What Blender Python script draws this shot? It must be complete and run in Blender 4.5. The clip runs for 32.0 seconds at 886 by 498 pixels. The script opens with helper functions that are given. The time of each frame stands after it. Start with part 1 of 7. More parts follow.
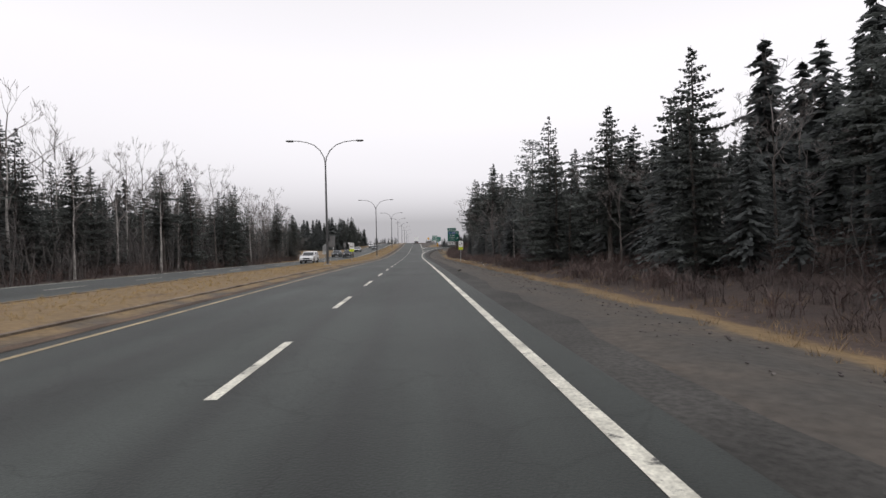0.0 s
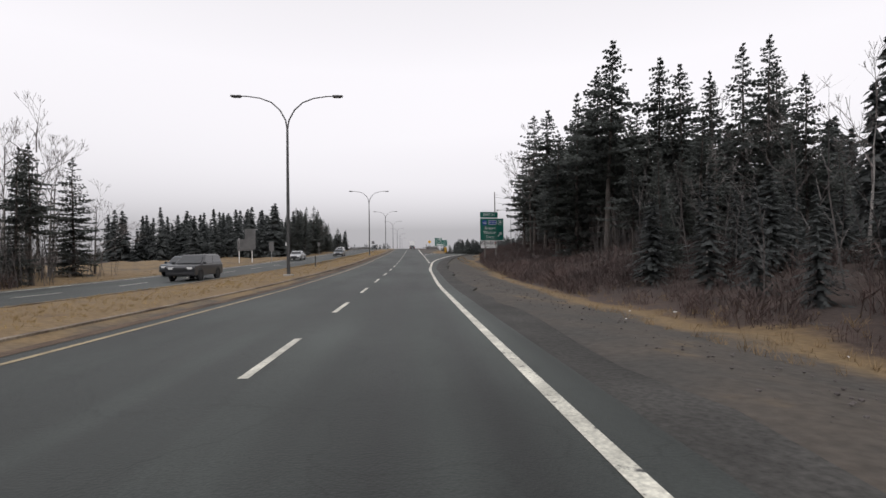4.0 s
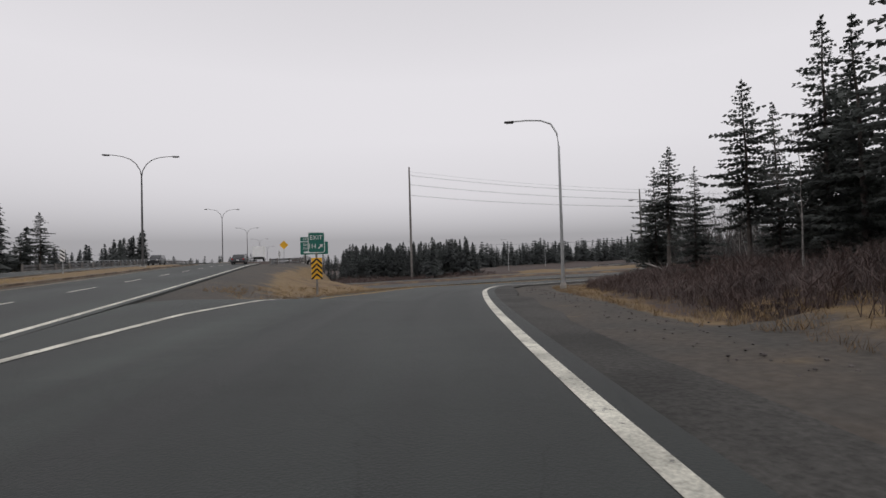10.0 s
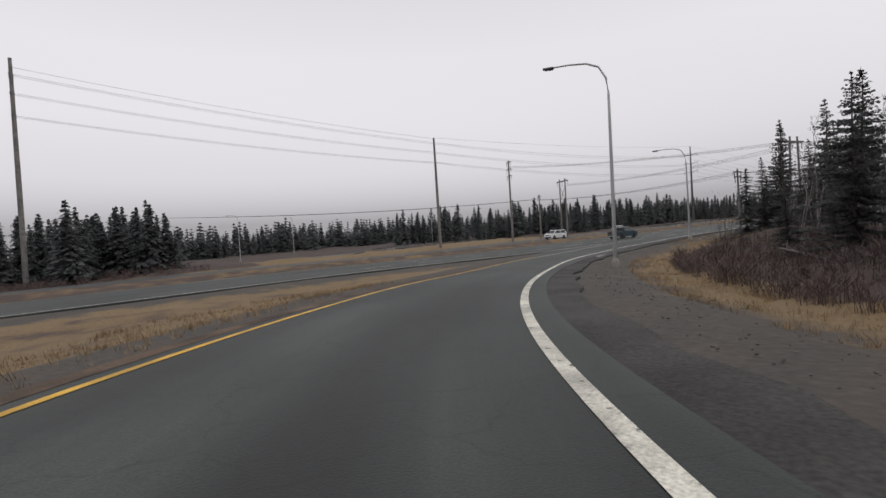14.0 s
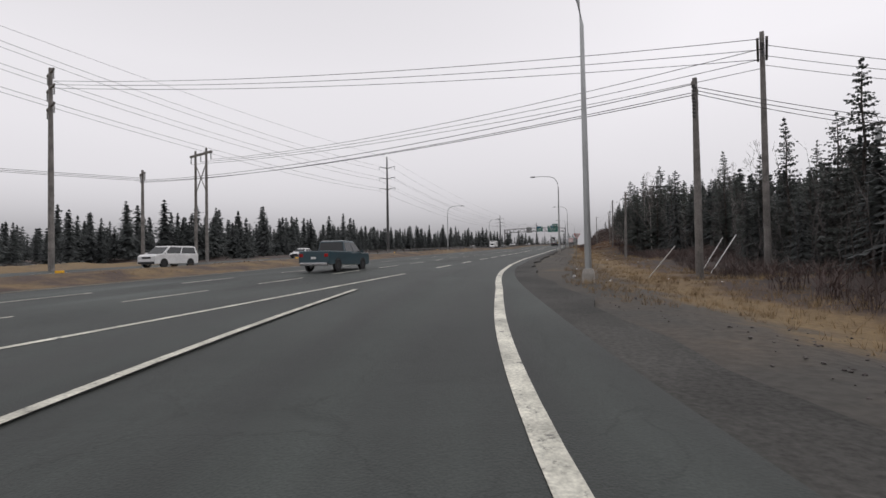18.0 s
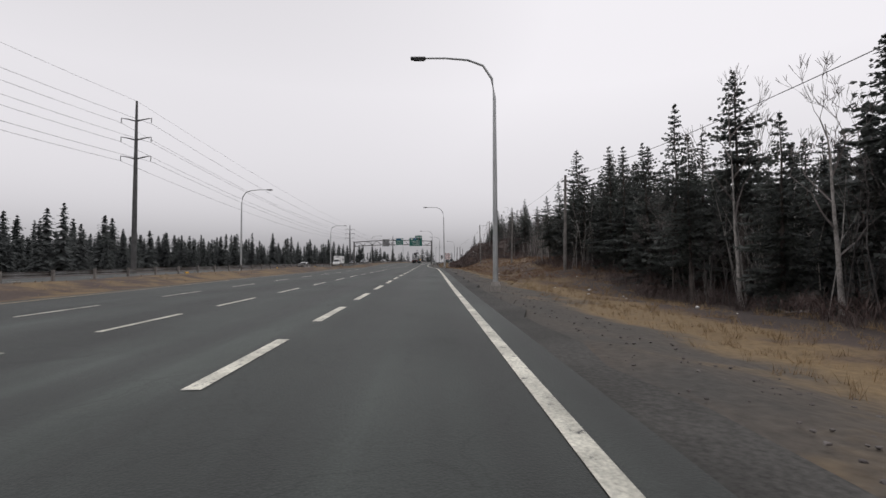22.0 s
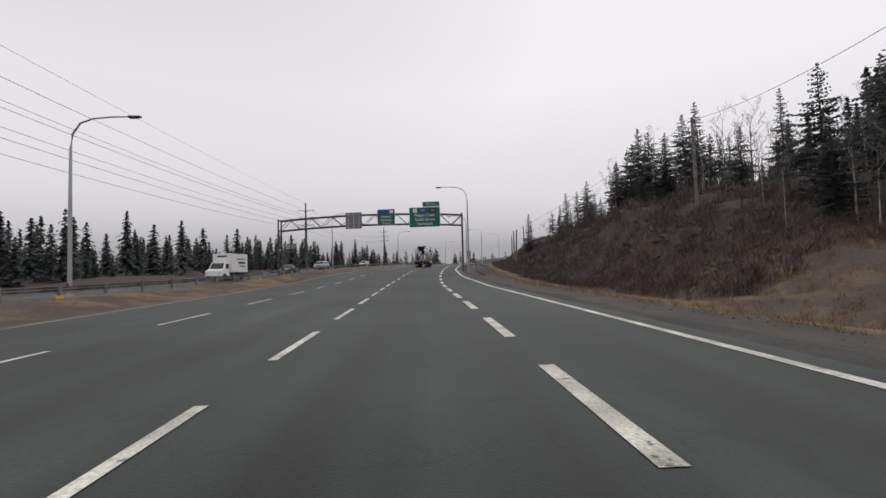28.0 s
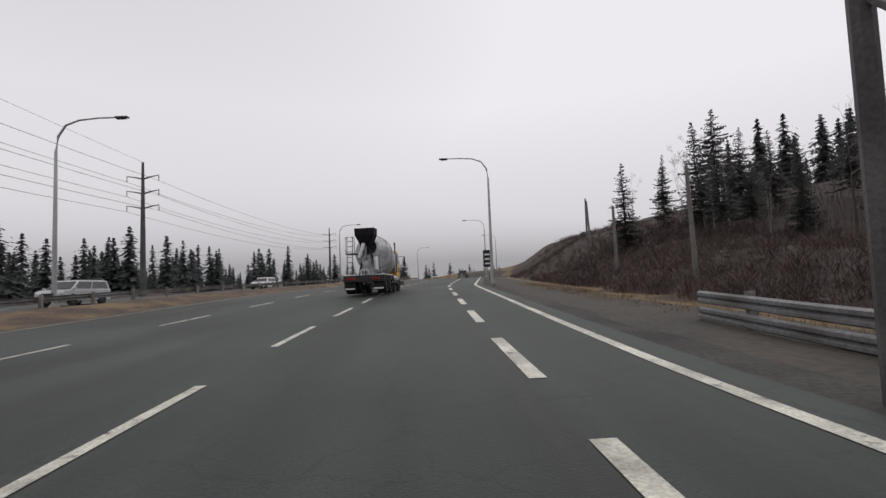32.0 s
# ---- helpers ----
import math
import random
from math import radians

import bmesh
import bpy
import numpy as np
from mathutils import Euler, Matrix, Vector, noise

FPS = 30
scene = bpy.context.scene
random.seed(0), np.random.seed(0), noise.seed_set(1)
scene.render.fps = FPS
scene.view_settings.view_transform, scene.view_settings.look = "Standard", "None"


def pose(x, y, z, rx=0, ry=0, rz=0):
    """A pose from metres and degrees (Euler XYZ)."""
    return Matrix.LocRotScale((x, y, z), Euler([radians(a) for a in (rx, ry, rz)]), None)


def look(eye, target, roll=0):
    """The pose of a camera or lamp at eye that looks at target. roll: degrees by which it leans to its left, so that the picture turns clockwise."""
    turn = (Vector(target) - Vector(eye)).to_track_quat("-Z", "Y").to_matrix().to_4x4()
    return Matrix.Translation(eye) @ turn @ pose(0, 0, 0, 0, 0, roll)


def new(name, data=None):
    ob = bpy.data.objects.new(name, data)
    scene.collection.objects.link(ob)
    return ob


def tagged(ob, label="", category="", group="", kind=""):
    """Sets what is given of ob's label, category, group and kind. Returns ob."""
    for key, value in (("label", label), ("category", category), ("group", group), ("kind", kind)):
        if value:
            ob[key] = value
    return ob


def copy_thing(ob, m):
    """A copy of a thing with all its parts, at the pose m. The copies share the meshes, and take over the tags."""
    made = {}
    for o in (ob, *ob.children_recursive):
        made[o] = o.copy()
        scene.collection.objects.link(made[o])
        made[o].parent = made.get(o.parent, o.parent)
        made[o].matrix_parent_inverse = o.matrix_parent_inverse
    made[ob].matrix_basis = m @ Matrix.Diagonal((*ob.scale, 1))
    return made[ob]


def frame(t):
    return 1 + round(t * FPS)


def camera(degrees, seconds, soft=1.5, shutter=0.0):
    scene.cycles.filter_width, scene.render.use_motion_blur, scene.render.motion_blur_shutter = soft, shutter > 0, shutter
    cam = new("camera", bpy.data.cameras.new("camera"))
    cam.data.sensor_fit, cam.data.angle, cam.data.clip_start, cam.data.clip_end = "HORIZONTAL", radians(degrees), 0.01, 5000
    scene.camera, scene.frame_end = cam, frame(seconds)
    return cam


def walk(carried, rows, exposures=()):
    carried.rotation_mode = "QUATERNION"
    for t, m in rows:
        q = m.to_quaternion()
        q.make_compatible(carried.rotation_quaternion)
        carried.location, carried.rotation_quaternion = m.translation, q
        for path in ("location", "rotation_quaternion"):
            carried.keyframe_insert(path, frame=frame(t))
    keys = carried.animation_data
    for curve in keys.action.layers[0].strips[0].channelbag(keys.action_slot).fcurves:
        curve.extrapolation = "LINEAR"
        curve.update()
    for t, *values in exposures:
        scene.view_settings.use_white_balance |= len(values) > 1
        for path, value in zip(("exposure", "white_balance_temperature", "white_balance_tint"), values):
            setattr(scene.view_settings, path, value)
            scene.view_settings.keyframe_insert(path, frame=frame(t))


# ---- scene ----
# pose of each row: x, y, z, tilt, roll, turn
PATH = [
    (0.0, 0.00, -0.00, 1.50, 89.57, -1.25, -3.28),
    (0.5, 0.02, 10.01, 1.48, 89.65, -0.82, -3.42),
    (1.0, 0.00, 20.24, 1.41, 89.74, -0.98, -3.41),
    (1.5, 0.01, 30.04, 1.31, 89.77, -1.58, -3.43),
    (2.0, 0.07, 39.86, 1.19, 89.99, -1.53, -3.40),
    (2.5, 0.13, 49.57, 1.07, 89.94, -1.48, -3.36),
    (3.0, 0.12, 59.06, 0.97, 90.01, -1.28, -3.40),
    (3.5, 0.14, 68.26, 0.89, 90.33, -0.81, -3.53),
    (4.0, 0.03, 77.29, 0.80, 90.55, -0.66, -3.84),
    (4.5, -0.22, 86.24, 0.72, 90.77, -0.52, -4.16),
    (5.0, -0.43, 95.13, 0.66, 90.99, -0.37, -4.47),
    (5.5, -0.40, 103.97, 0.65, 91.21, -0.22, -4.79),
    (6.0, -0.19, 112.81, 0.69, 91.33, 0.05, -5.20),
    (6.5, 0.20, 121.53, 0.80, 91.49, 0.22, -6.12),
    (7.0, 0.81, 130.04, 0.94, 91.76, -0.27, -7.15),
    (7.5, 1.45, 138.53, 1.10, 91.78, -0.29, -8.27),
    (8.0, 2.34, 147.03, 1.28, 91.63, -0.41, -9.65),
    (8.5, 3.48, 155.43, 1.48, 91.48, -1.55, -11.33),
    (9.0, 4.90, 163.96, 1.69, 91.80, -2.20, -13.20),
    (9.5, 6.53, 172.11, 1.89, 91.88, -1.33, -15.12),
    (10.0, 8.41, 180.13, 2.04, 91.47, -1.63, -16.83),
    (10.5, 10.51, 187.85, 2.10, 90.91, -2.49, -19.04),
    (11.0, 12.82, 195.34, 2.08, 89.60, -2.89, -21.51),
    (11.5, 15.53, 202.74, 1.96, 89.09, -2.68, -24.23),
    (12.0, 18.54, 209.88, 1.71, 89.06, -2.64, -27.59),
    (12.5, 21.86, 216.65, 1.46, 89.02, -2.97, -31.51),
    (13.0, 25.59, 223.07, 1.19, 88.89, -3.07, -35.79),
    (13.5, 29.76, 228.75, 0.91, 88.95, -3.61, -40.60),
    (14.0, 34.65, 234.42, 0.65, 88.91, -3.28, -45.87),
    (14.5, 40.23, 239.79, 0.42, 88.98, -3.07, -51.40),
    (15.0, 46.18, 244.41, 0.24, 89.12, -3.17, -58.04),
    (15.5, 52.51, 248.34, 0.07, 89.27, -3.27, -63.34),
    (16.0, 59.03, 251.72, -0.07, 89.42, -3.38, -66.97),
    (16.5, 65.53, 254.63, -0.16, 89.57, -3.48, -69.89),
    (17.0, 71.79, 256.96, -0.22, 90.15, -2.58, -74.36),
    (17.5, 78.43, 258.89, -0.22, 90.83, -1.20, -78.82),
    (18.0, 84.88, 260.23, -0.17, 91.02, -0.93, -83.05),
    (18.5, 91.77, 261.01, -0.01, 91.93, -0.88, -87.36),
    (19.0, 98.12, 261.21, 0.19, 92.62, -0.75, -90.95),
    (19.5, 104.32, 261.36, 0.36, 92.64, -0.98, -93.53),
    (20.0, 110.95, 261.18, 0.52, 92.84, -1.32, -95.52),
    (20.5, 117.60, 260.77, 0.69, 92.85, -0.94, -96.89),
    (21.0, 124.27, 260.20, 0.90, 92.83, -0.65, -98.53),
    (21.5, 130.93, 259.46, 1.12, 92.66, -0.70, -99.42),
    (22.0, 137.22, 258.62, 1.30, 92.67, -0.49, -99.82),
    (22.5, 143.51, 257.80, 1.48, 92.51, -0.17, -99.69),
    (23.0, 150.37, 257.04, 1.67, 92.48, -0.46, -99.16),
    (23.5, 157.56, 256.39, 1.86, 92.45, -0.49, -98.51),
    (24.0, 165.71, 255.69, 2.05, 92.41, -1.19, -97.89),
    (24.5, 174.18, 254.99, 2.26, 92.59, -0.84, -97.47),
    (25.0, 182.93, 254.27, 2.52, 92.49, -0.35, -97.40),
    (25.5, 191.43, 253.56, 2.78, 92.46, -0.38, -97.76),
    (26.0, 200.10, 252.72, 3.03, 92.33, -0.96, -98.34),
    (26.5, 209.07, 251.79, 3.22, 92.53, -1.64, -98.95),
    (27.0, 218.34, 250.83, 3.39, 92.60, -1.64, -99.30),
    (27.5, 227.75, 249.79, 3.55, 92.67, -1.63, -99.65),
    (28.0, 237.10, 248.69, 3.70, 92.75, -1.63, -100.11),
    (28.5, 246.20, 247.54, 3.82, 92.82, -1.62, -100.64),
    (29.0, 254.88, 246.41, 3.95, 92.75, -1.55, -101.00),
    (29.5, 263.42, 245.23, 4.07, 92.79, -1.54, -101.40),
    (30.0, 272.05, 244.02, 4.21, 92.85, -1.82, -101.87),
    (30.5, 280.53, 242.72, 4.37, 93.23, -2.36, -102.43),
    (31.0, 288.95, 241.35, 4.62, 93.50, -2.46, -103.02),
    (31.5, 296.88, 239.82, 4.95, 93.82, -2.66, -103.33),
    (32.0, 304.57, 238.39, 5.34, 94.22, -2.58, -104.04),
]
cam = camera(83.4, 32.0)
# roll about the line of sight
walk(cam, [(t, Matrix.Translation((x, y, z)) @ pose(0, 0, 0, 90 + (tilt - 90), 0, turn) @ pose(0, 0, 0, 0, 0, roll)) for t, x, y, z, tilt, roll, turn in PATH],
     [(0, 0.32), (3, 0.29), (6, 0.18), (8, 0.03), (11, -0.1), (14, -0.02), (19, 0.02), (23, -0.02), (26, 0.0), (30, -0.05), (32, -0.08)])

# ---------------------------------------------------------------- sky and sun
world = bpy.data.worlds.new("overcast")
scene.world = world
world.use_nodes = True
wn, wl = world.node_tree.nodes, world.node_tree.links
wn.clear()
sky = wn.new("ShaderNodeTexSky")
sky.sky_type, sky.sun_disc = "NISHITA", False
sky.sun_elevation, sky.sun_rotation = radians(55), radians(200)
sky.dust_density, sky.air_density = 6.0, 1.0
bw = wn.new("ShaderNodeRGBToBW")
cloud = wn.new("ShaderNodeMapRange")
cloud.inputs["From Min"].default_value, cloud.inputs["From Max"].default_value = 0.9, 2.3
cloud.inputs["To Min"].default_value, cloud.inputs["To Max"].default_value = 0.55, 0.90
tint = wn.new("ShaderNodeCombineColor")
tb = wn.new("ShaderNodeMath"); tb.operation = "MULTIPLY"; tb.inputs[1].default_value = 1.02
tg = wn.new("ShaderNodeMath"); tg.operation = "MULTIPLY"; tg.inputs[1].default_value = 0.975
bg = wn.new("ShaderNodeBackground")
wo = wn.new("ShaderNodeOutputWorld")
wl.new(sky.outputs[0], bw.inputs[0]); wl.new(bw.outputs[0], cloud.inputs["Value"])
# an overcast sky is dimmer towards the horizon
where = wn.new("ShaderNodeTexCoord"); axes = wn.new("ShaderNodeSeparateXYZ")
rise = wn.new("ShaderNodeMapRange")
rise.inputs["From Max"].default_value = 0.34
rise.inputs["To Min"].default_value, rise.inputs["To Max"].default_value = 0.68, 1.0
dim = wn.new("ShaderNodeMath"); dim.operation = "MULTIPLY"
wl.new(where.outputs["Generated"], axes.inputs[0]); wl.new(axes.outputs["Z"], rise.inputs["Value"])
wl.new(cloud.outputs[0], dim.inputs[0]); wl.new(rise.outputs[0], dim.inputs[1])
wl.new(dim.outputs[0], tint.inputs[0]); wl.new(dim.outputs[0], tg.inputs[0]); wl.new(dim.outputs[0], tb.inputs[0])
wl.new(tg.outputs[0], tint.inputs[1]); wl.new(tb.outputs[0], tint.inputs[2])
wl.new(tint.outputs[0], bg.inputs[0]); wl.new(bg.outputs[0], wo.inputs[0])
bg.inputs[1].default_value = 1.0
sun = new("sun", bpy.data.lights.new("sun", "SUN"))
sun.data.energy, sun.data.angle, sun.data.color = 0.6, radians(40), (1.0, 0.98, 0.95)
sun.matrix_world = look((0, 0, 50), (-20, 30, 0))


# ---------------------------------------------------------------- materials
def material(name, colour, rough=0.8, metal=0.0, vary=0.25, scale=8.0, fine=60.0, bump=0.1, second=None, island=False, spec=0.4):
    """A surface with stains at two scales and a fine relief."""
    m = bpy.data.materials.new(name)
    m.use_nodes = True
    n, l = m.node_tree.nodes, m.node_tree.links
    b = n["Principled BSDF"]
    b.inputs["Roughness"].default_value, b.inputs["Metallic"].default_value = rough, metal
    b.inputs["Specular IOR Level"].default_value = spec
    co = n.new("ShaderNodeTexCoord")
    geo = n.new("ShaderNodeNewGeometry")
    big, small = n.new("ShaderNodeTexNoise"), n.new("ShaderNodeTexNoise")
    for t, s in ((big, 1.0 / scale), (small, fine)):
        l.new(geo.outputs["Position"], t.inputs["Vector"])
        t.inputs["Scale"].default_value, t.inputs["Detail"].default_value = s, 6
    mix = n.new("ShaderNodeMix"); mix.data_type = "RGBA"
    dark = tuple(c * (1 - vary) for c in colour)
    mix.inputs["A"].default_value = (*(second or dark), 1)
    mix.inputs["B"].default_value = (*tuple(min(1, c * (1 + vary * 0.6)) for c in colour), 1)
    ramp = n.new("ShaderNodeMapRange")
    ramp.inputs["From Min"].default_value, ramp.inputs["From Max"].default_value = 0.35, 0.65
    l.new(big.outputs["Fac"], ramp.inputs["Value"]); l.new(ramp.outputs[0], mix.inputs["Factor"])
    grain = n.new("ShaderNodeMix"); grain.data_type = "RGBA"; grain.blend_type = "MULTIPLY"
    grain.inputs["Factor"].default_value = 1.0
    g2 = n.new("ShaderNodeMapRange")
    g2.inputs["From Min"].default_value, g2.inputs["From Max"].default_value = 0.3, 0.7
    g2.inputs["To Min"].default_value, g2.inputs["To Max"].default_value = 1 - vary, 1 + vary * 0.5
    l.new(small.outputs["Fac"], g2.inputs["Value"])
    l.new(mix.outputs["Result"], grain.inputs["A"]); l.new(g2.outputs[0], grain.inputs["B"])
    out = grain.outputs["Result"]
    if island:
        isl = n.new("ShaderNodeMix"); isl.data_type = "RGBA"; isl.blend_type = "MULTIPLY"; isl.inputs["Factor"].default_value = 1.0
        g3 = n.new("ShaderNodeMapRange"); g3.inputs["To Min"].default_value, g3.inputs["To Max"].default_value = 0.6, 1.35
        l.new(geo.outputs["Random Per Island"], g3.inputs["Value"])
        l.new(out, isl.inputs["A"]); l.new(g3.outputs[0], isl.inputs["B"])
        out = isl.outputs["Result"]
    l.new(out, b.inputs["Base Color"])
    if bump:
        bp = n.new("ShaderNodeBump"); bp.inputs["Strength"].default_value, bp.inputs["Distance"].default_value = bump, 0.05
        l.new(small.outputs["Fac"], bp.inputs["Height"]); l.new(bp.outputs[0], b.inputs["Normal"])
    return m


ASPHALT = material("asphalt", (0.0388, 0.0445, 0.0412), 0.65, vary=0.27, scale=7, fine=40, bump=0.25, spec=0.3)


def streaks(m, strength=0.5):
    """Worn and wet bands along the lanes, from the strip's own metres across and along."""
    n, l = m.node_tree.nodes, m.node_tree.links
    b = n["Principled BSDF"]
    uv = n.new("ShaderNodeUVMap"); uv.uv_map = "lane"
    sc = n.new("ShaderNodeVectorMath"); sc.operation = "MULTIPLY"; sc.inputs[1].default_value = (0.9, 0.012, 1)
    no = n.new("ShaderNodeTexNoise"); no.inputs["Scale"].default_value, no.inputs["Detail"].default_value = 1.0, 5
    l.new(uv.outputs[0], sc.inputs[0]); l.new(sc.outputs[0], no.inputs["Vector"])
    wear = n.new("ShaderNodeMapRange")
    wear.inputs["From Min"].default_value, wear.inputs["From Max"].default_value = 0.35, 0.65
    wear.inputs["To Min"].default_value, wear.inputs["To Max"].default_value = 1 - strength, 1 + strength
    l.new(no.outputs["Fac"], wear.inputs["Value"])
    src = b.inputs["Base Color"].links[0].from_socket
    mul = n.new("ShaderNodeMix"); mul.data_type = "RGBA"; mul.blend_type = "MULTIPLY"; mul.inputs["Factor"].default_value = 1.0
    l.new(src, mul.inputs["A"]); l.new(wear.outputs[0], mul.inputs["B"])
    # broad damp and bleached blotches
    s2 = n.new("ShaderNodeVectorMath"); s2.operation = "MULTIPLY"; s2.inputs[1].default_value = (0.42, 0.055, 1)
    n2_ = n.new("ShaderNodeTexNoise"); n2_.inputs["Scale"].default_value, n2_.inputs["Detail"].default_value = 1.0, 4
    l.new(uv.outputs[0], s2.inputs[0]); l.new(s2.outputs[0], n2_.inputs["Vector"])
    b2 = n.new("ShaderNodeMapRange")
    b2.inputs["From Min"].default_value, b2.inputs["From Max"].default_value = 0.36, 0.64
    b2.inputs["To Min"].default_value, b2.inputs["To Max"].default_value = 1 - 0.5 * strength, 1 + 0.5 * strength
    l.new(n2_.outputs["Fac"], b2.inputs["Value"])
    both = n.new("ShaderNodeMix"); both.data_type = "RGBA"; both.blend_type = "MULTIPLY"; both.inputs["Factor"].default_value = 1.0
    l.new(mul.outputs["Result"], both.inputs["A"]); l.new(b2.outputs[0], both.inputs["B"])
    mul = both
    # crack lines
    vo = n.new("ShaderNodeTexVoronoi"); vo.feature = "DISTANCE_TO_EDGE"; vo.inputs["Scale"].default_value = 0.55
    geo = [x for x in n if x.type == "NEW_GEOMETRY"][0]
    wob = n.new("ShaderNodeTexNoise"); wob.inputs["Scale"].default_value, wob.inputs["Detail"].default_value = 0.8, 5
    l.new(geo.outputs["Position"], wob.inputs["Vector"])
    ad = n.new("ShaderNodeVectorMath"); ad.operation = "MULTIPLY_ADD"; ad.inputs[1].default_value = (1.6, 1.6, 0)
    l.new(wob.outputs["Color"], ad.inputs[0]); l.new(geo.outputs["Position"], ad.inputs[2])
    l.new(ad.outputs[0], vo.inputs["Vector"])
    cr = n.new("ShaderNodeMapRange"); cr.inputs["From Max"].default_value = 0.014; cr.inputs["To Min"].default_value = 0.74
    l.new(vo.outputs["Distance"], cr.inputs["Value"])
    mul2 = n.new("ShaderNodeMix"); mul2.data_type = "RGBA"; mul2.blend_type = "MULTIPLY"; mul2.inputs["Factor"].default_value = 1.0
    l.new(mul.outputs["Result"], mul2.inputs["A"]); l.new(cr.outputs[0], mul2.inputs["B"])
    # crazed patches: fine cracks where the surface is tired
    v2 = n.new("ShaderNodeTexVoronoi"); v2.feature = "DISTANCE_TO_EDGE"; v2.inputs["Scale"].default_value = 3.6
    l.new(ad.outputs[0], v2.inputs["Vector"])
    c2 = n.new("ShaderNodeMapRange"); c2.inputs["From Max"].default_value = 0.07; c2.inputs["To Min"].default_value = 0.82
    l.new(v2.outputs["Distance"], c2.inputs["Value"])
    tired = n.new("ShaderNodeTexNoise"); tired.inputs["Scale"].default_value, tired.inputs["Detail"].default_value = 0.16, 3
    l.new(geo.outputs["Position"], tired.inputs["Vector"])
    tm = n.new("ShaderNodeMapRange"); tm.inputs["From Min"].default_value, tm.inputs["From Max"].default_value = 0.53, 0.68
    l.new(tired.outputs["Fac"], tm.inputs["Value"])
    mul3 = n.new("ShaderNodeMix"); mul3.data_type = "RGBA"; mul3.blend_type = "MULTIPLY"
    l.new(tm.outputs[0], mul3.inputs["Factor"])
    l.new(mul2.outputs["Result"], mul3.inputs["A"]); l.new(c2.outputs[0], mul3.inputs["B"])
    l.new(mul3.outputs["Result"], b.inputs["Base Color"])
    ro = n.new("ShaderNodeMapRange")
    ro.inputs["To Min"].default_value, ro.inputs["To Max"].default_value = 0.45, 0.85
    l.new(no.outputs["Fac"], ro.inputs["Value"]); l.new(ro.outputs[0], b.inputs["Roughness"])


streaks(ASPHALT)
DIRT = material("road_dirt", (0.12, 0.085, 0.06), 0.95, vary=0.35, scale=1.5, fine=20, bump=0.3, second=(0.06, 0.045, 0.035), spec=0.2)
PATCH = material("pale_road_patch", (0.135, 0.14, 0.135), 0.85, vary=0.35, scale=0.5, fine=25, bump=0.4, second=(0.075, 0.079, 0.077), spec=0.25)
WORN_PATCH = material("worn_pale_asphalt", (0.12, 0.125, 0.12), 0.85, vary=0.3, scale=0.6, fine=20, bump=0.4)
SHOULDER = material("old_asphalt", (0.056, 0.054, 0.050), 0.9, vary=0.4, scale=2, fine=14, bump=0.5, second=(0.040, 0.039, 0.036), spec=0.25)
WHITE_LINE = material("white_road_paint", (0.60, 0.585, 0.50), 0.6, vary=0.35, scale=0.8, fine=25, bump=0.1)


def flaking(m, amount=0.38, under=(0.06, 0.062, 0.06)):
    """Lets the road show through worn paint."""
    n, l = m.node_tree.nodes, m.node_tree.links
    b = n["Principled BSDF"]
    geo = [x for x in n if x.type == "NEW_GEOMETRY"][0]
    no = n.new("ShaderNodeTexNoise"); no.inputs["Scale"].default_value, no.inputs["Detail"].default_value = 5.0, 9
    no.inputs["Roughness"].default_value = 0.7
    l.new(geo.outputs["Position"], no.inputs["Vector"])
    st = n.new("ShaderNodeMapRange")
    st.inputs["From Min"].default_value, st.inputs["From Max"].default_value = amount - 0.04, amount + 0.04
    l.new(no.outputs["Fac"], st.inputs["Value"])
    mx = n.new("ShaderNodeMix"); mx.data_type = "RGBA"
    mx.inputs["A"].default_value = (*under, 1)
    l.new(st.outputs[0], mx.inputs["Factor"])
    l.new(b.inputs["Base Color"].links[0].from_socket, mx.inputs["B"])
    l.new(mx.outputs["Result"], b.inputs["Base Color"])


flaking(WHITE_LINE)
flaking(WORN_PATCH, 0.52, (0.045, 0.05, 0.047))
YELLOW_LINE = material("yellow_road_paint", (0.62, 0.36, 0.03), 0.6, vary=0.3, scale=0.8, fine=25, bump=0.1)
PUDDLE = material("wet_pale_crust", (0.24, 0.24, 0.23), 0.4, vary=0.3, scale=0.5, fine=20, bump=0.2)
flaking(PUDDLE, 0.57, (0.05, 0.05, 0.048))
TAN_LINE = material("dirty_tan_paint", (0.36, 0.29, 0.175), 0.75, vary=0.35, scale=0.9, fine=20, bump=0.1)
flaking(TAN_LINE, 0.36, (0.10, 0.08, 0.06))
KERB = material("dirty_kerb_concrete", (0.20, 0.165, 0.125), 0.9, vary=0.4, scale=1.3, fine=12, bump=0.3, second=(0.09, 0.066, 0.048))
RUBBLE = material("crumbled_pale_concrete", (0.32, 0.315, 0.30), 0.85, vary=0.3, scale=0.4, fine=12, bump=0.4, second=(0.26, 0.25, 0.23))
CONCRETE = material("concrete", (0.34, 0.32, 0.29), 0.85, vary=0.25, scale=2, fine=20, bump=0.2)
GALV = material("galvanised_steel", (0.42, 0.43, 0.43), 0.45, 0.7, vary=0.15, scale=1.5, fine=30, bump=0.02)
RAIL = material("weathered_rail_steel", (0.20, 0.205, 0.21), 0.6, 0.35, vary=0.3, scale=1.2, fine=12, bump=0.05, second=(0.12, 0.11, 0.10))
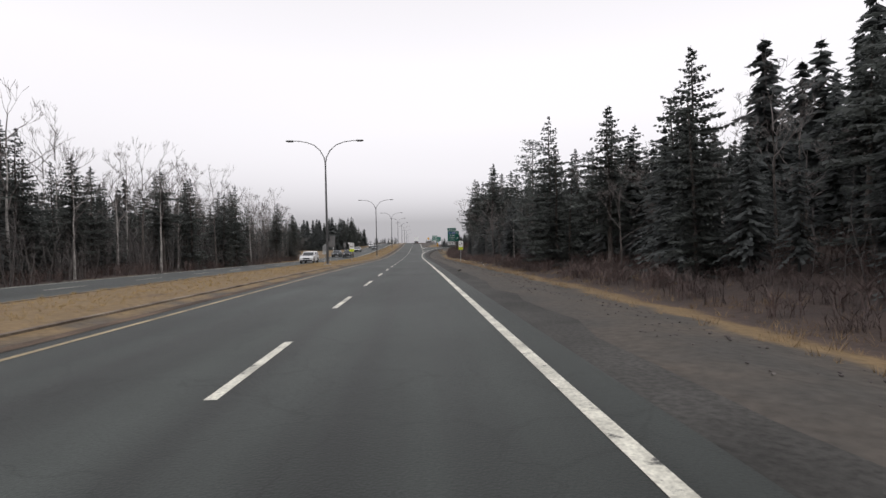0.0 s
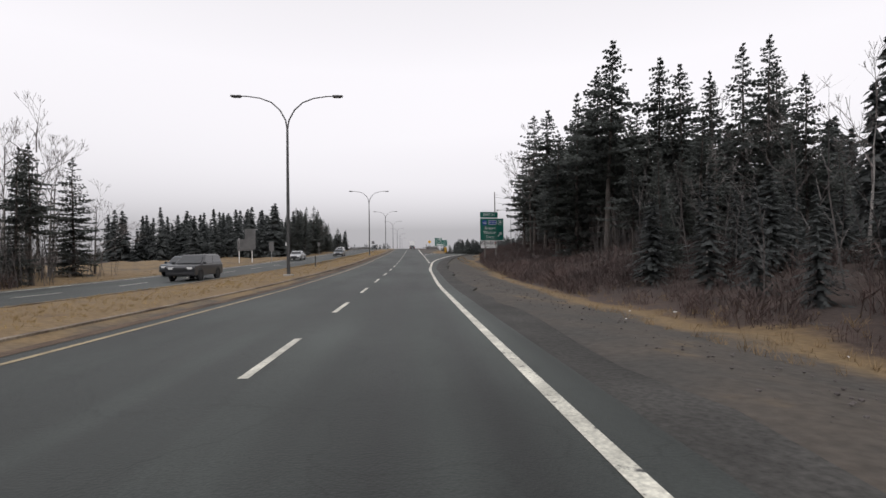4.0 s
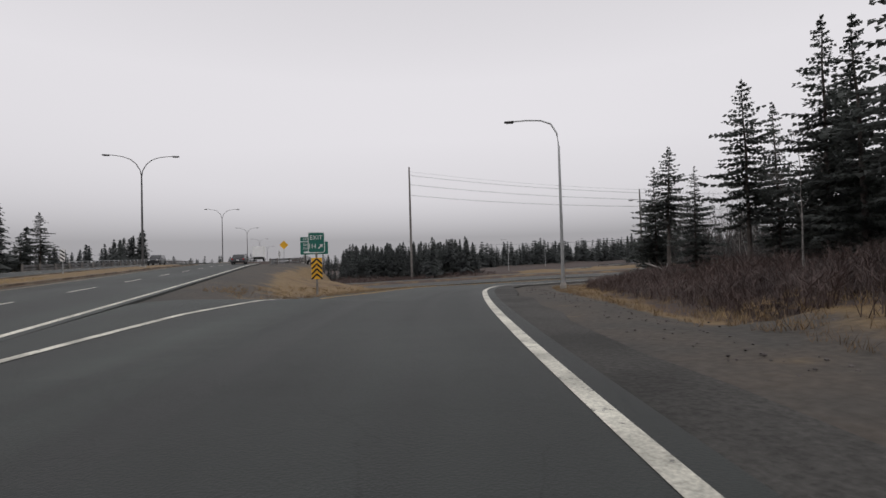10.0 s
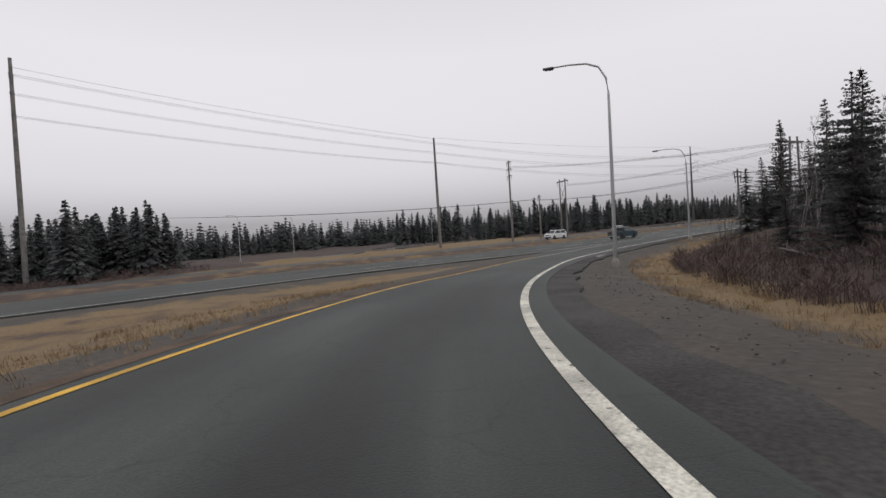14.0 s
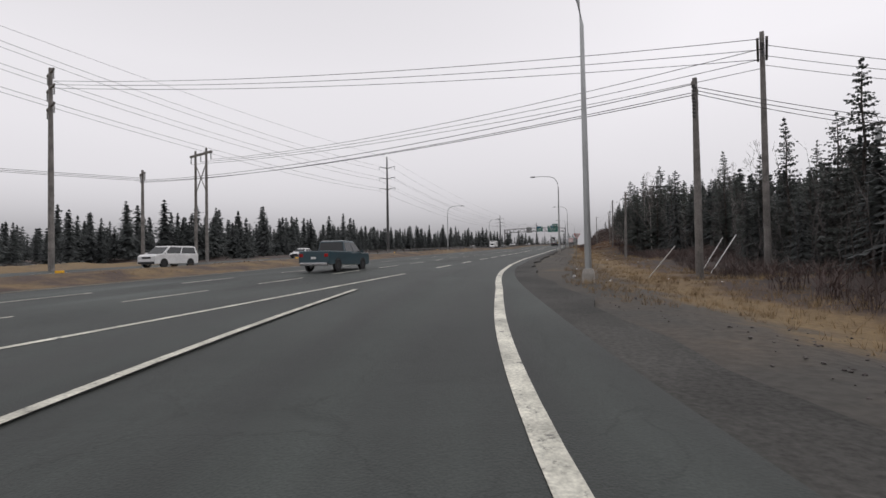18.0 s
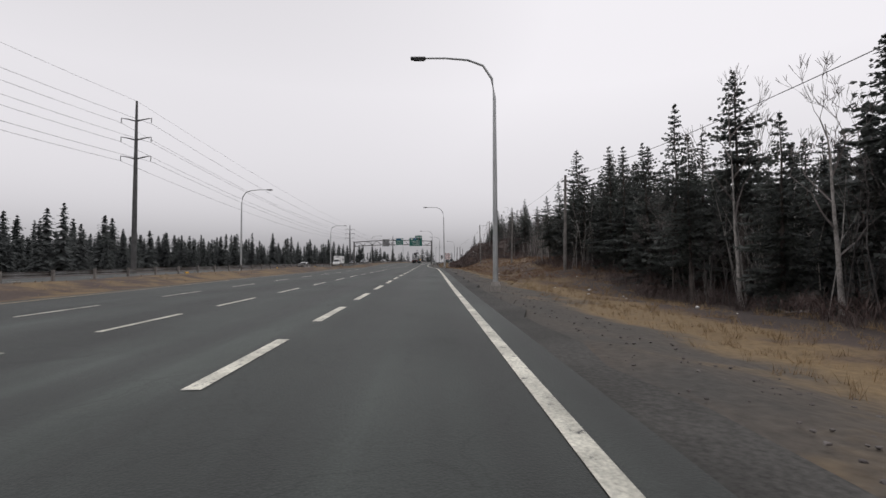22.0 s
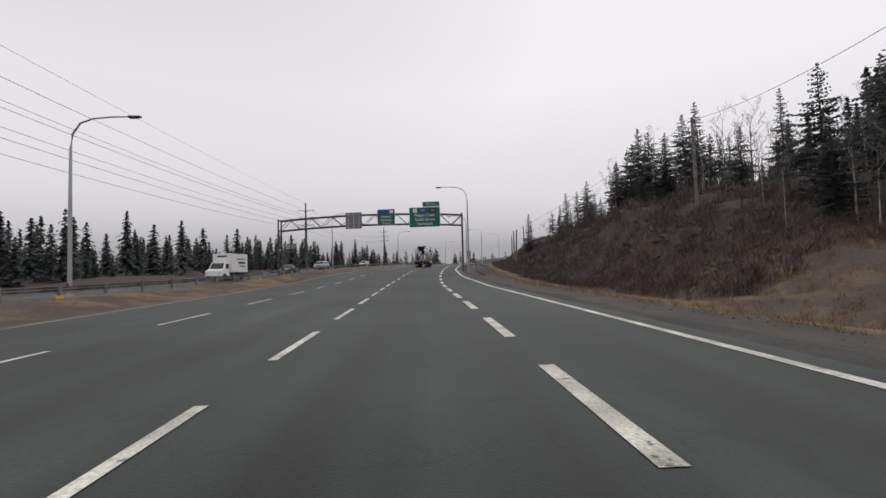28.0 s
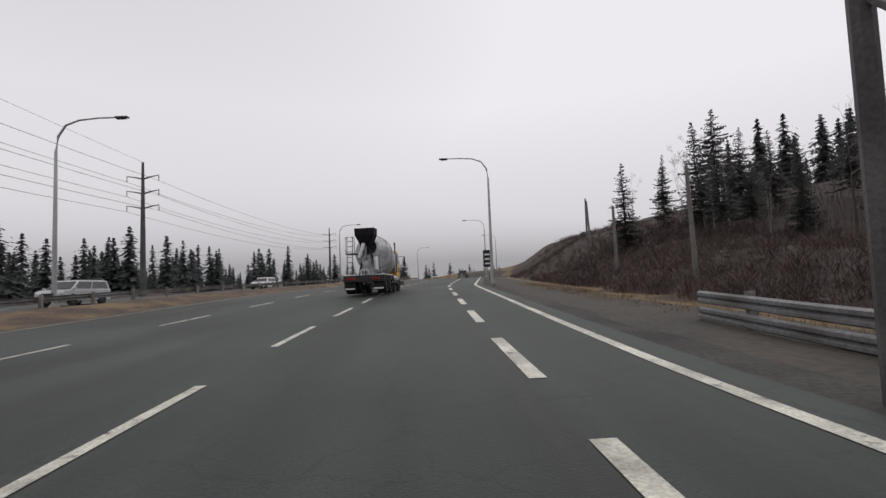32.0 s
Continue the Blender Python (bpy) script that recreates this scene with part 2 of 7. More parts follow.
TRUSS = material("weathered_truss_steel", (0.115, 0.108, 0.105), 0.65, 0.25, vary=0.3, scale=1.0, fine=20, bump=0.03, second=(0.07, 0.064, 0.062))
DARK_STEEL = material("dark_steel", (0.10, 0.10, 0.10), 0.5, 0.6, vary=0.2, scale=1, fine=30, bump=0.02)
WOOD_POLE = material("weathered_pole_wood", (0.20, 0.187, 0.175), 0.85, vary=0.3, scale=0.6, fine=18, bump=0.3)
BARK = material("bark", (0.11, 0.095, 0.085), 0.9, vary=0.35, scale=0.7, fine=14, bump=0.5)
BIRCH = material("pale_bark", (0.34, 0.32, 0.30), 0.85, vary=0.4, scale=0.5, fine=10, bump=0.2)
NEEDLE = material("spruce_needles", (0.114, 0.126, 0.116), 0.62, vary=0.35, scale=3, fine=3, bump=0, second=(0.088, 0.096, 0.090), spec=0.5)


def translucent(m, amount=0.4):
    """Light passes through the needles to their shaded side."""
    n, l = m.node_tree.nodes, m.node_tree.links
    b = n["Principled BSDF"]
    tr, mx = n.new("ShaderNodeBsdfTranslucent"), n.new("ShaderNodeMixShader")
    mx.inputs[0].default_value = amount
    l.new(b.inputs["Base Color"].links[0].from_socket, tr.inputs["Color"])
    out = [x for x in n if x.type == "OUTPUT_MATERIAL"][0]
    l.new(b.outputs[0], mx.inputs[1]); l.new(tr.outputs[0], mx.inputs[2]); l.new(mx.outputs[0], out.inputs["Surface"])


translucent(NEEDLE, 0.5)
FRESH_ASPHALT = material("newer_asphalt", (0.031, 0.035, 0.033), 0.7, vary=0.2, scale=4, fine=40, bump=0.25, spec=0.3)
streaks(FRESH_ASPHALT, 0.3)
TWIG = material("bare_twigs", (0.17, 0.15, 0.142), 0.75, vary=0.3, scale=2, fine=4, bump=0)
BRUSH = material("dry_brush", (0.102, 0.070, 0.062), 0.8, vary=0.4, scale=4, fine=5, bump=0, second=(0.068, 0.052, 0.049))
SAPLING = material("sapling_bark", (0.105, 0.095, 0.090), 0.8, vary=0.4, scale=2, fine=4, bump=0, second=(0.07, 0.062, 0.06))
BRACKEN = material("dry_bracken", (0.20, 0.115, 0.066), 0.85, vary=0.4, scale=3, fine=5, bump=0, second=(0.13, 0.078, 0.05))
LAWN = material("short_golden_grass", (0.33, 0.235, 0.10), 0.9, vary=0.3, scale=3, fine=4, bump=0, second=(0.24, 0.165, 0.07))
STRAW = material("dead_grass", (0.27, 0.19, 0.10), 0.9, vary=0.3, scale=4, fine=4, bump=0, second=(0.17, 0.115, 0.065))
ROCK = material("rock", (0.105, 0.094, 0.088), 0.85, vary=0.45, scale=1.2, fine=3, bump=0.8, second=(0.06, 0.05, 0.048))
SIGN_GREEN = material("green_sign_sheeting", (0.010, 0.122, 0.094), 0.45, vary=0.08, scale=1.5, fine=10, bump=0)
SIGN_WHITE = material("white_sign_sheeting", (0.75, 0.75, 0.74), 0.45, vary=0.06, scale=1, fine=10, bump=0)
SIGN_YELLOW = material("fluorescent_sign_sheeting", (0.62, 0.72, 0.03), 0.45, vary=0.06, scale=1, fine=10, bump=0)
SIGN_AMBER = material("amber_sign_sheeting", (0.75, 0.40, 0.02), 0.45, vary=0.06, scale=1, fine=10, bump=0)
SIGN_RED = material("red_sign_sheeting", (0.45, 0.03, 0.03), 0.45, vary=0.08, scale=1, fine=10, bump=0)
FADED_RED = material("faded_red_sheeting", (0.44, 0.13, 0.11), 0.55, vary=0.2, scale=0.4, fine=10, bump=0)
SIGN_BLUE = material("blue_sign_sheeting", (0.02, 0.07, 0.30), 0.45, vary=0.08, scale=1, fine=10, bump=0)
BLACK = material("black_paint", (0.015, 0.015, 0.016), 0.5, vary=0.2, scale=1, fine=10, bump=0)
ALU = material("sign_back_aluminium", (0.16, 0.16, 0.16), 0.5, 0.4, vary=0.2, scale=1, fine=10, bump=0)
RUBBER = material("tyre_rubber", (0.02, 0.02, 0.02), 0.85, vary=0.3, scale=0.4, fine=30, bump=0.1)


def ground_material():
    m = material("verge", (0.2, 0.15, 0.09), 0.95, vary=0.3, scale=5, fine=6, bump=0.6)
    n, l = m.node_tree.nodes, m.node_tree.links
    b = n["Principled BSDF"]
    geo = [x for x in n if x.type == "NEW_GEOMETRY"][0]
    at = n.new("ShaderNodeAttribute"); at.attribute_name = "soil"
    no = n.new("ShaderNodeTexNoise"); no.inputs["Scale"].default_value, no.inputs["Detail"].default_value = 0.5, 8
    l.new(geo.outputs["Position"], no.inputs["Vector"])
    ad = n.new("ShaderNodeMath"); ad.operation = "MULTIPLY_ADD"; ad.inputs[1].default_value = 0.5
    l.new(no.outputs["Fac"], ad.inputs[0]); l.new(at.outputs["Fac"], ad.inputs[2])
    cr = n.new("ShaderNodeValToRGB")
    e = cr.color_ramp.elements
    e[0].position, e[0].color = 0.2, (0.058, 0.054, 0.048, 1)
    e[1].position, e[1].color = 0.95, (0.050, 0.038, 0.034, 1)
    for p, c in ((0.34, (0.078, 0.066, 0.054)), (0.47, (0.185, 0.128, 0.065)), (0.60, (0.175, 0.118, 0.058)), (0.72, (0.070, 0.048, 0.038))):
        q = e.new(p); q.color = (*c, 1)
    l.new(ad.outputs[0], cr.inputs[0])
    gr = [x for x in n if x.type == "MIX" and x.blend_type == "MULTIPLY"][0]
    l.new(cr.outputs[0], gr.inputs["A"])
    return m


GROUND = ground_material()


# ---------------------------------------------------------------- building helpers
def mesh_object(name, verts, faces, mat, parent=None, label="", smooth=False):
    me = bpy.data.meshes.new(name)
    me.from_pydata([tuple(v) for v in verts], [], [tuple(f) for f in faces])
    me.materials.append(mat)
    if smooth:
        me.shade_smooth()
    ob = new(name, me)
    if parent is not None:
        ob.parent = parent
    if label:
        ob["label"] = label
    return ob


def part(name, bm, mat, parent, label="", smooth=False):
    me = bpy.data.meshes.new(name)
    bm.to_mesh(me)
    bm.free()
    me.materials.append(mat)
    if smooth:
        me.shade_smooth()
    ob = new(name, me)
    ob.parent = parent
    if label:
        ob["label"] = label
    return ob


def thing(name, label, category, m=None, group="", kind=""):
    ob = new(name)
    if m is not None:
        ob.matrix_world = m
    return tagged(ob, label, category, group, kind)


def box(bm, x0, y0, z0, x1, y1, z1, bevel=0.0):
    r = bmesh.ops.create_cube(bm, size=1.0, matrix=Matrix.Translation(((x0 + x1) / 2, (y0 + y1) / 2, (z0 + z1) / 2)) @ Matrix.Diagonal((x1 - x0, y1 - y0, z1 - z0, 1)))
    if bevel:
        es = list({e for v in r["verts"] for e in v.link_edges})
        bmesh.ops.bevel(bm, geom=es, offset=bevel, segments=2, affect="EDGES", profile=0.6)
    return bm


def boxed(*a, bevel=0.0):
    return box(bmesh.new(), *a, bevel=bevel)


def tube(bm, pts, radii, n=8, cap=True):
    """A round bar along points with a radius at each."""
    pts = [Vector(p) for p in pts]
    if isinstance(radii, (int, float)):
        radii = [radii] * len(pts)
    rings = []
    for i, p in enumerate(pts):
        d = (pts[min(i + 1, len(pts) - 1)] - pts[max(i - 1, 0)]).normalized()
        a = d.orthogonal().normalized() if abs(d.z) > 0.99 else d.cross(Vector((0, 0, 1))).normalized()
        b = d.cross(a).normalized()
        rings.append([bm.verts.new(p + (a * math.cos(2 * math.pi * k / n) + b * math.sin(2 * math.pi * k / n)) * radii[i]) for k in range(n)])
    for r, q in zip(rings, rings[1:]):
        for k in range(n):
            bm.faces.new((r[k], r[(k + 1) % n], q[(k + 1) % n], q[k]))
    if cap:
        bm.faces.new(rings[0][::-1]); bm.faces.new(rings[-1])
    return bm


def tubed(pts, radii, n=8):
    bm = tube(bmesh.new(), pts, radii, n)
    bmesh.ops.recalc_face_normals(bm, faces=bm.faces)
    return bm


def lettering(text, size, mat, parent, m, name="lettering"):
    """Raised letters, centred on m, one mesh for each word."""
    made = []
    for word in text.split():
        cu = bpy.data.curves.new(name, "FONT")
        cu.body, cu.size, cu.align_x, cu.align_y, cu.extrude = word, size, "CENTER", "CENTER", 0.003
        tmp = bpy.data.objects.new(name, cu)
        me = bpy.data.meshes.new_from_object(tmp)
        bpy.data.objects.remove(tmp)
        me.materials.clear()
        me.materials.append(mat)
        xs = [v.co.x for v in me.vertices]
        made.append((me, min(xs), max(xs)))
    gap = 0.32 * size
    x = -(sum(hi - lo for _, lo, hi in made) + gap * (len(made) - 1)) / 2
    for me, lo, hi in made:
        ob = new(name, me)
        ob.parent = parent
        ob.matrix_local = m @ Matrix.Translation((x - lo, 0, 0))
        x += hi - lo + gap
    return ob


def prism(pts, half, top=None, z_top=1.0, z_low=0.0, bevel=0.04):
    """A side outline given as (y, z), drawn across the width, narrower towards the top."""
    bm = bmesh.new()
    sides = []
    for sx in (-1, 1):
        ring = []
        for y, z in pts:
            f = min(1, max(0, (z - z_low) / max(0.01, z_top - z_low)))
            hw = half + ((top if top is not None else half) - half) * f
            ring.append(bm.verts.new((sx * hw, y, z)))
        sides.append(ring)
    n = len(pts)
    bm.faces.new(sides[0]); bm.faces.new(sides[1][::-1])
    for i in range(n):
        j = (i + 1) % n
        bm.faces.new((sides[0][j], sides[0][i], sides[1][i], sides[1][j]))
    bmesh.ops.recalc_face_normals(bm, faces=bm.faces)
    if bevel:
        bmesh.ops.bevel(bm, geom=list(bm.edges), offset=bevel, segments=2, affect="EDGES", profile=0.6, clamp_overlap=True)
    return bm


# ---------------------------------------------------------------- the lines of the roads
class Axis:
    """A road's line, with its height, sampled every metre."""

    def __init__(self, pts):
        p = np.array(pts, float)
        s = np.r_[0, np.cumsum(np.hypot(*np.diff(p[:, :2], axis=0).T))]
        self.length = s[-1]
        u = np.linspace(0, s[-1], int(s[-1]) + 1)
        self.s = u
        q = np.stack([np.interp(u, s, p[:, k]) for k in range(3)], 1)
        for _ in range(4):
            k = np.array([1, 2, 3, 4, 3, 2, 1]) / 16.0
            pad = np.concatenate([q[:1] * 2 - q[3:0:-1], q, q[-1:] * 2 - q[-2:-5:-1]])
            q = np.stack([np.convolve(pad[:, c], k, "valid") for c in range(3)], 1)
        self.p = q
        d = np.gradient(q[:, :2], axis=0)
        d /= np.hypot(d[:, 0], d[:, 1])[:, None]
        self.d, self.right = d, np.stack([d[:, 1], -d[:, 0]], 1)

    def at(self, s, off=0.0, up=0.0):
        """The place at s metres along and off metres to the right."""
        c = [np.interp(s, self.s, self.p[:, k]) for k in range(3)]
        r = [np.interp(s, self.s, self.right[:, k]) for k in range(2)]
        return (c[0] + r[0] * off, c[1] + r[1] * off, c[2] + up)

    def turn(self, s):
        d = [np.interp(s, self.s, self.d[:, k]) for k in range(2)]
        return math.degrees(math.atan2(-d[0], d[1]))

    def near(self, x, y):
        """s and the offset to the right of points."""
        x, y = np.atleast_1d(x).astype(float), np.atleast_1d(y).astype(float)
        i = np.empty(len(x), int)
        c = self.p[::2]
        for a in range(0, len(x), 4000):
            d2 = (x[a:a + 4000, None] - c[None, :, 0]) ** 2 + (y[a:a + 4000, None] - c[None, :, 1]) ** 2
            i[a:a + 4000] = d2.argmin(1) * 2
        i = np.minimum(i, len(self.p) - 1)
        dx, dy = x - self.p[i, 0], y - self.p[i, 1]
        off = dx * self.right[i, 0] + dy * self.right[i, 1]
        dist = np.hypot(dx, dy)
        s = np.clip(self.s[i] + dx * self.d[i, 0] + dy * self.d[i, 1], 0, self.s[-1])
        return i.astype(float), np.where(np.abs(off) > 0.5 * dist, np.sign(off) * dist, off), np.interp(s, self.s, self.p[:, 2]), dist


MAIN = Axis([(0, -160, 0), (0, 0, 0.0), (0, 30, -0.2), (0, 59, -0.5), (0, 86, -0.8), (0, 104, -0.9), (0.3, 121, -0.7), (0.6, 138, -0.4), (0.8, 155, 0.0), (0.9, 172, 0.42), (0.95, 186, 0.65), (1.0, 200, 1.0), (1.1, 220, 1.55), (1.2, 244, 2.25), (1.5, 300, 3.3), (2, 350, 3.6), (3, 450, 2.6), (6, 700, -2), (8, 1000, -6)])
RAMP = Axis([(0.0, 104, -0.9), (0.2, 121.5, -0.7), (0.8, 130, -0.6), (1.4, 138.5, -0.4), (2.3, 147, -0.2), (3.5, 155.4, 0.0), (4.9, 164, 0.2), (6.5, 172.1, 0.4), (8.4, 180.1, 0.5), (10.5, 187.8, 0.6), (12.8, 195.3, 0.6), (15.5, 202.7, 0.5), (18.5, 209.9, 0.2), (21.9, 216.7, 0.0), (25.6, 223.1, -0.3), (29.8, 228.7, -0.6), (34.6, 234.4, -0.9), (40.2, 239.8, -1.1), (46.2, 244.4, -1.3), (52.5, 248.3, -1.4), (59, 251.7, -1.6), (65.5, 254.6, -1.7), (71.8, 257, -1.7), (78.4, 258.9, -1.7), (84.9, 260.2, -1.7), (91.8, 261, -1.5), (98.1, 261.2, -1.3), (104.3, 261.4, -1.13), (111, 261.2, -0.94), (124.3, 260.2, -0.56), (137.2, 258.6, -0.2)])
HIGHWAY = Axis([(-420, 322, -7), (-200, 298, -5.5), (-60, 284, -4.2), (0, 279, -3.4), (60, 273, -2.0), (90, 268.7, -1.6), (131, 262.4, -0.4), (165, 257.4, 0.5), (182.9, 254.7, 1.0), (206, 251.2, 1.55), (218, 249.5, 1.9), (237, 246.9, 2.2), (256, 244.4, 2.5), (272, 242.4, 2.7), (281, 241.1, 2.9), (289, 239.8, 3.1), (297, 238.4, 3.5), (305, 236.8, 3.85), (315, 234.8, 4.25), (345, 228, 5.3), (400, 211, 6.7), (460, 186, 7.4), (530, 146, 7.2), (640, 60, 5)])
# the ramp leaves and joins at the level of the roads beside it
for road, lo_, hi_ in ((MAIN, 2.6, 6.5), (HIGHWAY, 5.2, 8.5)):
    _, o_, z_, _ = road.near(RAMP.p[:, 0], RAMP.p[:, 1])
    w_ = 1 - np.clip((np.abs(o_) - lo_) / (hi_ - lo_), 0, 1)
    w_ = np.where((RAMP.s < 110) if road is MAIN else (RAMP.s > 110), w_ * w_ * (3 - 2 * w_), 0)
    RAMP.p[:, 2] += (z_ - RAMP.p[:, 2]) * w_


# ---------------------------------------------------------------- the lie of the land
def smooth(a, b, v):
    t = np.clip((v - a) / (b - a), 0, 1)
    return t * t * (3 - 2 * t)


def land(x, y):
    """Height of the ground, and its soil: 0 gravel, 0.3 dead grass, 0.6 forest floor."""
    x, y = np.atleast_1d(x).astype(float), np.atleast_1d(y).astype(float)
    ms, mo, mz, md = MAIN.near(x, y)
    rs, ro, rz, rd = RAMP.near(x, y)
    hs, ho, hz, hd = HIGHWAY.near(x, y)
    # metres beyond each road's outer edges
    eastern = np.where(rs > 70, 3.0, 4.0)
    em = np.maximum(np.maximum(mo - np.where(ms > 285, 2.3 + 5.0 * smooth(388, 420, ms), 3.4), -mo - 21.4), 0)
    er = np.maximum(np.maximum(ro - 3.6, -ro - 5.9), 0)
    eh = np.maximum(np.maximum(ho - np.where(hs > 545, 5.3, 0.8), -ho - 37.0), 0)
    er = np.where((rs < 2) | (rs > 222), np.maximum(er, rd - 5), er)
    # the bridge spans the highway: there the ground stays low
    bridge = smooth(262, 270, y) * (1 - smooth(318, 326, y)) * (np.abs(x) < 60)
    wm = (1 - bridge) / (em + 0.35) ** 2.2 * (1 - smooth(1.0, 6.5, em) * smooth(222, 240, y) * (mo > 0))
    wr, wh = 1 / (er + 0.35) ** 2.2, 1 / (eh + 0.35) ** 2.2
    z = (wm * mz + wr * rz + wh * hz) / (wm + wr + wh)
    e = np.minimum(np.minimum(em + bridge * 40, er), eh)
    h = z - 0.13 + 0.08 * smooth(0.0, 0.8, e) - 0.32 * smooth(0.8, 4.0, e)
    # central reserve of the main road
    h += np.where((mo < -7.6) & (mo > -12.7), 0.30 * smooth(0, 0.4, np.minimum(-7.6 - mo, mo + 12.7)), 0) * (1 - bridge)
    # central reserve of the highway: a shallow bank
    h += np.where((ho < -16.4) & (ho > -23.4), 0.5 * smooth(0, 2.5, np.minimum(-16.4 - ho, ho + 23.4)), 0)
    n = np.array([noise.fractal(Vector((a * 0.05, b * 0.05, 0.3)), 1.0, 2.0, 4) for a, b in zip(x, y)])
    n2 = np.array([noise.fractal(Vector((a * 0.33, b * 0.33, 7.7)), 1.0, 2.0, 3) for a, b in zip(x, y)])
    far = smooth(3, 14, e)
    # wooded rise east of the main road
    right_main = (mo > 0) & (y < 190)
    h += np.where(right_main, 1.6 * smooth(4, 16, mo - 3.4) + 2.0 * smooth(14, 60, mo), 0) * (1 - smooth(170, 205, y)) * smooth(0.3, 6, er)
    # slope inside the ramp's bend
    inside = smooth(4, 16, ro - 3.6) * smooth(60, 85, rs) * (1 - smooth(190, 225, rs))
    h += 1.6 * inside
    # bank and rock cut south of the highway
    d = np.maximum(ho - 7.0, 0)
    along = smooth(575, 640, hs)
    cut = smooth(684, 708, hs) * (1 - smooth(726, 752, hs))
    h += np.where(ho > 0, along * (2.0 * smooth(2, 14, d) + 3.0 * smooth(10, 60, d)) + cut * (4.2 * smooth(3, 11, d) + 2.0 * smooth(9, 24, d)), 0)
    h += np.where(ho > 0, smooth(760, 800, hs) * 4.0 * smooth(3, 16, d), 0)
    h += n * 1.0 * far + n2 * (0.05 + 0.25 * smooth(2, 8, e) + 0.55 * cut * smooth(2, 9, d) * (1 - smooth(20, 40, d)) * (ho > 0)) * smooth(0.2, 2, e)
    soil = 0.02 + 0.26 * smooth(2.2, 4.2, e) + 0.34 * smooth(np.where(y < 205, 3.4, 5.0), np.where(y < 205, 5.4, 7.5), e + 1.5 * n)
    soil = np.where((mo > 0) & (y > 98) & (y < 198) & (eh > 9), 0.02 + 0.6 * smooth(3.0, 4.4, e + 1.2 * n), soil)
    soil = np.where((mo < -7.6) & (mo > -12.7), 0.30, soil)
    soil = np.where((ho < -13.0) & (ho > -23.4), 0.43 + 0.05 * n, soil)
    wide = ((mo < -20) & (y > 90) & (y < 300) & (mo > -60)) | ((ho < -30) & (ho > -75) & (x > -20) & (x < 170))
    soil = np.where(wide, 0.22 + 0.1 * n, soil)
    soil = np.where((ro > -25) & (ro < -4) & (rs > 95) & (rs < 190) & (eh > 0.5), np.minimum(soil, 0.36), soil)
    soil = np.where((x > 3) & (x < 75) & (y > 317) & (y < 375), 0.52 + 0.1 * n, soil)
    soil = np.where((ho > 8.5) & (hs > 598) & (hs < 690), 0.42 + 0.14 * n + 0.15 * smooth(20, 30, ho), soil)
    soil = np.where((ho > 8.5) & (hs >= 690), np.maximum(soil, 0.52 + 0.1 * n), soil)
    return h, soil


def height(x, y):
    return float(land(x, y)[0][0])


def spread(a, b, step, far, growth=1.28):
    core = list(np.arange(a, b + 0.01, step))
    out, d, v = [], step, core[-1]
    while v < b + far:
        d *= growth; v += d; out.append(v)
    low, d, v = [], step, core[0]
    while v > a - far:
        d *= growth; v -= d; low.append(v)
    return np.array(low[::-1] + core + out)


gx, gy = spread(-70, 420, 2.0, 3800), spread(-30, 330, 2.0, 3800)
GX, GY = np.meshgrid(gx, gy)
hz, hs_ = land(GX.ravel(), GY.ravel())
outer = np.maximum.reduce([-150 - GX.ravel(), GX.ravel() - 560, -150 - GY.ravel(), GY.ravel() - 520, 0 * GX.ravel()])
hz = hz * (1 - smooth(0, 300, outer)) + 3.0 * smooth(0, 300, outer)
nx, ny = len(gx), len(gy)
idx = np.arange(nx * ny).reshape(ny, nx)
quads = np.stack([idx[:-1, :-1], idx[:-1, 1:], idx[1:, 1:], idx[1:, :-1]], -1).reshape(-1, 4)
ground = mesh_object("ground", np.stack([GX.ravel(), GY.ravel(), hz], 1), quads, GROUND, smooth=True)
attr = ground.data.attributes.new("soil", "FLOAT", "POINT")
attr.data.foreach_set("value", hs_.astype(np.float32))
tagged(ground, "dead tan grass, gravel verge and brown forest floor", "ground", kind="structure")


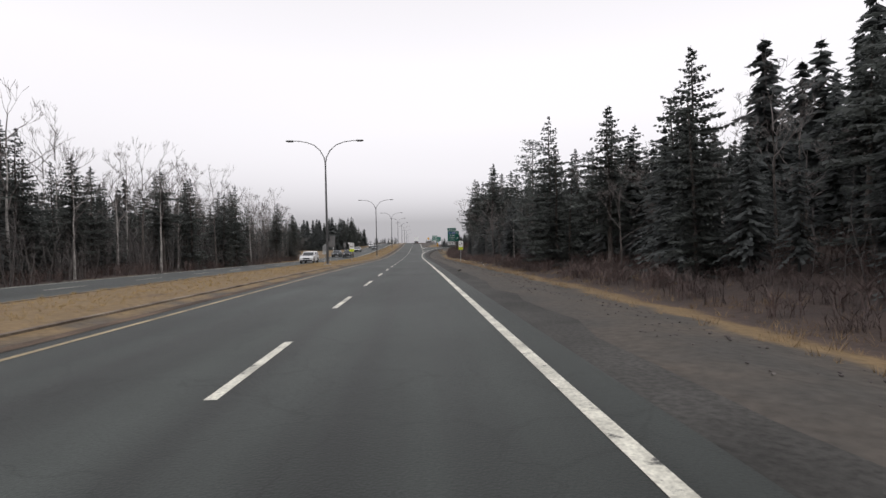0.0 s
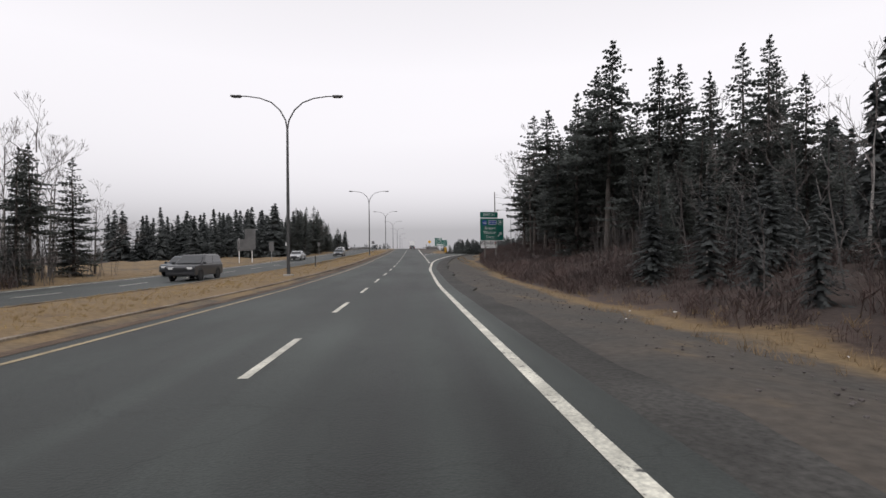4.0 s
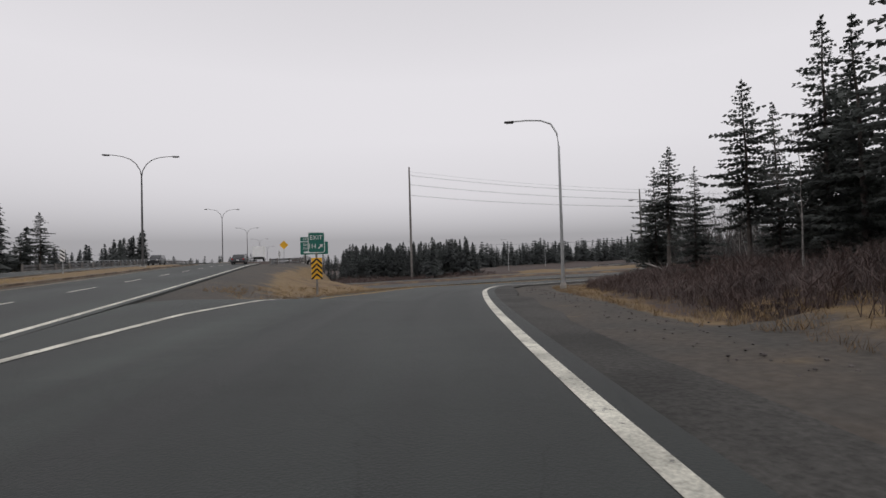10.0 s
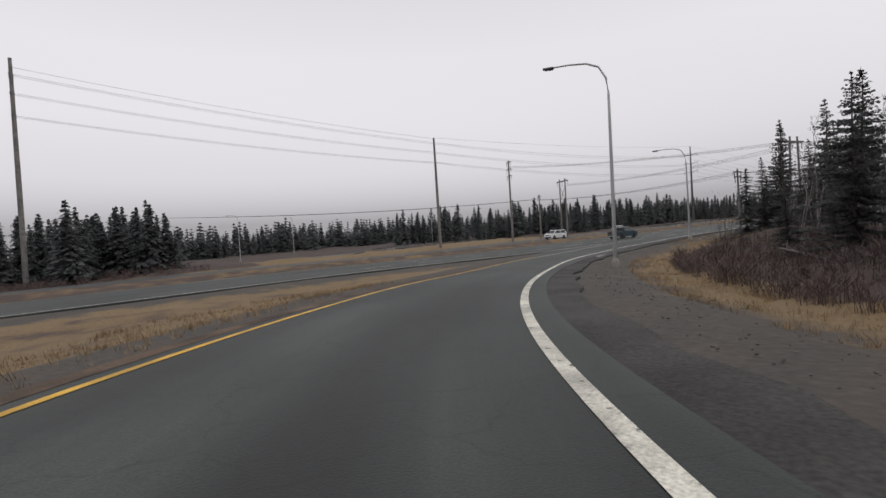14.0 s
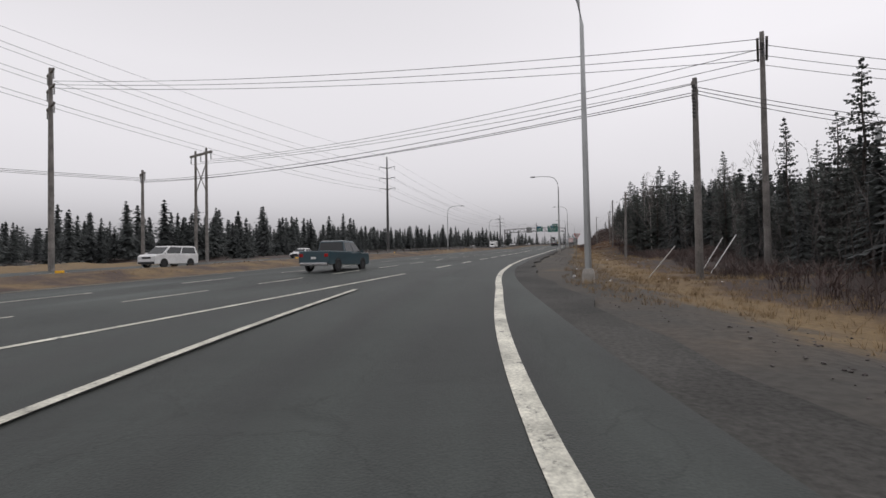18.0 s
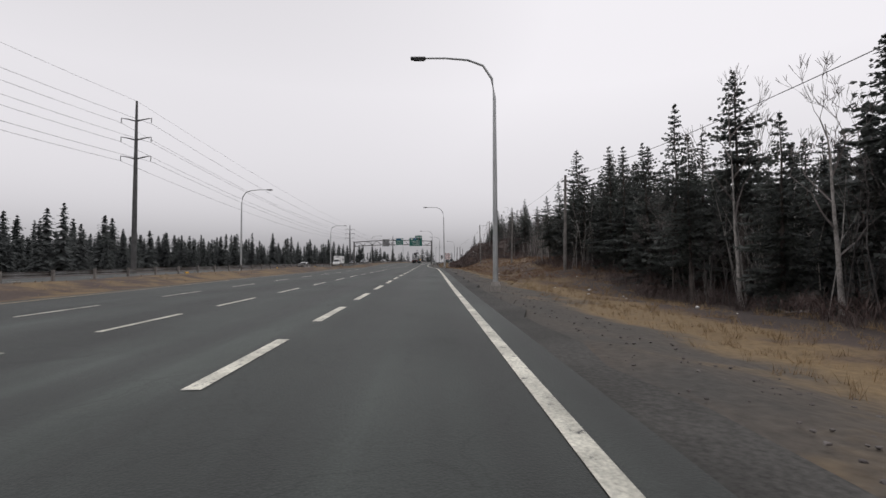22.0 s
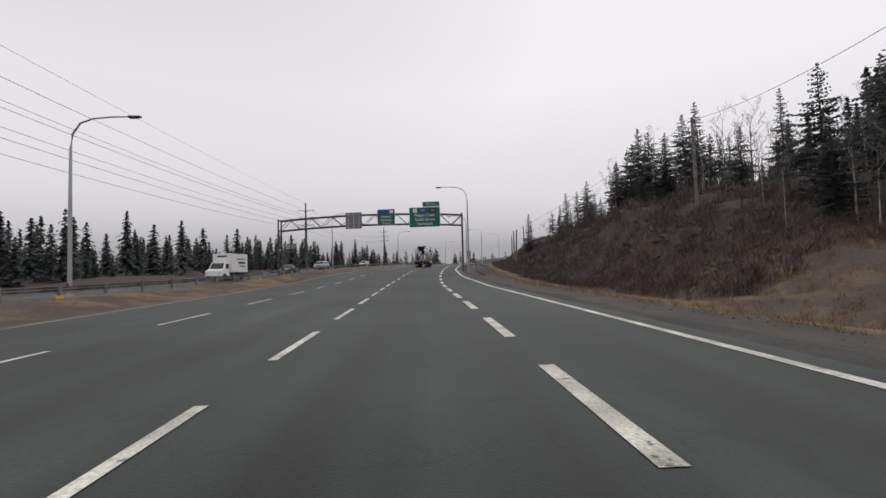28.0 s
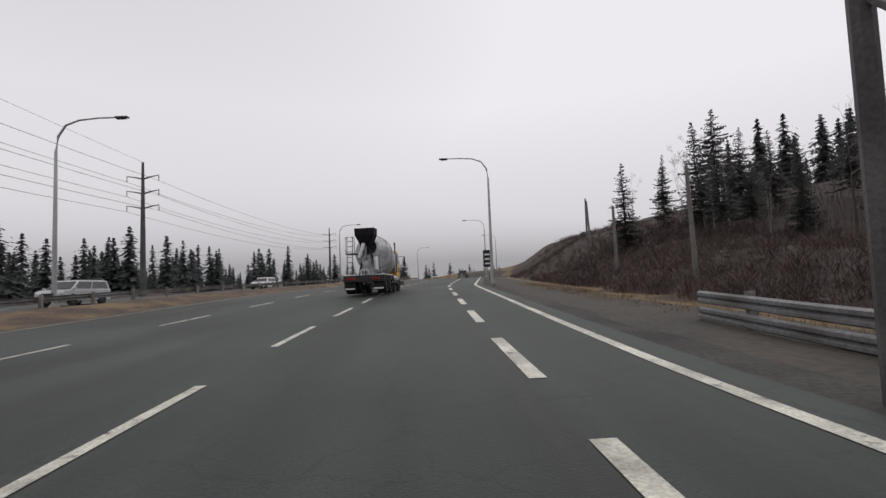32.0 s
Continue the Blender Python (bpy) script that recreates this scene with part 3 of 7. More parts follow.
def ribbon(name, axis, s0, s1, o0, o1, mat, parent=None, up=0.0, step=2.0, label="", thick=0.0, low_z=None, deck=None):
    """A strip of a road between two offsets, which may be functions of s."""
    f0 = o0 if callable(o0) else (lambda s: o0)
    f1 = o1 if callable(o1) else (lambda s: o1)
    ss = np.linspace(s0, s1, max(2, int(abs(s1 - s0) / step) + 1))
    vs, fs, uvs = [], [], []
    across = 2 if not thick else 4
    for s in ss:
        a, b = axis.at(s, f0(s), up), axis.at(s, f1(s), up)
        if low_z is not None:
            a = (a[0], a[1], low_z(s, a))
        if deck is not None:
            a, b = (a[0], a[1], a[2] + deck(s, f0(s))), (b[0], b[1], b[2] + deck(s, f1(s)))
        uvs += [(f0(s), s), (f1(s), s)] if not thick else [(f0(s), s), (f0(s), s), (f1(s), s), (f1(s), s)]
        vs += [a, b] if not thick else [(a[0], a[1], a[2] - thick), a, b, (b[0], b[1], b[2] - thick)]
    for i in range(len(ss) - 1):
        for k in range(across - 1):
            q = i * across + k
            fs.append((q, q + 1, q + across + 1, q + across))
    ob = mesh_object(name, vs, fs, mat, parent, label)
    bm = bmesh.new(); bm.from_mesh(ob.data); bmesh.ops.recalc_face_normals(bm, faces=bm.faces)
    lay = bm.loops.layers.uv.new("lane")
    for f in bm.faces:
        for lo in f.loops:
            lo[lay].uv = uvs[lo.vert.index]
    up_n = sum(f.normal.z for f in bm.faces)
    if up_n < 0:
        bmesh.ops.reverse_faces(bm, faces=bm.faces)
    bm.to_mesh(ob.data); bm.free()
    return ob


def dashes(axis, s0, s1, off, length, cycle, width, mat, parent, up):
    s = s0
    while s + length <= s1:
        ribbon("lane_dash", axis, s, s + length, off - width / 2, off + width / 2, mat, parent, up, step=1.5)
        s += cycle


def anchored(axis, anchors, off, length, cycle, width, mat, parent, up, before=0, after=0):
    """Dashes that pass through known starts, evenly between them."""
    starts = []
    for a, b in zip(anchors, anchors[1:]):
        n = max(1, round((b - a) / cycle))
        starts += [a + (b - a) * i / n for i in range(n)]
    starts += [anchors[-1] + i * cycle for i in range(int(after / cycle) + 1)]
    starts += [anchors[0] - i * cycle for i in range(1, int(before / cycle) + 1)]
    for s in starts:
        o = off(s + length / 2) if callable(off) else off
        ribbon("lane_dash", axis, s, s + length, o - width / 2, o + width / 2, mat, parent, up, step=1.5)


M0 = 160.0  # s of MAIN at y = 0
main_road = tagged(new("road_main"), "worn grey asphalt road with white lane markings", "road", kind="structure")
ribbon("carriageway", MAIN, 0, M0 + 830, -7.5, 2.2, ASPHALT, main_road, 0.0, thick=0.25)
ragged = lambda s: 0.22 * math.sin(s * 0.71) * math.sin(s * 0.23 + 1) + 0.12 * math.sin(s * 1.9)
ribbon("shoulder", MAIN, 0, M0 + 122, 2.2, lambda s: 3.1 + ragged(s), SHOULDER, main_road, -0.015, thick=0.25)
ribbon("opposite_carriageway", MAIN, 0, M0 + 830, -21.0, -12.8, ASPHALT, main_road, 0.0, thick=0.25)
ribbon("edge_line", MAIN, 0, M0 + 121, 1.47, 1.65, WHITE_LINE, main_road, 0.006)
ribbon("edge_line", MAIN, M0 + 183, M0 + 830, 1.75, 1.95, WHITE_LINE, main_road, 0.006)
ribbon("median_line", MAIN, 0, M0 + 830, -6.16, -6.03, TAN_LINE, main_road, 0.006, label="dirty pale yellow line beside the curb")
ribbon("median_line", MAIN, 0, M0 + 830, -13.5, -13.36, WHITE_LINE, main_road, 0.006)
ribbon("outer_line", MAIN, 0, M0 + 830, -20.5, -20.35, WHITE_LINE, main_road, 0.006)
anchored(MAIN, [M0 + 5.2, M0 + 60.6, M0 + 153.5, M0 + 175.5], -2.12, 3.2, 7.6, 0.14, WHITE_LINE, main_road, 0.006, 40, 120)
dashes(MAIN, M0 - 60, M0 + 300, -16.9, 3.0, 7.6, 0.13, WHITE_LINE, main_road, 0.006)
anchored(MAIN, [M0 + 153.3, M0 + 173.0], 1.85, 3.6, 6.57, 0.25, WHITE_LINE, main_road, 0.010, 14, 6)
ribbon("dirt_strip", MAIN, 0, M0 + 262, -7.42, -6.55, DIRT, main_road, 0.008, label="strip of brown dirt along the curb")
for side in (-7.5, -12.8):
    c = ribbon("curb", MAIN, 0, M0 + 268, side - 0.09, side + 0.09, KERB, main_road, 0.13, thick=0.4, label="worn dirt-stained concrete curb")

ramp_road = tagged(new("road_ramp"), "patched grey asphalt exit ramp with a yellow line", "road", kind="structure")


GORE = float(np.interp(78.0, RAMP.p[40:, 0], RAMP.s[40:]))


def left_line(s):
    return float(np.interp(s, [72, 78, 84, 90, 98, 104, 114, 130, 144, 158, 168, 190], [-4.3, -5.5, -6.5, -6.8, -6.0, -5.3, -5.1, -5.2, -5.1, -4.7, -4.25, -4.17]))


def ramp_left(s):
    p = RAMP.at(s, 0)
    gap = p[0] - np.interp(p[1], MAIN.p[:, 1], MAIN.p[:, 0]) - 2.2
    if s < 104:
        return -min(max(gap + 0.3, 0.02), 6.1 + 4.4 * (1 - float(smooth(90, 104, s))))
    if s > GORE - 4:
        _, ho, _, _ = HIGHWAY.near(p[0], p[1])
        lim = float(ho[0]) - 0.2
        return -max(0.1, min(lim, 5.05 + (lim - 5.05) * smooth(GORE, GORE + 14, s)))
    return left_line(s) - 0.88 + (0.08 * (1 - float(smooth(104, 110, s))))




def ramp_left_z(s, p):
    """The paved gore rises to the main road on its left."""
    m, o, z, _ = MAIN.near(p[0], p[1])
    if s < 110:
        near = 1 - float(smooth(0.1, 5.0, o[0] - 2.2))
        return p[2] + (float(z[0]) + 0.004 - p[2]) * near
    if s > GORE + 6:
        _, _, z, _ = HIGHWAY.near(p[0], p[1])
        return p[2] + (float(z[0]) + 0.004 - p[2]) * float(smooth(GORE + 6, GORE + 14, s))
    return p[2]




def ramp_tilt(s, off):
    """How far the ramp's surface lies above its right edge."""
    left = ramp_left(s)
    p = RAMP.at(s, left, 0.008)
    return (ramp_left_z(s, p) - p[2]) * min(max((2.1 - off) / (2.1 - left), 0.0), 1.0)


RX = lambda x: float(np.interp(x, RAMP.p[40:, 0], RAMP.s[40:]))
paved = lambda s: 2.1 - 0.72 * float(smooth(RX(88), RX(117), s))
ribbon("carriageway", RAMP, 17, RX(118.3), ramp_left, paved, ASPHALT, ramp_road, 0.008, thick=0.25, step=1.0, low_z=ramp_left_z)
ribbon("shoulder", RAMP, 14, RX(121), paved, lambda s: 3.25 - 0.9 * float(smooth(RX(95), RX(119), s)) + ragged(s), SHOULDER, ramp_road, -0.012, thick=0.25)
RE = ([0, 16, 30, 38, 48, 56, 66, 76, 100, 130, 150, 164, 172, 180, 190, 198, 205, 212, 222, 228.8, 240], [1.62, 1.6, 1.42, 1.22, 1.19, 1.38, 1.52, 1.62, 1.62, 1.35, 1.38, 1.4, 1.25, 1.0, 0.85, 0.65, 0.75, 0.9, 0.78, 0.83, 0.9])
ribbon("newer_surface", RAMP, 55, 110, lambda s: float(np.interp(s, [55, 60, 64, 70, 76, 84, 96, 110], [1.35, 0.5, -0.15, -1.25, -2.4, -3.6, -3.9, 1.9])), 2.1, FRESH_ASPHALT, ramp_road, 0.012, step=1.0, deck=ramp_tilt, label="darker newer asphalt laid beside an oblique joint")
ribbon("edge_line", RAMP, 16, RX(118.6), lambda s: float(np.interp(s, *RE)) - 0.12, lambda s: float(np.interp(s, *RE)) + 0.12, WHITE_LINE, ramp_road, 0.018, label="flaking white edge line", step=1.0, deck=ramp_tilt)
ribbon("gore_line", RAMP, 74, 96, lambda s: max(left_line(s), ramp_left(s) + 0.3) - 0.1, lambda s: max(left_line(s), ramp_left(s) + 0.3) + 0.1, WHITE_LINE, ramp_road, 0.018, step=1.0, deck=ramp_tilt)
ribbon("yellow_line", RAMP, 96, GORE + 1, lambda s: left_line(s) - 0.085, lambda s: left_line(s) + 0.085, YELLOW_LINE, ramp_road, 0.018, step=1.0, deck=ramp_tilt, label="bright yellow edge line")
for s0_, s1_, a_, b_ in ((RX(80.2), RX(82.4), -2.3, -1.5), (RX(82.8), RX(85.0), -1.3, -0.1)):
    ribbon("asphalt_patch", RAMP, s0_, s1_, a_, b_, PATCH, ramp_road, 0.014, step=1.0, label="rough pale patch in the asphalt")
ribbon("asphalt_patch", RAMP, RX(77.6), RX(79.4), lambda s: -2.2 + 0.15 * math.sin(s * 5), lambda s: 1.0 + 0.12 * math.sin(s * 7), WORN_PATCH, ramp_road, 0.0135, step=0.3, label="worn strip of pale crumbling asphalt")
ribbon("dirt_strip", RAMP, 104, GORE - 5, lambda s: left_line(s) - 0.86, lambda s: left_line(s) - 0.4, DIRT, ramp_road, 0.015, deck=ramp_tilt)
ribbon("gore_line", RAMP, GORE + 1, GORE + 24, -4.15, -3.98, WHITE_LINE, ramp_road, 0.018)

H0 = HIGHWAY.near(0, 279)[0][0]  # s of HIGHWAY near x = 0
HX = lambda x: float(HIGHWAY.near(x, float(np.interp(x, HIGHWAY.p[:, 0], HIGHWAY.p[:, 1])))[0][0])
highway = tagged(new("road_highway"), "wide grey asphalt highway with dashed white lanes", "road", kind="structure")
hl = HIGHWAY.length
HE = ([HX(112), HX(118.6), HX(130), HX(212), HX(256), HX(281), HX(298), HX(311), HX(345), HX(400)], [5.0, 4.8, 4.1, 3.9, 3.15, 3.05, 2.3, 1.9, 2.2, 3.8])
join_ = RAMP.at(RX(118.6), float(np.interp(RX(118.6), *RE)))
HE[1][0] = HE[1][1] = float(HIGHWAY.near(join_[0], join_[1])[1][0])  # takes over from the ramp's line
KX = [HX(v) for v in (140, 210, 256, 281, 315)]
L1 = lambda s: -float(np.interp(s, KX, (4.4, 4.2, 4.3, 4.45, 4.6)))
L2 = lambda s: -float(np.interp(s, KX, (8.8, 8.6, 9.4, 9.9, 10.2)))
L3 = lambda s: -float(np.interp(s, KX, (13.2, 12.6, 14.1, 15.1, 15.5)))
ribbon("carriageway", HIGHWAY, 0, hl, lambda s: L3(s) - 0.6, lambda s: 0.6 + float(smooth(HX(116.5), HX(118), s)) * (float(np.interp(s, HE[0], HE[1])) + 0.1), ASPHALT, highway, 0.0, thick=0.25, step=1.0)
ribbon("shoulder", HIGHWAY, HX(119), hl, lambda s: float(np.interp(s, *HE)) + 0.65, lambda s: float(np.interp(s, *HE)) + 1.45 + ragged(s), SHOULDER, highway, -0.012, thick=0.25)
ribbon("opposite_carriageway", HIGHWAY, 0, hl, -36, -24, ASPHALT, highway, 0.0, thick=0.25)
ribbon("lane_line", HIGHWAY, 0, HX(112), -0.1, 0.1, WHITE_LINE, highway, 0.010)
ribbon("edge_line", HIGHWAY, HX(118.5), hl, lambda s: float(np.interp(s, *HE)) - 0.11, lambda s: float(np.interp(s, *HE)) + 0.11, WHITE_LINE, highway, 0.010)
ribbon("median_line", HIGHWAY, 0, hl, lambda s: L3(s), lambda s: L3(s) + 0.16, TAN_LINE, highway, 0.010)
anchored(HIGHWAY, [HX(v) for v in (117.2, 130.2, 156.1, 208.5, 254.7, 277.9, 298.9, 310.4)], 0, 3.7, 6.7, 0.24, WHITE_LINE, highway, 0.010, 0, 170)
anchored(HIGHWAY, [HX(v) for v in (131.8, 155.0, 208.9, 252.7, 282.3, 294.9, 301.4, 315.0)], L1, 3.6, 6.6, 0.16, WHITE_LINE, highway, 0.010, 70, 170)
anchored(HIGHWAY, [HX(v) for v in (137.0, 212.5, 284.0, 320.3)], L2, 3.6, 8.0, 0.14, WHITE_LINE, highway, 0.010, 70, 170)
dashes(HIGHWAY, HX(60), HX(470), -30, 3.0, 9.0, 0.14, WHITE_LINE, highway, 0.010)


# ---------------------------------------------------------------- trees
rng = random.Random(7)


def spruce_mesh(name, seed, h=12.0, spread_=2.6, bare=0.06, density=1.0, ragged=0.3):
    r = np.random.RandomState(seed)
    vs, fs = [], []
    tiers = int(28 * density)
    for i in range(tiers):
        f = i / (tiers - 1)
        z0 = h * (bare + (1 - bare) * f ** 0.95)
        reach = spread_ * (1 - f) ** 0.8 * (0.62 + 0.6 * r.rand()) * (1 if f > 0.1 else 0.8) + 0.12
        nb = int(6 + 6 * (1 - f))
        for k in range(nb):
            a = 2 * math.pi * (k + r.rand() * 0.9) / nb + i * 0.7
            L = reach * (1 - ragged + 2 * ragged * r.rand())
            droop = -0.18 - 0.30 * (1 - f) + 0.25 * r.rand()
            zj = z0 + (r.rand() - 0.5) * 0.85 * (1 - 0.5 * f)
            ca, sa = math.cos(a), math.sin(a)
            m = max(3, int(L * 3.8))
            for j in range(m):
                q = (j + 0.6) / m
                px, pz = L * q, zj + L * q * droop + 0.22 * L * q * q
                w = 0.74 * (0.20 + 0.30 * (1 - abs(q - 0.45))) * min(1.0, 0.35 + L * 0.3)
                for _ in range(4):
                    ang = r.rand() * 2 * math.pi
                    cx, cy, cz = px * ca + (r.rand() - .5) * 0.3 * L * q * -sa, px * sa + (r.rand() - .5) * 0.3 * L * q * ca, pz + (r.rand() - .5) * 0.12
                    t1 = np.array([ca * 0.6 - sa * math.cos(ang), sa * 0.6 + ca * math.cos(ang), 0.6 * math.sin(ang) - 0.15])
                    t2 = np.array([ca * 0.7 + sa * math.cos(ang), sa * 0.7 - ca * math.cos(ang), -0.4 * math.sin(ang) - 0.1])
                    b = len(vs)
                    c0 = np.array([cx, cy, cz])
                    vs += [tuple(c0 - np.array([ca, sa, 0]) * w * 0.5), tuple(c0 + t1 * w * 0.75), tuple(c0 + t2 * w * 0.75)]
                    fs.append((b, b + 1, b + 2))
    b = len(vs)
    vs += [(0.05, 0, h * 0.97), (-0.05, 0.03, h * 0.97), (0, 0, h * 1.03)]
    fs.append((b, b + 1, b + 2))
    me = bpy.data.meshes.new(name)
    me.from_pydata(vs, [], fs)
    me.materials.append(NEEDLE)
    return me


def pine_mesh(name, seed, h=12.0):
    """A ragged pine: bare stem, flat tufted plates towards the top."""
    r = np.random.RandomState(seed)
    vs, fs = [], []
    for i in range(10):
        f = i / 9
        z0 = h * (0.42 + 0.56 * f)
        nb = r.randint(3, 6)
        for k in range(nb):
            a = 2 * math.pi * (k + r.rand()) / nb
            L = (3.0 - 1.9 * f) * (0.5 + 0.7 * r.rand())
            ca, sa = math.cos(a), math.sin(a)
            b = len(vs)
            e = np.array([ca * L, sa * L, L * 0.12])
            t = np.array([-sa, ca, 0]) * 0.03
            p0 = np.array([0, 0, z0])
            vs += [tuple(p0 - t), tuple(p0 + t), tuple(p0 + e)]
            fs.append((b, b + 1, b + 2))
            for j in range(int(95 * L / 2)):
                q = 0.35 + 0.65 * r.rand()
                c0 = p0 + e * q + np.array([(r.rand() - .5) * 0.9, (r.rand() - .5) * 0.9, r.rand() * 0.35])
                d1 = np.array([r.rand() - .5, r.rand() - .5, r.rand() * 0.5]) * 0.34
                d2 = np.array([r.rand() - .5, r.rand() - .5, r.rand() * 0.5]) * 0.34
                b = len(vs)
                vs += [tuple(c0), tuple(c0 + d1), tuple(c0 + d2)]
                fs.append((b, b + 1, b + 2))
    me = bpy.data.meshes.new(name)
    me.from_pydata(vs, [], fs)
    me.materials.append(NEEDLE)
    return me


def limb_mesh(name, seed, h=10.0, levels=4, mat=None, tall=False):
    """A leafless crown: forking limbs down to twigs."""
    r = random.Random(seed)
    vs, fs = [], []

    def bar(p, q, r0, r1):
        d = (q - p).normalized()
        a = d.orthogonal().normalized(); c = d.cross(a)
        b = len(vs)
        for e, rad in ((p, r0), (q, r1)):
            for k in range(3):
                t = 2 * math.pi * k / 3
                vs.append(tuple(e + (a * math.cos(t) + c * math.sin(t)) * rad))
        for k in range(3):
            fs.append((b + k, b + (k + 1) % 3, b + 3 + (k + 1) % 3, b + 3 + k))

    def grow(p, d, length, rad, level):
        n = 2 if level else 1
        for i in range(n):
            q = p + d * (length / n)
            bar(p, q, rad, rad * 0.75)
            p, rad = q, rad * 0.75
            d = (d + Vector((r.uniform(-.2, .2), r.uniform(-.2, .2), r.uniform(-.05, .15)))).normalized()
        if level:
            for _ in range(r.choice((2, 3, 3))):
                o = Vector((r.uniform(-1, 1), r.uniform(-1, 1), r.uniform(0.0, 0.9))).normalized()
                grow(p, (d * 0.9 + o * (0.55 if tall else 0.75)).normalized(), length * r.uniform(0.55, 0.8), max(rad * 0.62, 0.011), level - 1)

    z = h * (0.45 if tall else 0.25)
    p = Vector((0, 0, z))
    for i in range(5 if tall else 4):
        f = i / 4
        start = Vector((0, 0, z + (h * 0.45) * f))
        o = Vector((r.uniform(-1, 1), r.uniform(-1, 1), r.uniform(0.5, 1.1))).normalized()
        grow(start, o, h * (0.2 - 0.06 * f), 0.05 * h / 10, levels - 1)
    grow(Vector((0, 0, z + h * 0.4)), Vector((0, 0, 1)), h * 0.2, 0.05 * h / 10, levels - 1)
    me = bpy.data.meshes.new(name)
    me.from_pydata(vs, [], fs)
    me.materials.append(mat or TWIG)
    return me


def trunk_mesh(name, h, rad, mat, seed, stubs=0):
    r = random.Random(seed)
    pts = [(r.uniform(-.02, .02) * h * i / 6 * 0.4, r.uniform(-.02, .02) * h * i / 6 * 0.4, h * i / 6 - (0.3 if i == 0 else 0)) for i in range(7)]
    bm = tube(bmesh.new(), pts, [rad * (1.25 if i == 0 else 1 - 0.85 * i / 6) for i in range(7)], 7)
    for _ in range(stubs):
        z = r.uniform(0.1, 0.6) * h
        a = r.uniform(0, 6.28)
        L = r.uniform(0.4, 1.2)
        tube(bm, [(0, 0, z), (math.cos(a) * L, math.sin(a) * L, z - 0.15 * L)], [0.025, 0.008], 3)
    bmesh.ops.recalc_face_normals(bm, faces=bm.faces)
    me = bpy.data.meshes.new(name)
    bm.to_mesh(me); bm.free()
    me.materials.append(mat)
    return me


SPRUCE = [(spruce_mesh("spruce_crown", 11 + i, 12, s, b, d, g), trunk_mesh("spruce_trunk", 11.5, 0.17, BARK, i, 14))
          for i, (s, b, d, g) in enumerate(((2.5, .05, 1.0, .25), (2.1, .03, 1.1, .3), (2.9, .10, .9, .4), (2.3, .28, .9, .45), (2.0, .42, .8, .5), (1.6, .04, 1.1, .3)))]
LEAFLESS = [(limb_mesh("bare_crown", 31 + i, 10, 5 if i < 2 else 4, TWIG, i > 1), trunk_mesh("bare_trunk", 8.2, 0.12, BIRCH if i % 2 else BARK, 60 + i)) for i in range(4)]


PINE = [(pine_mesh("pine_crown", 91 + i), trunk_mesh("pine_trunk", 11.6, 0.16, BARK, 95 + i, 8)) for i in range(3)]


def tree(kind, x, y, h, z=None):
    """Plants one tree of a height."""
    if kind == "spruce":
        crown, trunk = rng.choice(SPRUCE[:4] + SPRUCE[:2] + SPRUCE[5:])
        label, base = "dark green spruce with drooping branches at the forest edge", 12.0
    elif kind == "pine":
        crown, trunk = rng.choice(PINE)
        label, base = "ragged pine with flat tufted branches on a bare stem", 12.0
    elif kind == "thin":
        crown, trunk = rng.choice(SPRUCE[3:5])
        label, base = "tall thin spruce with a bare lower trunk", 12.0
    else:
        crown, trunk = rng.choice(LEAFLESS)
        label, base = "leafless grey tree with bare winter twigs", 10.0
    z = height(x, y) - 0.1 if z is None else z
    k = h / base
    w = k * rng.uniform(0.85, 1.15)
    e = thing({"bare": "bare_tree", "pine": "pine_tree", "thin": "slender_spruce"}.get(kind, "spruce_tree"), label, "tree", Matrix.LocRotScale((x, y, z), Euler((rng.gauss(0, .02), rng.gauss(0, .02), rng.uniform(0, 6.28))), (w, w, k)))
    for nm, me in (("trunk", trunk), ("crown", crown)):
        o = new(nm, me)
        o.parent = e
    return e


def plant(axis, s0, s1, o0, o1, count, h0, h1, bare=0.25, thin=0.2, front=0.0):
    for _ in range(count):
        s = rng.uniform(s0, s1)
        f = rng.random() ** 1.6
        o = o0 + (o1 - o0) * f
        p = axis.at(s, o)
        q = rng.random()
        kind = "bare" if q < bare else "thin" if q < bare + thin else "spruce"
        tree(kind, p[0], p[1], rng.uniform(h0, h1) * (0.62 if kind == "bare" else 1))





# ---------------------------------------------------------------- lamps, poles and wires
def lamp_head(parent, m, label=""):
    bm = bmesh.new()
    box(bm, -0.14, -0.42, -0.07, 0.14, 0.32, 0.05, bevel=0.04)
    box(bm, -0.10, -0.36, -0.12, 0.10, 0.16, -0.07, bevel=0.02)
    o = part("lamp_head", bm, DARK_STEEL, parent, label or "flat grey street lamp head")
    o.matrix_local = m
    return o


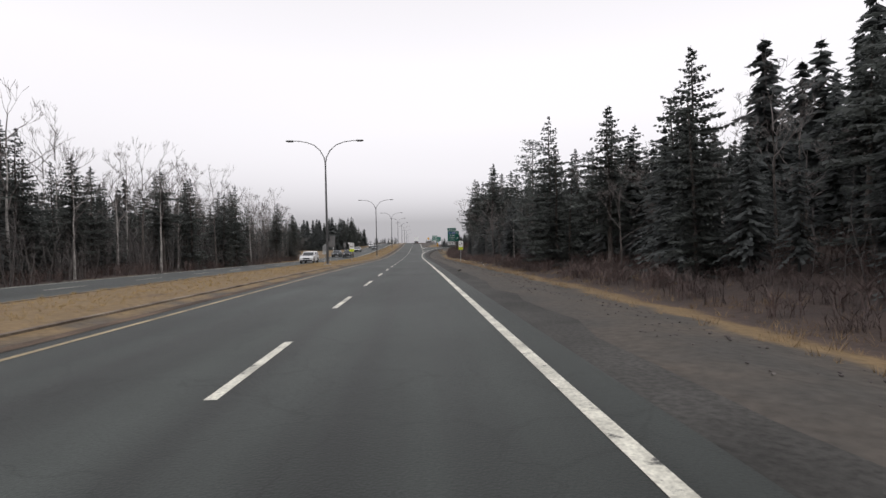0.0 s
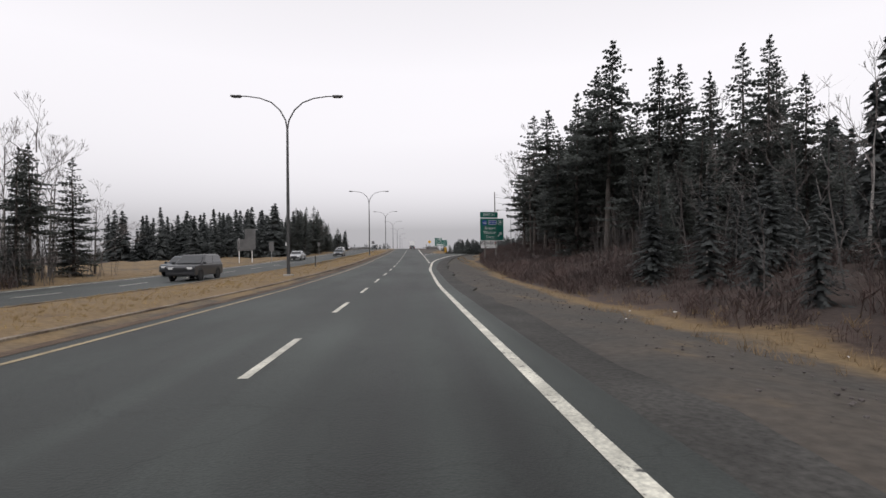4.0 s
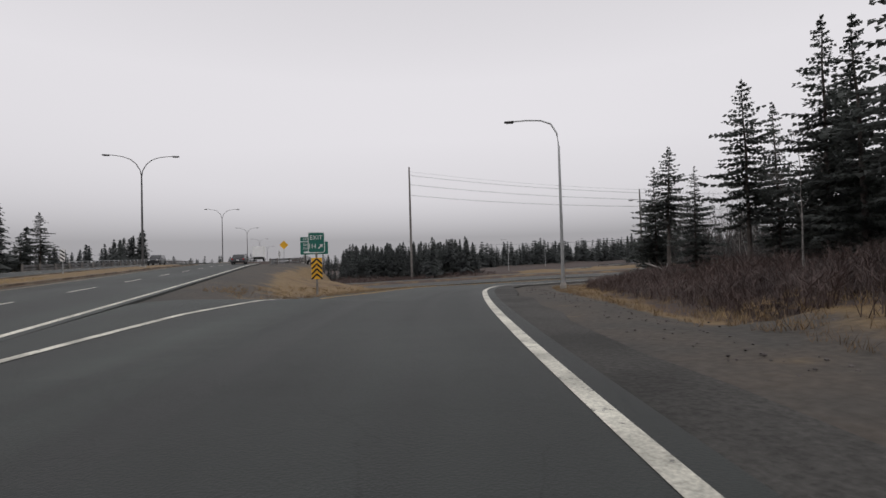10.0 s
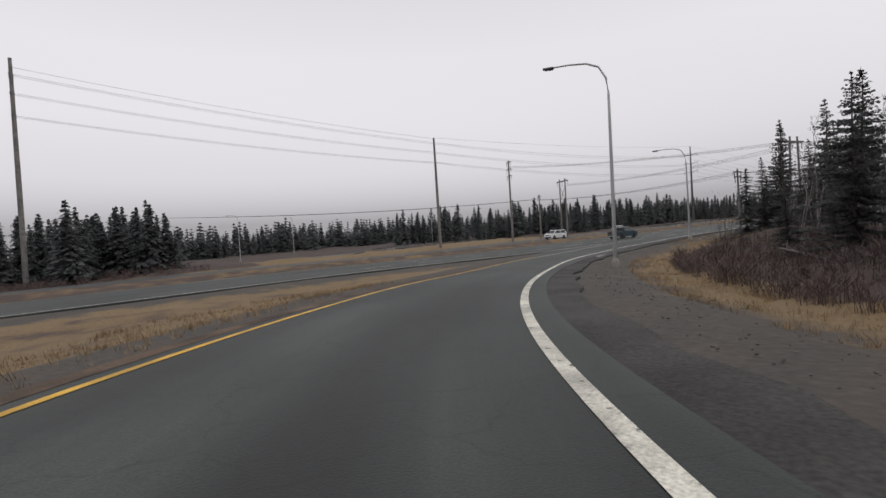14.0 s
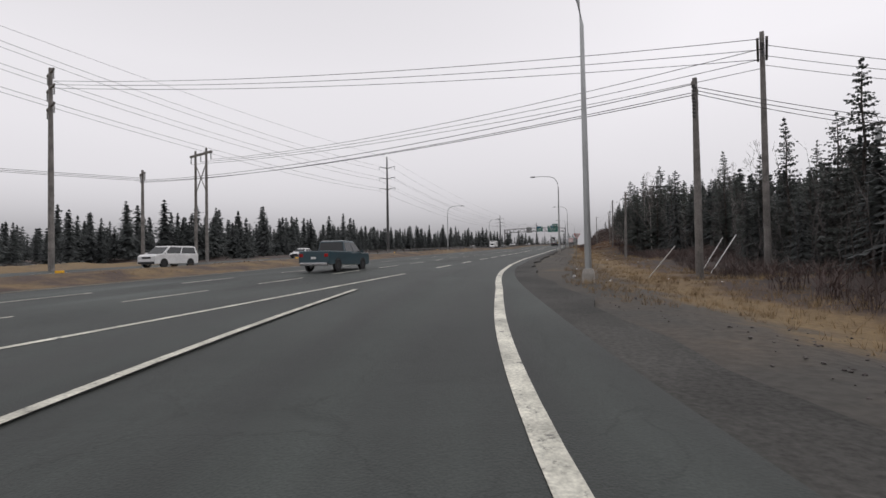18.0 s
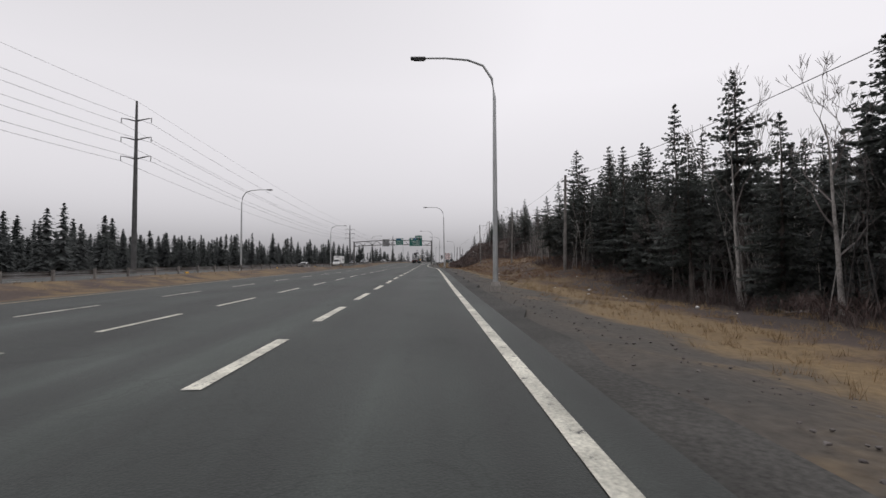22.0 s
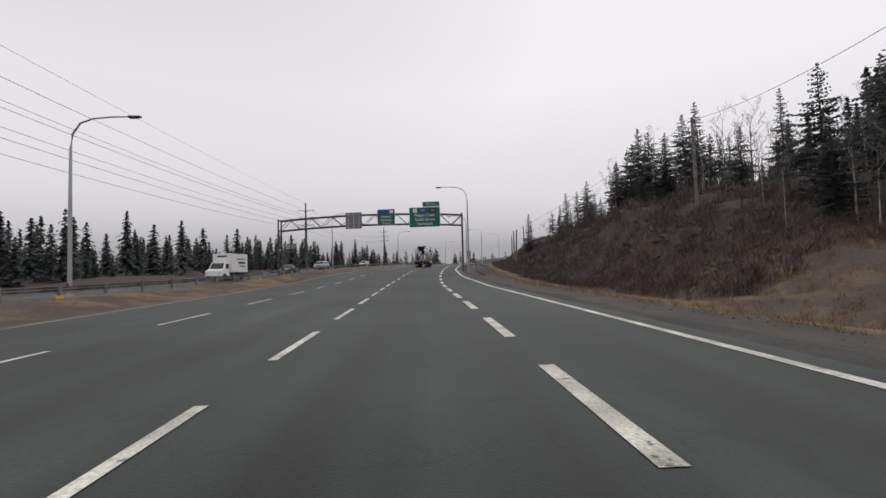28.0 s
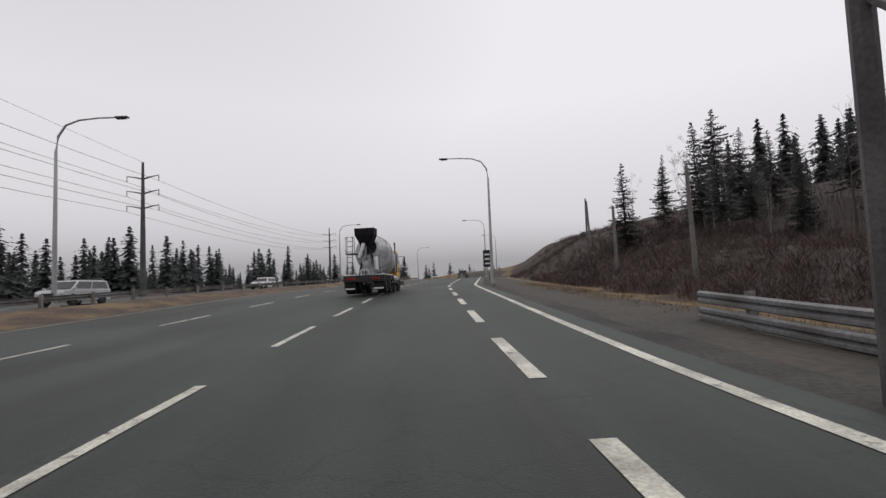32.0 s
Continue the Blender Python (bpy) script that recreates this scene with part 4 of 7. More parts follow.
def median_lamp():
    """A tall pole with two swept arms."""
    e = thing("street_lamp", "tall dark steel street lamp with two curved arms", "street lamp", group="lamps along the central reserve")
    part("pole", tubed([(0, 0, -0.3), (0, 0, 5.5), (0, 0, 10.6)], [0.13, 0.105, 0.075], 10), DARK_STEEL, e)
    part("base", boxed(-0.3, -0.3, -0.35, 0.3, 0.3, 0.12, bevel=0.05), CONCRETE, e, "square concrete footing")
    for sx in (-1, 1):
        pts = [(0, 0, 10.3), (sx * 0.12, 0, 11.0), (sx * 0.5, 0, 11.7), (sx * 1.1, 0, 12.25), (sx * 1.9, 0, 12.55), (sx * 2.8, 0, 12.68), (sx * 3.4, 0, 12.7)]
        part("arm", tubed(pts, [0.06, 0.055, 0.05, 0.045, 0.042, 0.04, 0.038], 7), DARK_STEEL, e)
        lamp_head(e, pose(sx * 3.6, 0, 12.7, 0, 0, 90 if sx < 0 else -90))
    return e


first = median_lamp()
for i, (x, y) in enumerate(((-8.9, 51.5), (-8.5, 113.0), (-7.9, 176.5), (-7.9, 244.0), (-7.6, 309.0), (-7.2, 372.0), (-6.8, 436.0), (-6.3, 500.0))):
    z = height(x, y) if y < 262 or y > 326 else 3.4
    m = pose(x, y, z, 0, 0, rng.uniform(-2, 2))
    if i == 0:
        first.matrix_world = m
    else:
        copy_thing(first, m)


def roadside_lamp(top=12.3, reach=4.0):
    e = thing("street_lamp", "tall galvanised street lamp with one curved arm", "street lamp", group="lamps along the ramp and highway")
    k = top / 12.3
    pts = [(0, 0, 0.5), (0, 0, 6 * k), (0, 0, 10.2 * k), (0.12, 0, 11.2 * k), (0.55, 0, 11.9 * k), (1.3, 0, 12.2 * k), (2.4, 0, 12.3 * k), (reach - 0.4, 0, 12.3 * k)]
    part("pole", tubed(pts, [0.135, 0.11, 0.08, 0.072, 0.064, 0.056, 0.05, 0.045], 10), GALV, e)
    part("base", tubed([(0, 0, -0.6), (0, 0, 0.3), (0, 0, 0.5)], [0.26, 0.25, 0.18], 12), CONCRETE, e, "round concrete lamp footing")
    part("hand_hole_cover", boxed(-0.05, -0.185, 0.95, 0.05, -0.15, 1.2, bevel=0.01), DARK_STEEL, e)
    lamp_head(e, pose(reach - 0.2, 0, 12.3 * k, 0, 0, -90))
    return e


one = roadside_lamp()
LAMPS = [(28.2, 214.0, 150, 13.2), (65.6, 248.9, 112, 12.5), (105.2, 256.9, 98, 11.5), (160.6, 252.0, 80, 10.7), (238.0, 240.9, 83, 11.7), (301.0, 233.9, 78, 10.7), (344.0, 224.4, 74, 10.2), (392, 208.5, 66, 10.2), (445, 187, 60, 10.2)]
for i, (x, y, turn, tall_) in enumerate(LAMPS):
    m = pose(x, y, height(x, y), rng.uniform(-.6, .6), rng.uniform(-.6, .6), turn) @ Matrix.Diagonal((1, 1, tall_ / 12.3, 1))
    if i == 0:
        one.matrix_world = m
    else:
        copy_thing(one, m)
for x in (204, 268, 333.5, 395, 460):
    p = HIGHWAY.at(HX(x), -22.6)
    copy_thing(one, pose(p[0], p[1], height(p[0], p[1]), 0, 0, HIGHWAY.turn(HX(x))) @ Matrix.Diagonal((1, 1, 0.84, 1)))
for x, y in ((95, 372), (165, 366), (235, 352), (60, 392), (130, 405)):
    copy_thing(one, pose(x, y, height(x, y), 0, 0, rng.uniform(0, 360)))


def insulator(parent, m):
    bm = bmesh.new()
    for k in range(5):
        tube(bm, [(0, 0, -0.16 * k), (0, 0, -0.16 * k - 0.05), (0, 0, -0.16 * k - 0.14)], [0.03, 0.09, 0.03], 6)
    o = part("insulator", bm, ALU, parent, "string of grey disc insulators")
    o.matrix_local = m
    return o


def power_pole(x, y, h, arms, label="weathered wooden power pole with crossarms", rad=0.17, turn=0.0, lean=0.0, mat=None, base=None, hung=True):
    """A pole with crossarms at heights; each arm is (height, half length)."""
    z = height(x, y) if base is None else base
    e = thing("power_pole", label, "utility pole", pose(x, y, z, 0, lean, turn))
    part("pole", tubed([(0, 0, -0.8), (0, 0, h * 0.5), (0, 0, h)], [rad * 1.15, rad, rad * 0.68], 9), mat or WOOD_POLE, e)
    for hz_, half in arms:
        part("crossarm", boxed(-half, -0.07, hz_ - 0.08, half, 0.07, hz_ + 0.08, bevel=0.01), mat or WOOD_POLE, e)
        if hung:
            for sx in (-1, 1):
                insulator(e, pose(sx * (half - 0.12), 0, hz_ - 0.08))
    return e


def transmission_tower(x, y, h, turn):
    z = height(x, y)
    e = thing("steel_transmission_pole", "tall dark steel transmission pole with angled arms", "utility pole", pose(x, y, z, 0, 0, turn))
    part("pole", tubed([(0, 0, -0.6), (0, 0, h * 0.5), (0, 0, h)], [0.42, 0.32, 0.16], 12), DARK_STEEL, e)
    for k, f in enumerate((0.90, 0.79, 0.68)):
        for sx in (-1, 1):
            part("arm", tubed([(0, 0, h * f - 0.5), (sx * 1.1, 0, h * f - 0.2), (sx * 2.3, 0, h * f)], [0.12, 0.09, 0.05], 6), DARK_STEEL, e)
            insulator(e, pose(sx * 2.25, 0, h * f))
    return e


transmission_tower(219, 291.8, 26.5, 82)
transmission_tower(381, 262, 19, 75)
transmission_tower(470, 235, 19, 65)
tall = power_pole(45.0, 336.5, 36, ((33.5, 0.7), (30.5, 0.7), (27, 0.7)), "very tall slender weathered transmission pole", 0.36, 60)
power_pole(113.5, 311.6, 24.5, ((23.3, 0.6), (21.2, 0.6), (19, 0.6)), "tall slender weathered transmission pole", 0.30, 60, 1.5)
power_pole(123.8, 299.4, 18.0, ((17.6, 1.3), (16.2, 1.5), (14.6, 1.5)), rad=0.22, turn=55, lean=0.6)
power_pole(134.0, 298.7, 10.4, ((10.0, 1.1),), rad=0.17, turn=50)
hf = thing("h_frame_pole", "wooden H-frame power pole with cross bracing", "utility pole", pose(141.8, 297.0, height(141.8, 297), 0, 0, 60))
for sx in (-1.3, 1.3):
    part("pole", tubed([(sx, 0, -0.8), (sx, 0, 7), (sx, 0, 14.0)], [0.2, 0.17, 0.13], 9), WOOD_POLE, hf)
part("crossarm", boxed(-2.6, -0.1, 13.3, 2.6, 0.1, 13.55, bevel=0.01), WOOD_POLE, hf)
for a in (-1, 1):
    part("brace", tubed([(-1.3 * a, 0.12 * a, 9.0), (1.3 * a, 0.12 * a, 12.6)], 0.06, 5), WOOD_POLE, hf)
for sx in (-2.4, 0, 2.4):
    insulator(hf, pose(sx, 0, 13.3))

# poles of the crossing line, by the ramp
power_pole(108.2, 251.6, 9.0, ((8.6, 0.7), (8.0, 0.6)), "grey wooden power pole with short crossarms", rad=0.15, turn=-26, lean=-1.0)
hf2 = thing("h_frame_pole", "leaning wooden H-frame power pole with a double crossarm", "utility pole", pose(113.2, 246.3, height(113.2, 246.3), 0, 0, -26))
for sx in (-0.9, 0.9):
    part("pole", tubed([(sx * 1.3, 0, -0.8), (sx, 0, 7), (sx * 0.75, 0, 13.0)], [0.17, 0.15, 0.11], 9), WOOD_POLE, hf2)
for yy in (-0.2, 0.2):
    part("crossarm", boxed(-1.6, yy - 0.06, 12.2, 1.6, yy + 0.06, 12.4, bevel=0.01), WOOD_POLE, hf2)
for sx in (-1.5, -0.3, 1.5):
    insulator(hf2, pose(sx, 0.0, 12.2))
plat = power_pole(114.4, 239.2, 9.2, ((8.9, 1.0), (7.7, 1.0)), "wooden power pole with a cluster of switch gear", rad=0.18, turn=70, base=height(114.4, 239.2) - 0.6)
for sx in (-0.7, 0.0, 0.7):
    part("transformer_can", tubed([(sx, 0.25, 7.9), (sx, 0.25, 8.6), (sx, 0.25, 8.7)], [0.16, 0.16, 0.05], 8), GALV, plat)
for x0, y0, x1, y1, hh in ((112.0, 252.9, 110.2, 251.6, 2.6), (112.6, 249.6, 113.4, 247.4, 3.4), (115.0, 249.2, 115.6, 247.2, 3.4)):
    g = thing("guy_wire_guard", "slanted pale guy wire guard beside the poles", "guy guard", pose(x0, y0, height(x0, y0)))
    part("guard", tubed([(0, 0, -0.2), ((x1 - x0) * 0.8, (y1 - y0) * 0.8, hh * 0.62)], 0.024, 6), SIGN_WHITE, g)

# short poles along the verge and the hill
for x, y, h, lean in ((142.9, 246.6, 7.3, -1.5), (179.0, 240.4, 8.5, -2), (218.3, 232.8, 8.6, -2.5), (249.3, 230.4, 9.0, 1), (272, 222, 8.0, 0.5), (314.8, 222.8, 6.0, -4), (340.0, 215.2, 5.6, 0), (327, 219, 6.2, 0.6), (361, 205, 6.5, 2), (372, 199, 6.0, -1)):
    e = thing("wooden_post", "short weathered wooden pole on the verge", "utility pole", pose(x, y, height(x, y), 0, lean, 20), group="poles along the verge")
    part("pole", tubed([(0, 0, -0.6), (0, 0, h * 0.5), (0, 0, h)], [0.15, 0.13, 0.10], 8), WOOD_POLE, e)


def wire(a, b, sag, rad=0.018, n=20, label="thin black power line"):
    a, b = Vector(a), Vector(b)
    pts = [a.lerp(b, i / n) - Vector((0, 0, sag * 4 * (i / n) * (1 - i / n))) for i in range(n + 1)]
    bm = tube(bmesh.new(), pts, rad, 4)
    me = bpy.data.meshes.new("power_line")
    bm.to_mesh(me); bm.free()
    me.materials.append(BLACK)
    return tagged(new("power_line", me), label, "cable", group="overhead lines")


# the high line north of the highway
tall_top, pb_top = Vector((45.0, 336.5, height(45, 336.5))), Vector((113.5, 311.6, height(113.5, 311.6)))
pd, t2 = Vector((219, 291.8, height(219, 291.8))), Vector((381, 262, height(381, 262)))
for k, (ha, hb) in enumerate(((33.4, 23.2), (30.4, 21.1), (26.9, 18.9), (34.6, 24.2))):
    for sx in ((-0.6, 0.6) if k < 3 else (0,)):
        o = Vector((sx * 0.5, sx * 0.87, 0))
        wire(tall_top + o + Vector((0, 0, ha)), pb_top + o + Vector((0, 0, hb)), 0.8, 0.022)
for k, (hb, f) in enumerate(((23.2, 0.90), (21.1, 0.79), (18.9, 0.68))):
    for sx in (-1, 1):
        wire(pb_top + Vector((sx * 0.3, sx * 0.5, hb)), pd + Vector((sx * -0.3, sx * 2.2, 26.5 * f - 0.8)), 1.6, 0.022)
        wire(pd + Vector((sx * -0.3, sx * 2.2, 26.5 * f - 0.8)), t2 + Vector((sx * 0.5, sx * 2.2, 19 * f - 0.8)), 2.2, 0.024)
        wire(t2 + Vector((sx * 0.5, sx * 2.2, 19 * f - 0.8)), Vector((470, 235 + sx * 2.2, height(470, 235) + 19 * f - 0.8)), 1.6, 0.024)
wire(pb_top + Vector((0, 0, 24.4)), pd + Vector((0, 0, 26.5)), 1.0)
wire(pd + Vector((0, 0, 26.5)), t2 + Vector((0, 0, 19)), 1.4)
# lines that cross over the highway
zh, zw, zq = height(141.8, 297), height(108.2, 251.6), height(113.2, 246.3)
for sx in (-2.4, 0, 2.4):
    wire((141.8 + sx * 0.5, 297 + sx * 0.87, zh + 12.5), (113.2 + sx * 0.6, 246.3 - sx * 0.29, zq + 11.5 + 0.3), 0.9)
    wire((123.8 + sx * 0.3, 299.4 + sx * 0.4, height(123.8, 299.4) + 16.5), (113.2 + sx * 0.6, 246.3 - sx * 0.29, zq + 12.3), 0.7)
for k in range(3):
    wire((134 + (k - 1) * 0.7, 298.7 + (k - 1) * 0.8, height(134, 298.7) + 9.2), (108.2 + (k - 1) * 0.55, 251.6 - (k - 1) * 0.26, zw + 8.6 - 0.3 * (k == 1)), 0.8)
    wire((108.2 + (k - 1) * 0.55, 251.6 - (k - 1) * 0.26, zw + 8.5), (114.4 + (k - 1) * 0.3, 239.2 + (k - 1) * 0.8, height(114.4, 239.2) + 8.2), 0.1)
    wire((113.2 + (k - 1) * 1.45, 246.3 - (k - 1) * 0.7, zq + 12.0), (133 + (k - 1) * 1.7, 196, height(133, 196) + 13), 0.9)
    wire((134 + (k - 1) * 0.7, 298.7 + (k - 1) * 0.8, height(134, 298.7) + 9.4), (62 + (k - 1) * 0.7, 330, height(62, 330) + 9.4), 0.9)
# line along the hill
hill = [(142.9, 246.6, 7.1), (179.0, 240.4, 8.3), (218.3, 232.8, 8.4), (249.3, 230.4, 8.8), (272, 222, 7.8), (314.8, 222.8, 5.9)]
for a, b in zip(hill, hill[1:]):
    wire((a[0], a[1], height(a[0], a[1]) + a[2]), (b[0], b[1], height(b[0], b[1]) + b[2]), 0.5, 0.014)


# ---------------------------------------------------------------- signs
def plate(bm, w, h, t=0.03, r=0.08, z=0.0):
    """A rounded plate in the xz plane whose face looks along -y."""
    pts = []
    for cx, cz, a0 in ((w / 2 - r, h / 2 - r, 0), (-w / 2 + r, h / 2 - r, 90), (-w / 2 + r, -h / 2 + r, 180), (w / 2 - r, -h / 2 + r, 270)):
        for k in range(4):
            a = radians(a0 + 30 * k)
            pts.append((cx + r * math.cos(a), cz + r * math.sin(a)))
    f = [bm.verts.new((x, -t / 2, zz + z)) for x, zz in pts]
    b = [bm.verts.new((x, t / 2, zz + z)) for x, zz in pts]
    bm.faces.new(f); bm.faces.new(b[::-1])
    for i in range(len(pts)):
        j = (i + 1) % len(pts)
        bm.faces.new((f[i], b[i], b[j], f[j]))
    bmesh.ops.recalc_face_normals(bm, faces=bm.faces)
    return bm


def face_plate(name, parent, w, h, x, z, mat, y=0.0, t=0.03, r=0.08, label=""):
    o = part(name, plate(bmesh.new(), w, h, t, r), mat, parent, label)
    o.location = (x, y, z)
    return o


FRONT = Matrix.Rotation(radians(90), 4, "X")


def write(parent, text, size, x, z, y=-0.03, mat=None):
    return lettering(text, size, mat or SIGN_WHITE, parent, Matrix.Translation((x, y, z)) @ FRONT)


def green_panel(parent, w, h, x, z, y=0.0):
    face_plate("border", parent, w, h, x, z, SIGN_WHITE, y, 0.03, 0.12, "white border of the sign")
    return face_plate("panel", parent, w - 0.09, h - 0.09, x, z, SIGN_GREEN, y - 0.006, 0.03, 0.10)


def bars(parent, n, w, h, x, z, gap, y=-0.03, mat=None):
    """Plain bars in place of words."""
    for k in range(n):
        face_plate("text_bar", parent, w, h, x + (k - (n - 1) / 2) * (w + gap), z, mat or SIGN_WHITE, y, 0.006, h * 0.2)


def arrow(parent, x, z, size, y=-0.03, mat=None):
    bm = bmesh.new()
    pts = [(-.5, -.1), (.05, -.1), (.05, -.34), (.5, 0), (.05, .34), (.05, .1), (-.5, .1)]
    a = radians(45)
    vs = [bm.verts.new((size * (px * math.cos(a) - pz * math.sin(a)), 0, size * (px * math.sin(a) + pz * math.cos(a)))) for px, pz in pts]
    f = bm.faces.new(vs)
    bmesh.ops.solidify(bm, geom=[f], thickness=0.008)
    o = part("arrow", bm, mat or SIGN_WHITE, parent)
    o.location = (x, y, z)
    return o


def posts(parent, xs, top, rad=0.06, mat=None):
    for x in xs:
        part("post", tubed([(x, 0.06, -0.8), (x, 0.06, top)], rad, 8), mat or GALV, parent)


# speed limit
sign60 = e = thing("speed_limit_sign", "white maximum 60 sign over a fluorescent school tab", "road sign", pose(6.2, 66.8, height(6.2, 66.8), 0, 1, 4))
posts(e, (0,), 2.95, 0.035)
face_plate("panel", e, 0.60, 0.80, 0, 2.50, SIGN_WHITE, 0.0, 0.02, 0.06)
face_plate("rim", e, 0.60, 0.80, 0, 2.50, BLACK, 0.006, 0.02, 0.06)
write(e, "MAXIMUM", 0.12, 0, 2.76, -0.015, BLACK)
write(e, "60", 0.46, 0, 2.42, -0.015, BLACK)
face_plate("school_tab", e, 0.60, 0.36, 0, 1.91, SIGN_YELLOW, 0.0, 0.02, 0.04, "fluorescent yellow tab")
write(e, "END SCHOOL", 0.09, 0, 1.97, -0.015, BLACK)
write(e, "AREA", 0.09, 0, 1.84, -0.015, BLACK)
copy_thing(sign60, pose(-8.4, 67.0, height(-8.4, 67.0) - 0.4, 0, 1, 3))
e = thing("school_sign", "grey aluminium back of a pointed school sign and its tab", "road sign", pose(-12.3, 68.8, height(-12.3, 68.8), 0, 3, 4))
posts(e, (0,), 2.3, 0.035)
bm = bmesh.new()
f = bm.faces.new([bm.verts.new((x, 0, z)) for x, z in ((-0.34, 1.62), (0.34, 1.62), (0.34, 2.15), (0, 2.5), (-0.34, 2.15))])
bmesh.ops.solidify(bm, geom=[f], thickness=0.02)
part("panel", bm, GALV, e)
face_plate("tab", e, 0.64, 0.55, 0, 1.32, GALV, 0, 0.02, 0.03)

# exit guide sign
e = thing("exit_guide_sign", "large green exit sign with white place names", "road sign", pose(11.3, 145.6, height(11.3, 145.6), 0, 0, 14))
base_z = 2.4 - height(11.3, 145.6)
posts(e, (-0.9, 0.75), base_z + 3.0, 0.09, WOOD_POLE)
green_panel(e, 3.55, 3.1, 0.15, base_z + 1.7)
green_panel(e, 2.7, 0.85, -0.28, base_z + 3.72)
write(e, "EXIT 1 H", 0.50, -0.28, base_z + 3.72)
face_plate("route_shield", e, 0.62, 0.7, -0.95, base_z + 2.62, SIGN_BLUE, -0.02, 0.02, 0.2)
write(e, "102", 0.34, -0.95, base_z + 2.6, -0.035)
face_plate("route_rim", e, 1.2, 0.60, 0.25, base_z + 2.66, SIGN_WHITE, -0.018, 0.02, 0.05)
face_plate("direction_panel", e, 1.12, 0.52, 0.25, base_z + 2.66, SIGN_BLUE, -0.024, 0.02, 0.05)
write(e, "NORTH", 0.30, 0.25, base_z + 2.66, -0.04)
face_plate("airport_rim", e, 0.56, 0.6, 1.4, base_z + 2.66, SIGN_WHITE, -0.018, 0.02, 0.05)
face_plate("airport_panel", e, 0.5, 0.54, 1.4, base_z + 2.66, SIGN_GREEN, -0.024, 0.02, 0.05)
face_plate("plane_body", e, 0.07, 0.42, 1.4, base_z + 2.66, SIGN_WHITE, -0.036, 0.01, 0.03)
face_plate("plane_wing", e, 0.4, 0.07, 1.4, base_z + 2.68, SIGN_WHITE, -0.038, 0.01, 0.03)
for k, w_ in enumerate(("Airport", "Windsor", "Truro")):
    write(e, w_, 0.52, -0.15, base_z + 1.88 - 0.62 * k)
arrow(e, 1.35, base_z + 1.05, 0.85)
face_plate("ban_panel", e, 2.4, 1.02, -0.3, base_z - 0.38, SIGN_WHITE, 0.02, 0.02, 0.03, "white plate with four black prohibition rings")
for k in range(4):
    for rr, mt, yy in ((0.27, BLACK, 0.004), (0.22, SIGN_WHITE, 0.0)):
        bm = bmesh.new()
        bmesh.ops.create_circle(bm, cap_ends=True, segments=20, radius=rr, matrix=Matrix.Translation((-1.2 + 0.6 * k, yy, base_z - 0.18)) @ FRONT)
        part("prohibition_ring" if mt is BLACK else "ring_field", bm, mt, e)
    if k == 0:
        write(e, "P", 0.3, -1.2, base_z - 0.18, -0.003, BLACK)
    else:
        face_plate("symbol", e, 0.15, 0.22, -1.2 + 0.6 * k, base_z - 0.18, SIGN_RED if k == 3 else BLACK, -0.006, 0.006, 0.05)
    bm = bmesh.new()
    box(bm, -0.22, -0.004, -0.02, 0.22, 0.004, 0.02)
    o = part("slash", bm, BLACK, e)
    o.matrix_local = pose(-1.2 + 0.6 * k, -0.012, base_z - 0.18, 0, 45, 0)
write(e, "NEXT 14.5 km", 0.22, -0.3, base_z - 0.73, 0.0, BLACK)

# gore sign with chevrons
zg = height(9.8, 214.0)
e = thing("gore_exit_sign", "green exit sign above a yellow and black chevron board", "road sign", pose(9.9, 213.6, zg, 0, 0, 2))
posts(e, (0,), 2.9, 0.07, WOOD_POLE)
green_panel(e, 1.08, 1.35, 0, 3.15 + (1.0 - zg) * 0.3)
write(e, "EXIT", 0.40, 0, 3.46 + (1.0 - zg) * 0.3)
write(e, "1H", 0.42, -0.25, 2.9 + (1.0 - zg) * 0.3)
arrow(e, 0.27, 2.9 + (1.0 - zg) * 0.3, 0.42)
face_plate("chevron_board", e, 0.68, 1.38, 0, 1.72, SIGN_AMBER, 0.0, 0.03, 0.02)
for k in range(4):
    for sx in (-1, 1):
        bm = bmesh.new()
        box(bm, -0.24, -0.005, -0.055, 0.24, 0.005, 0.055)
        o = part("chevron_stripe", bm, BLACK, e)
        o.matrix_local = pose(sx * 0.165, -0.022, 1.19 + 0.33 * k, 0, sx * 45, 0)

# far guide sign by the bridge
zf = height(11.9, 266.5)
e = thing("guide_sign", "green guide sign on two dark posts beside the bridge", "road sign", pose(11.9, 266.5, zf, 0, 0, -6))
bz = 3.85 - zf
posts(e, (-1.5, 1.4), bz + 2.0, 0.1, DARK_STEEL)
green_panel(e, 4.6, 2.2, 0, bz + 1.1)
green_panel(e, 2.8, 0.8, -0.9, bz + 2.62)
write(e, "EXIT", 0.46, -1.35, bz + 2.62)
bars(e, 1, 0.7, 0.34, -0.35, bz + 2.62, 0.1)
write(e, "Bayers Rd", 0.52, -0.75, bz + 1.72)
write(e, "Downtown", 0.52, -0.6, bz + 1.08)
bars(e, 1, 2.6, 0.3, -0.4, bz + 0.42, 0.1)

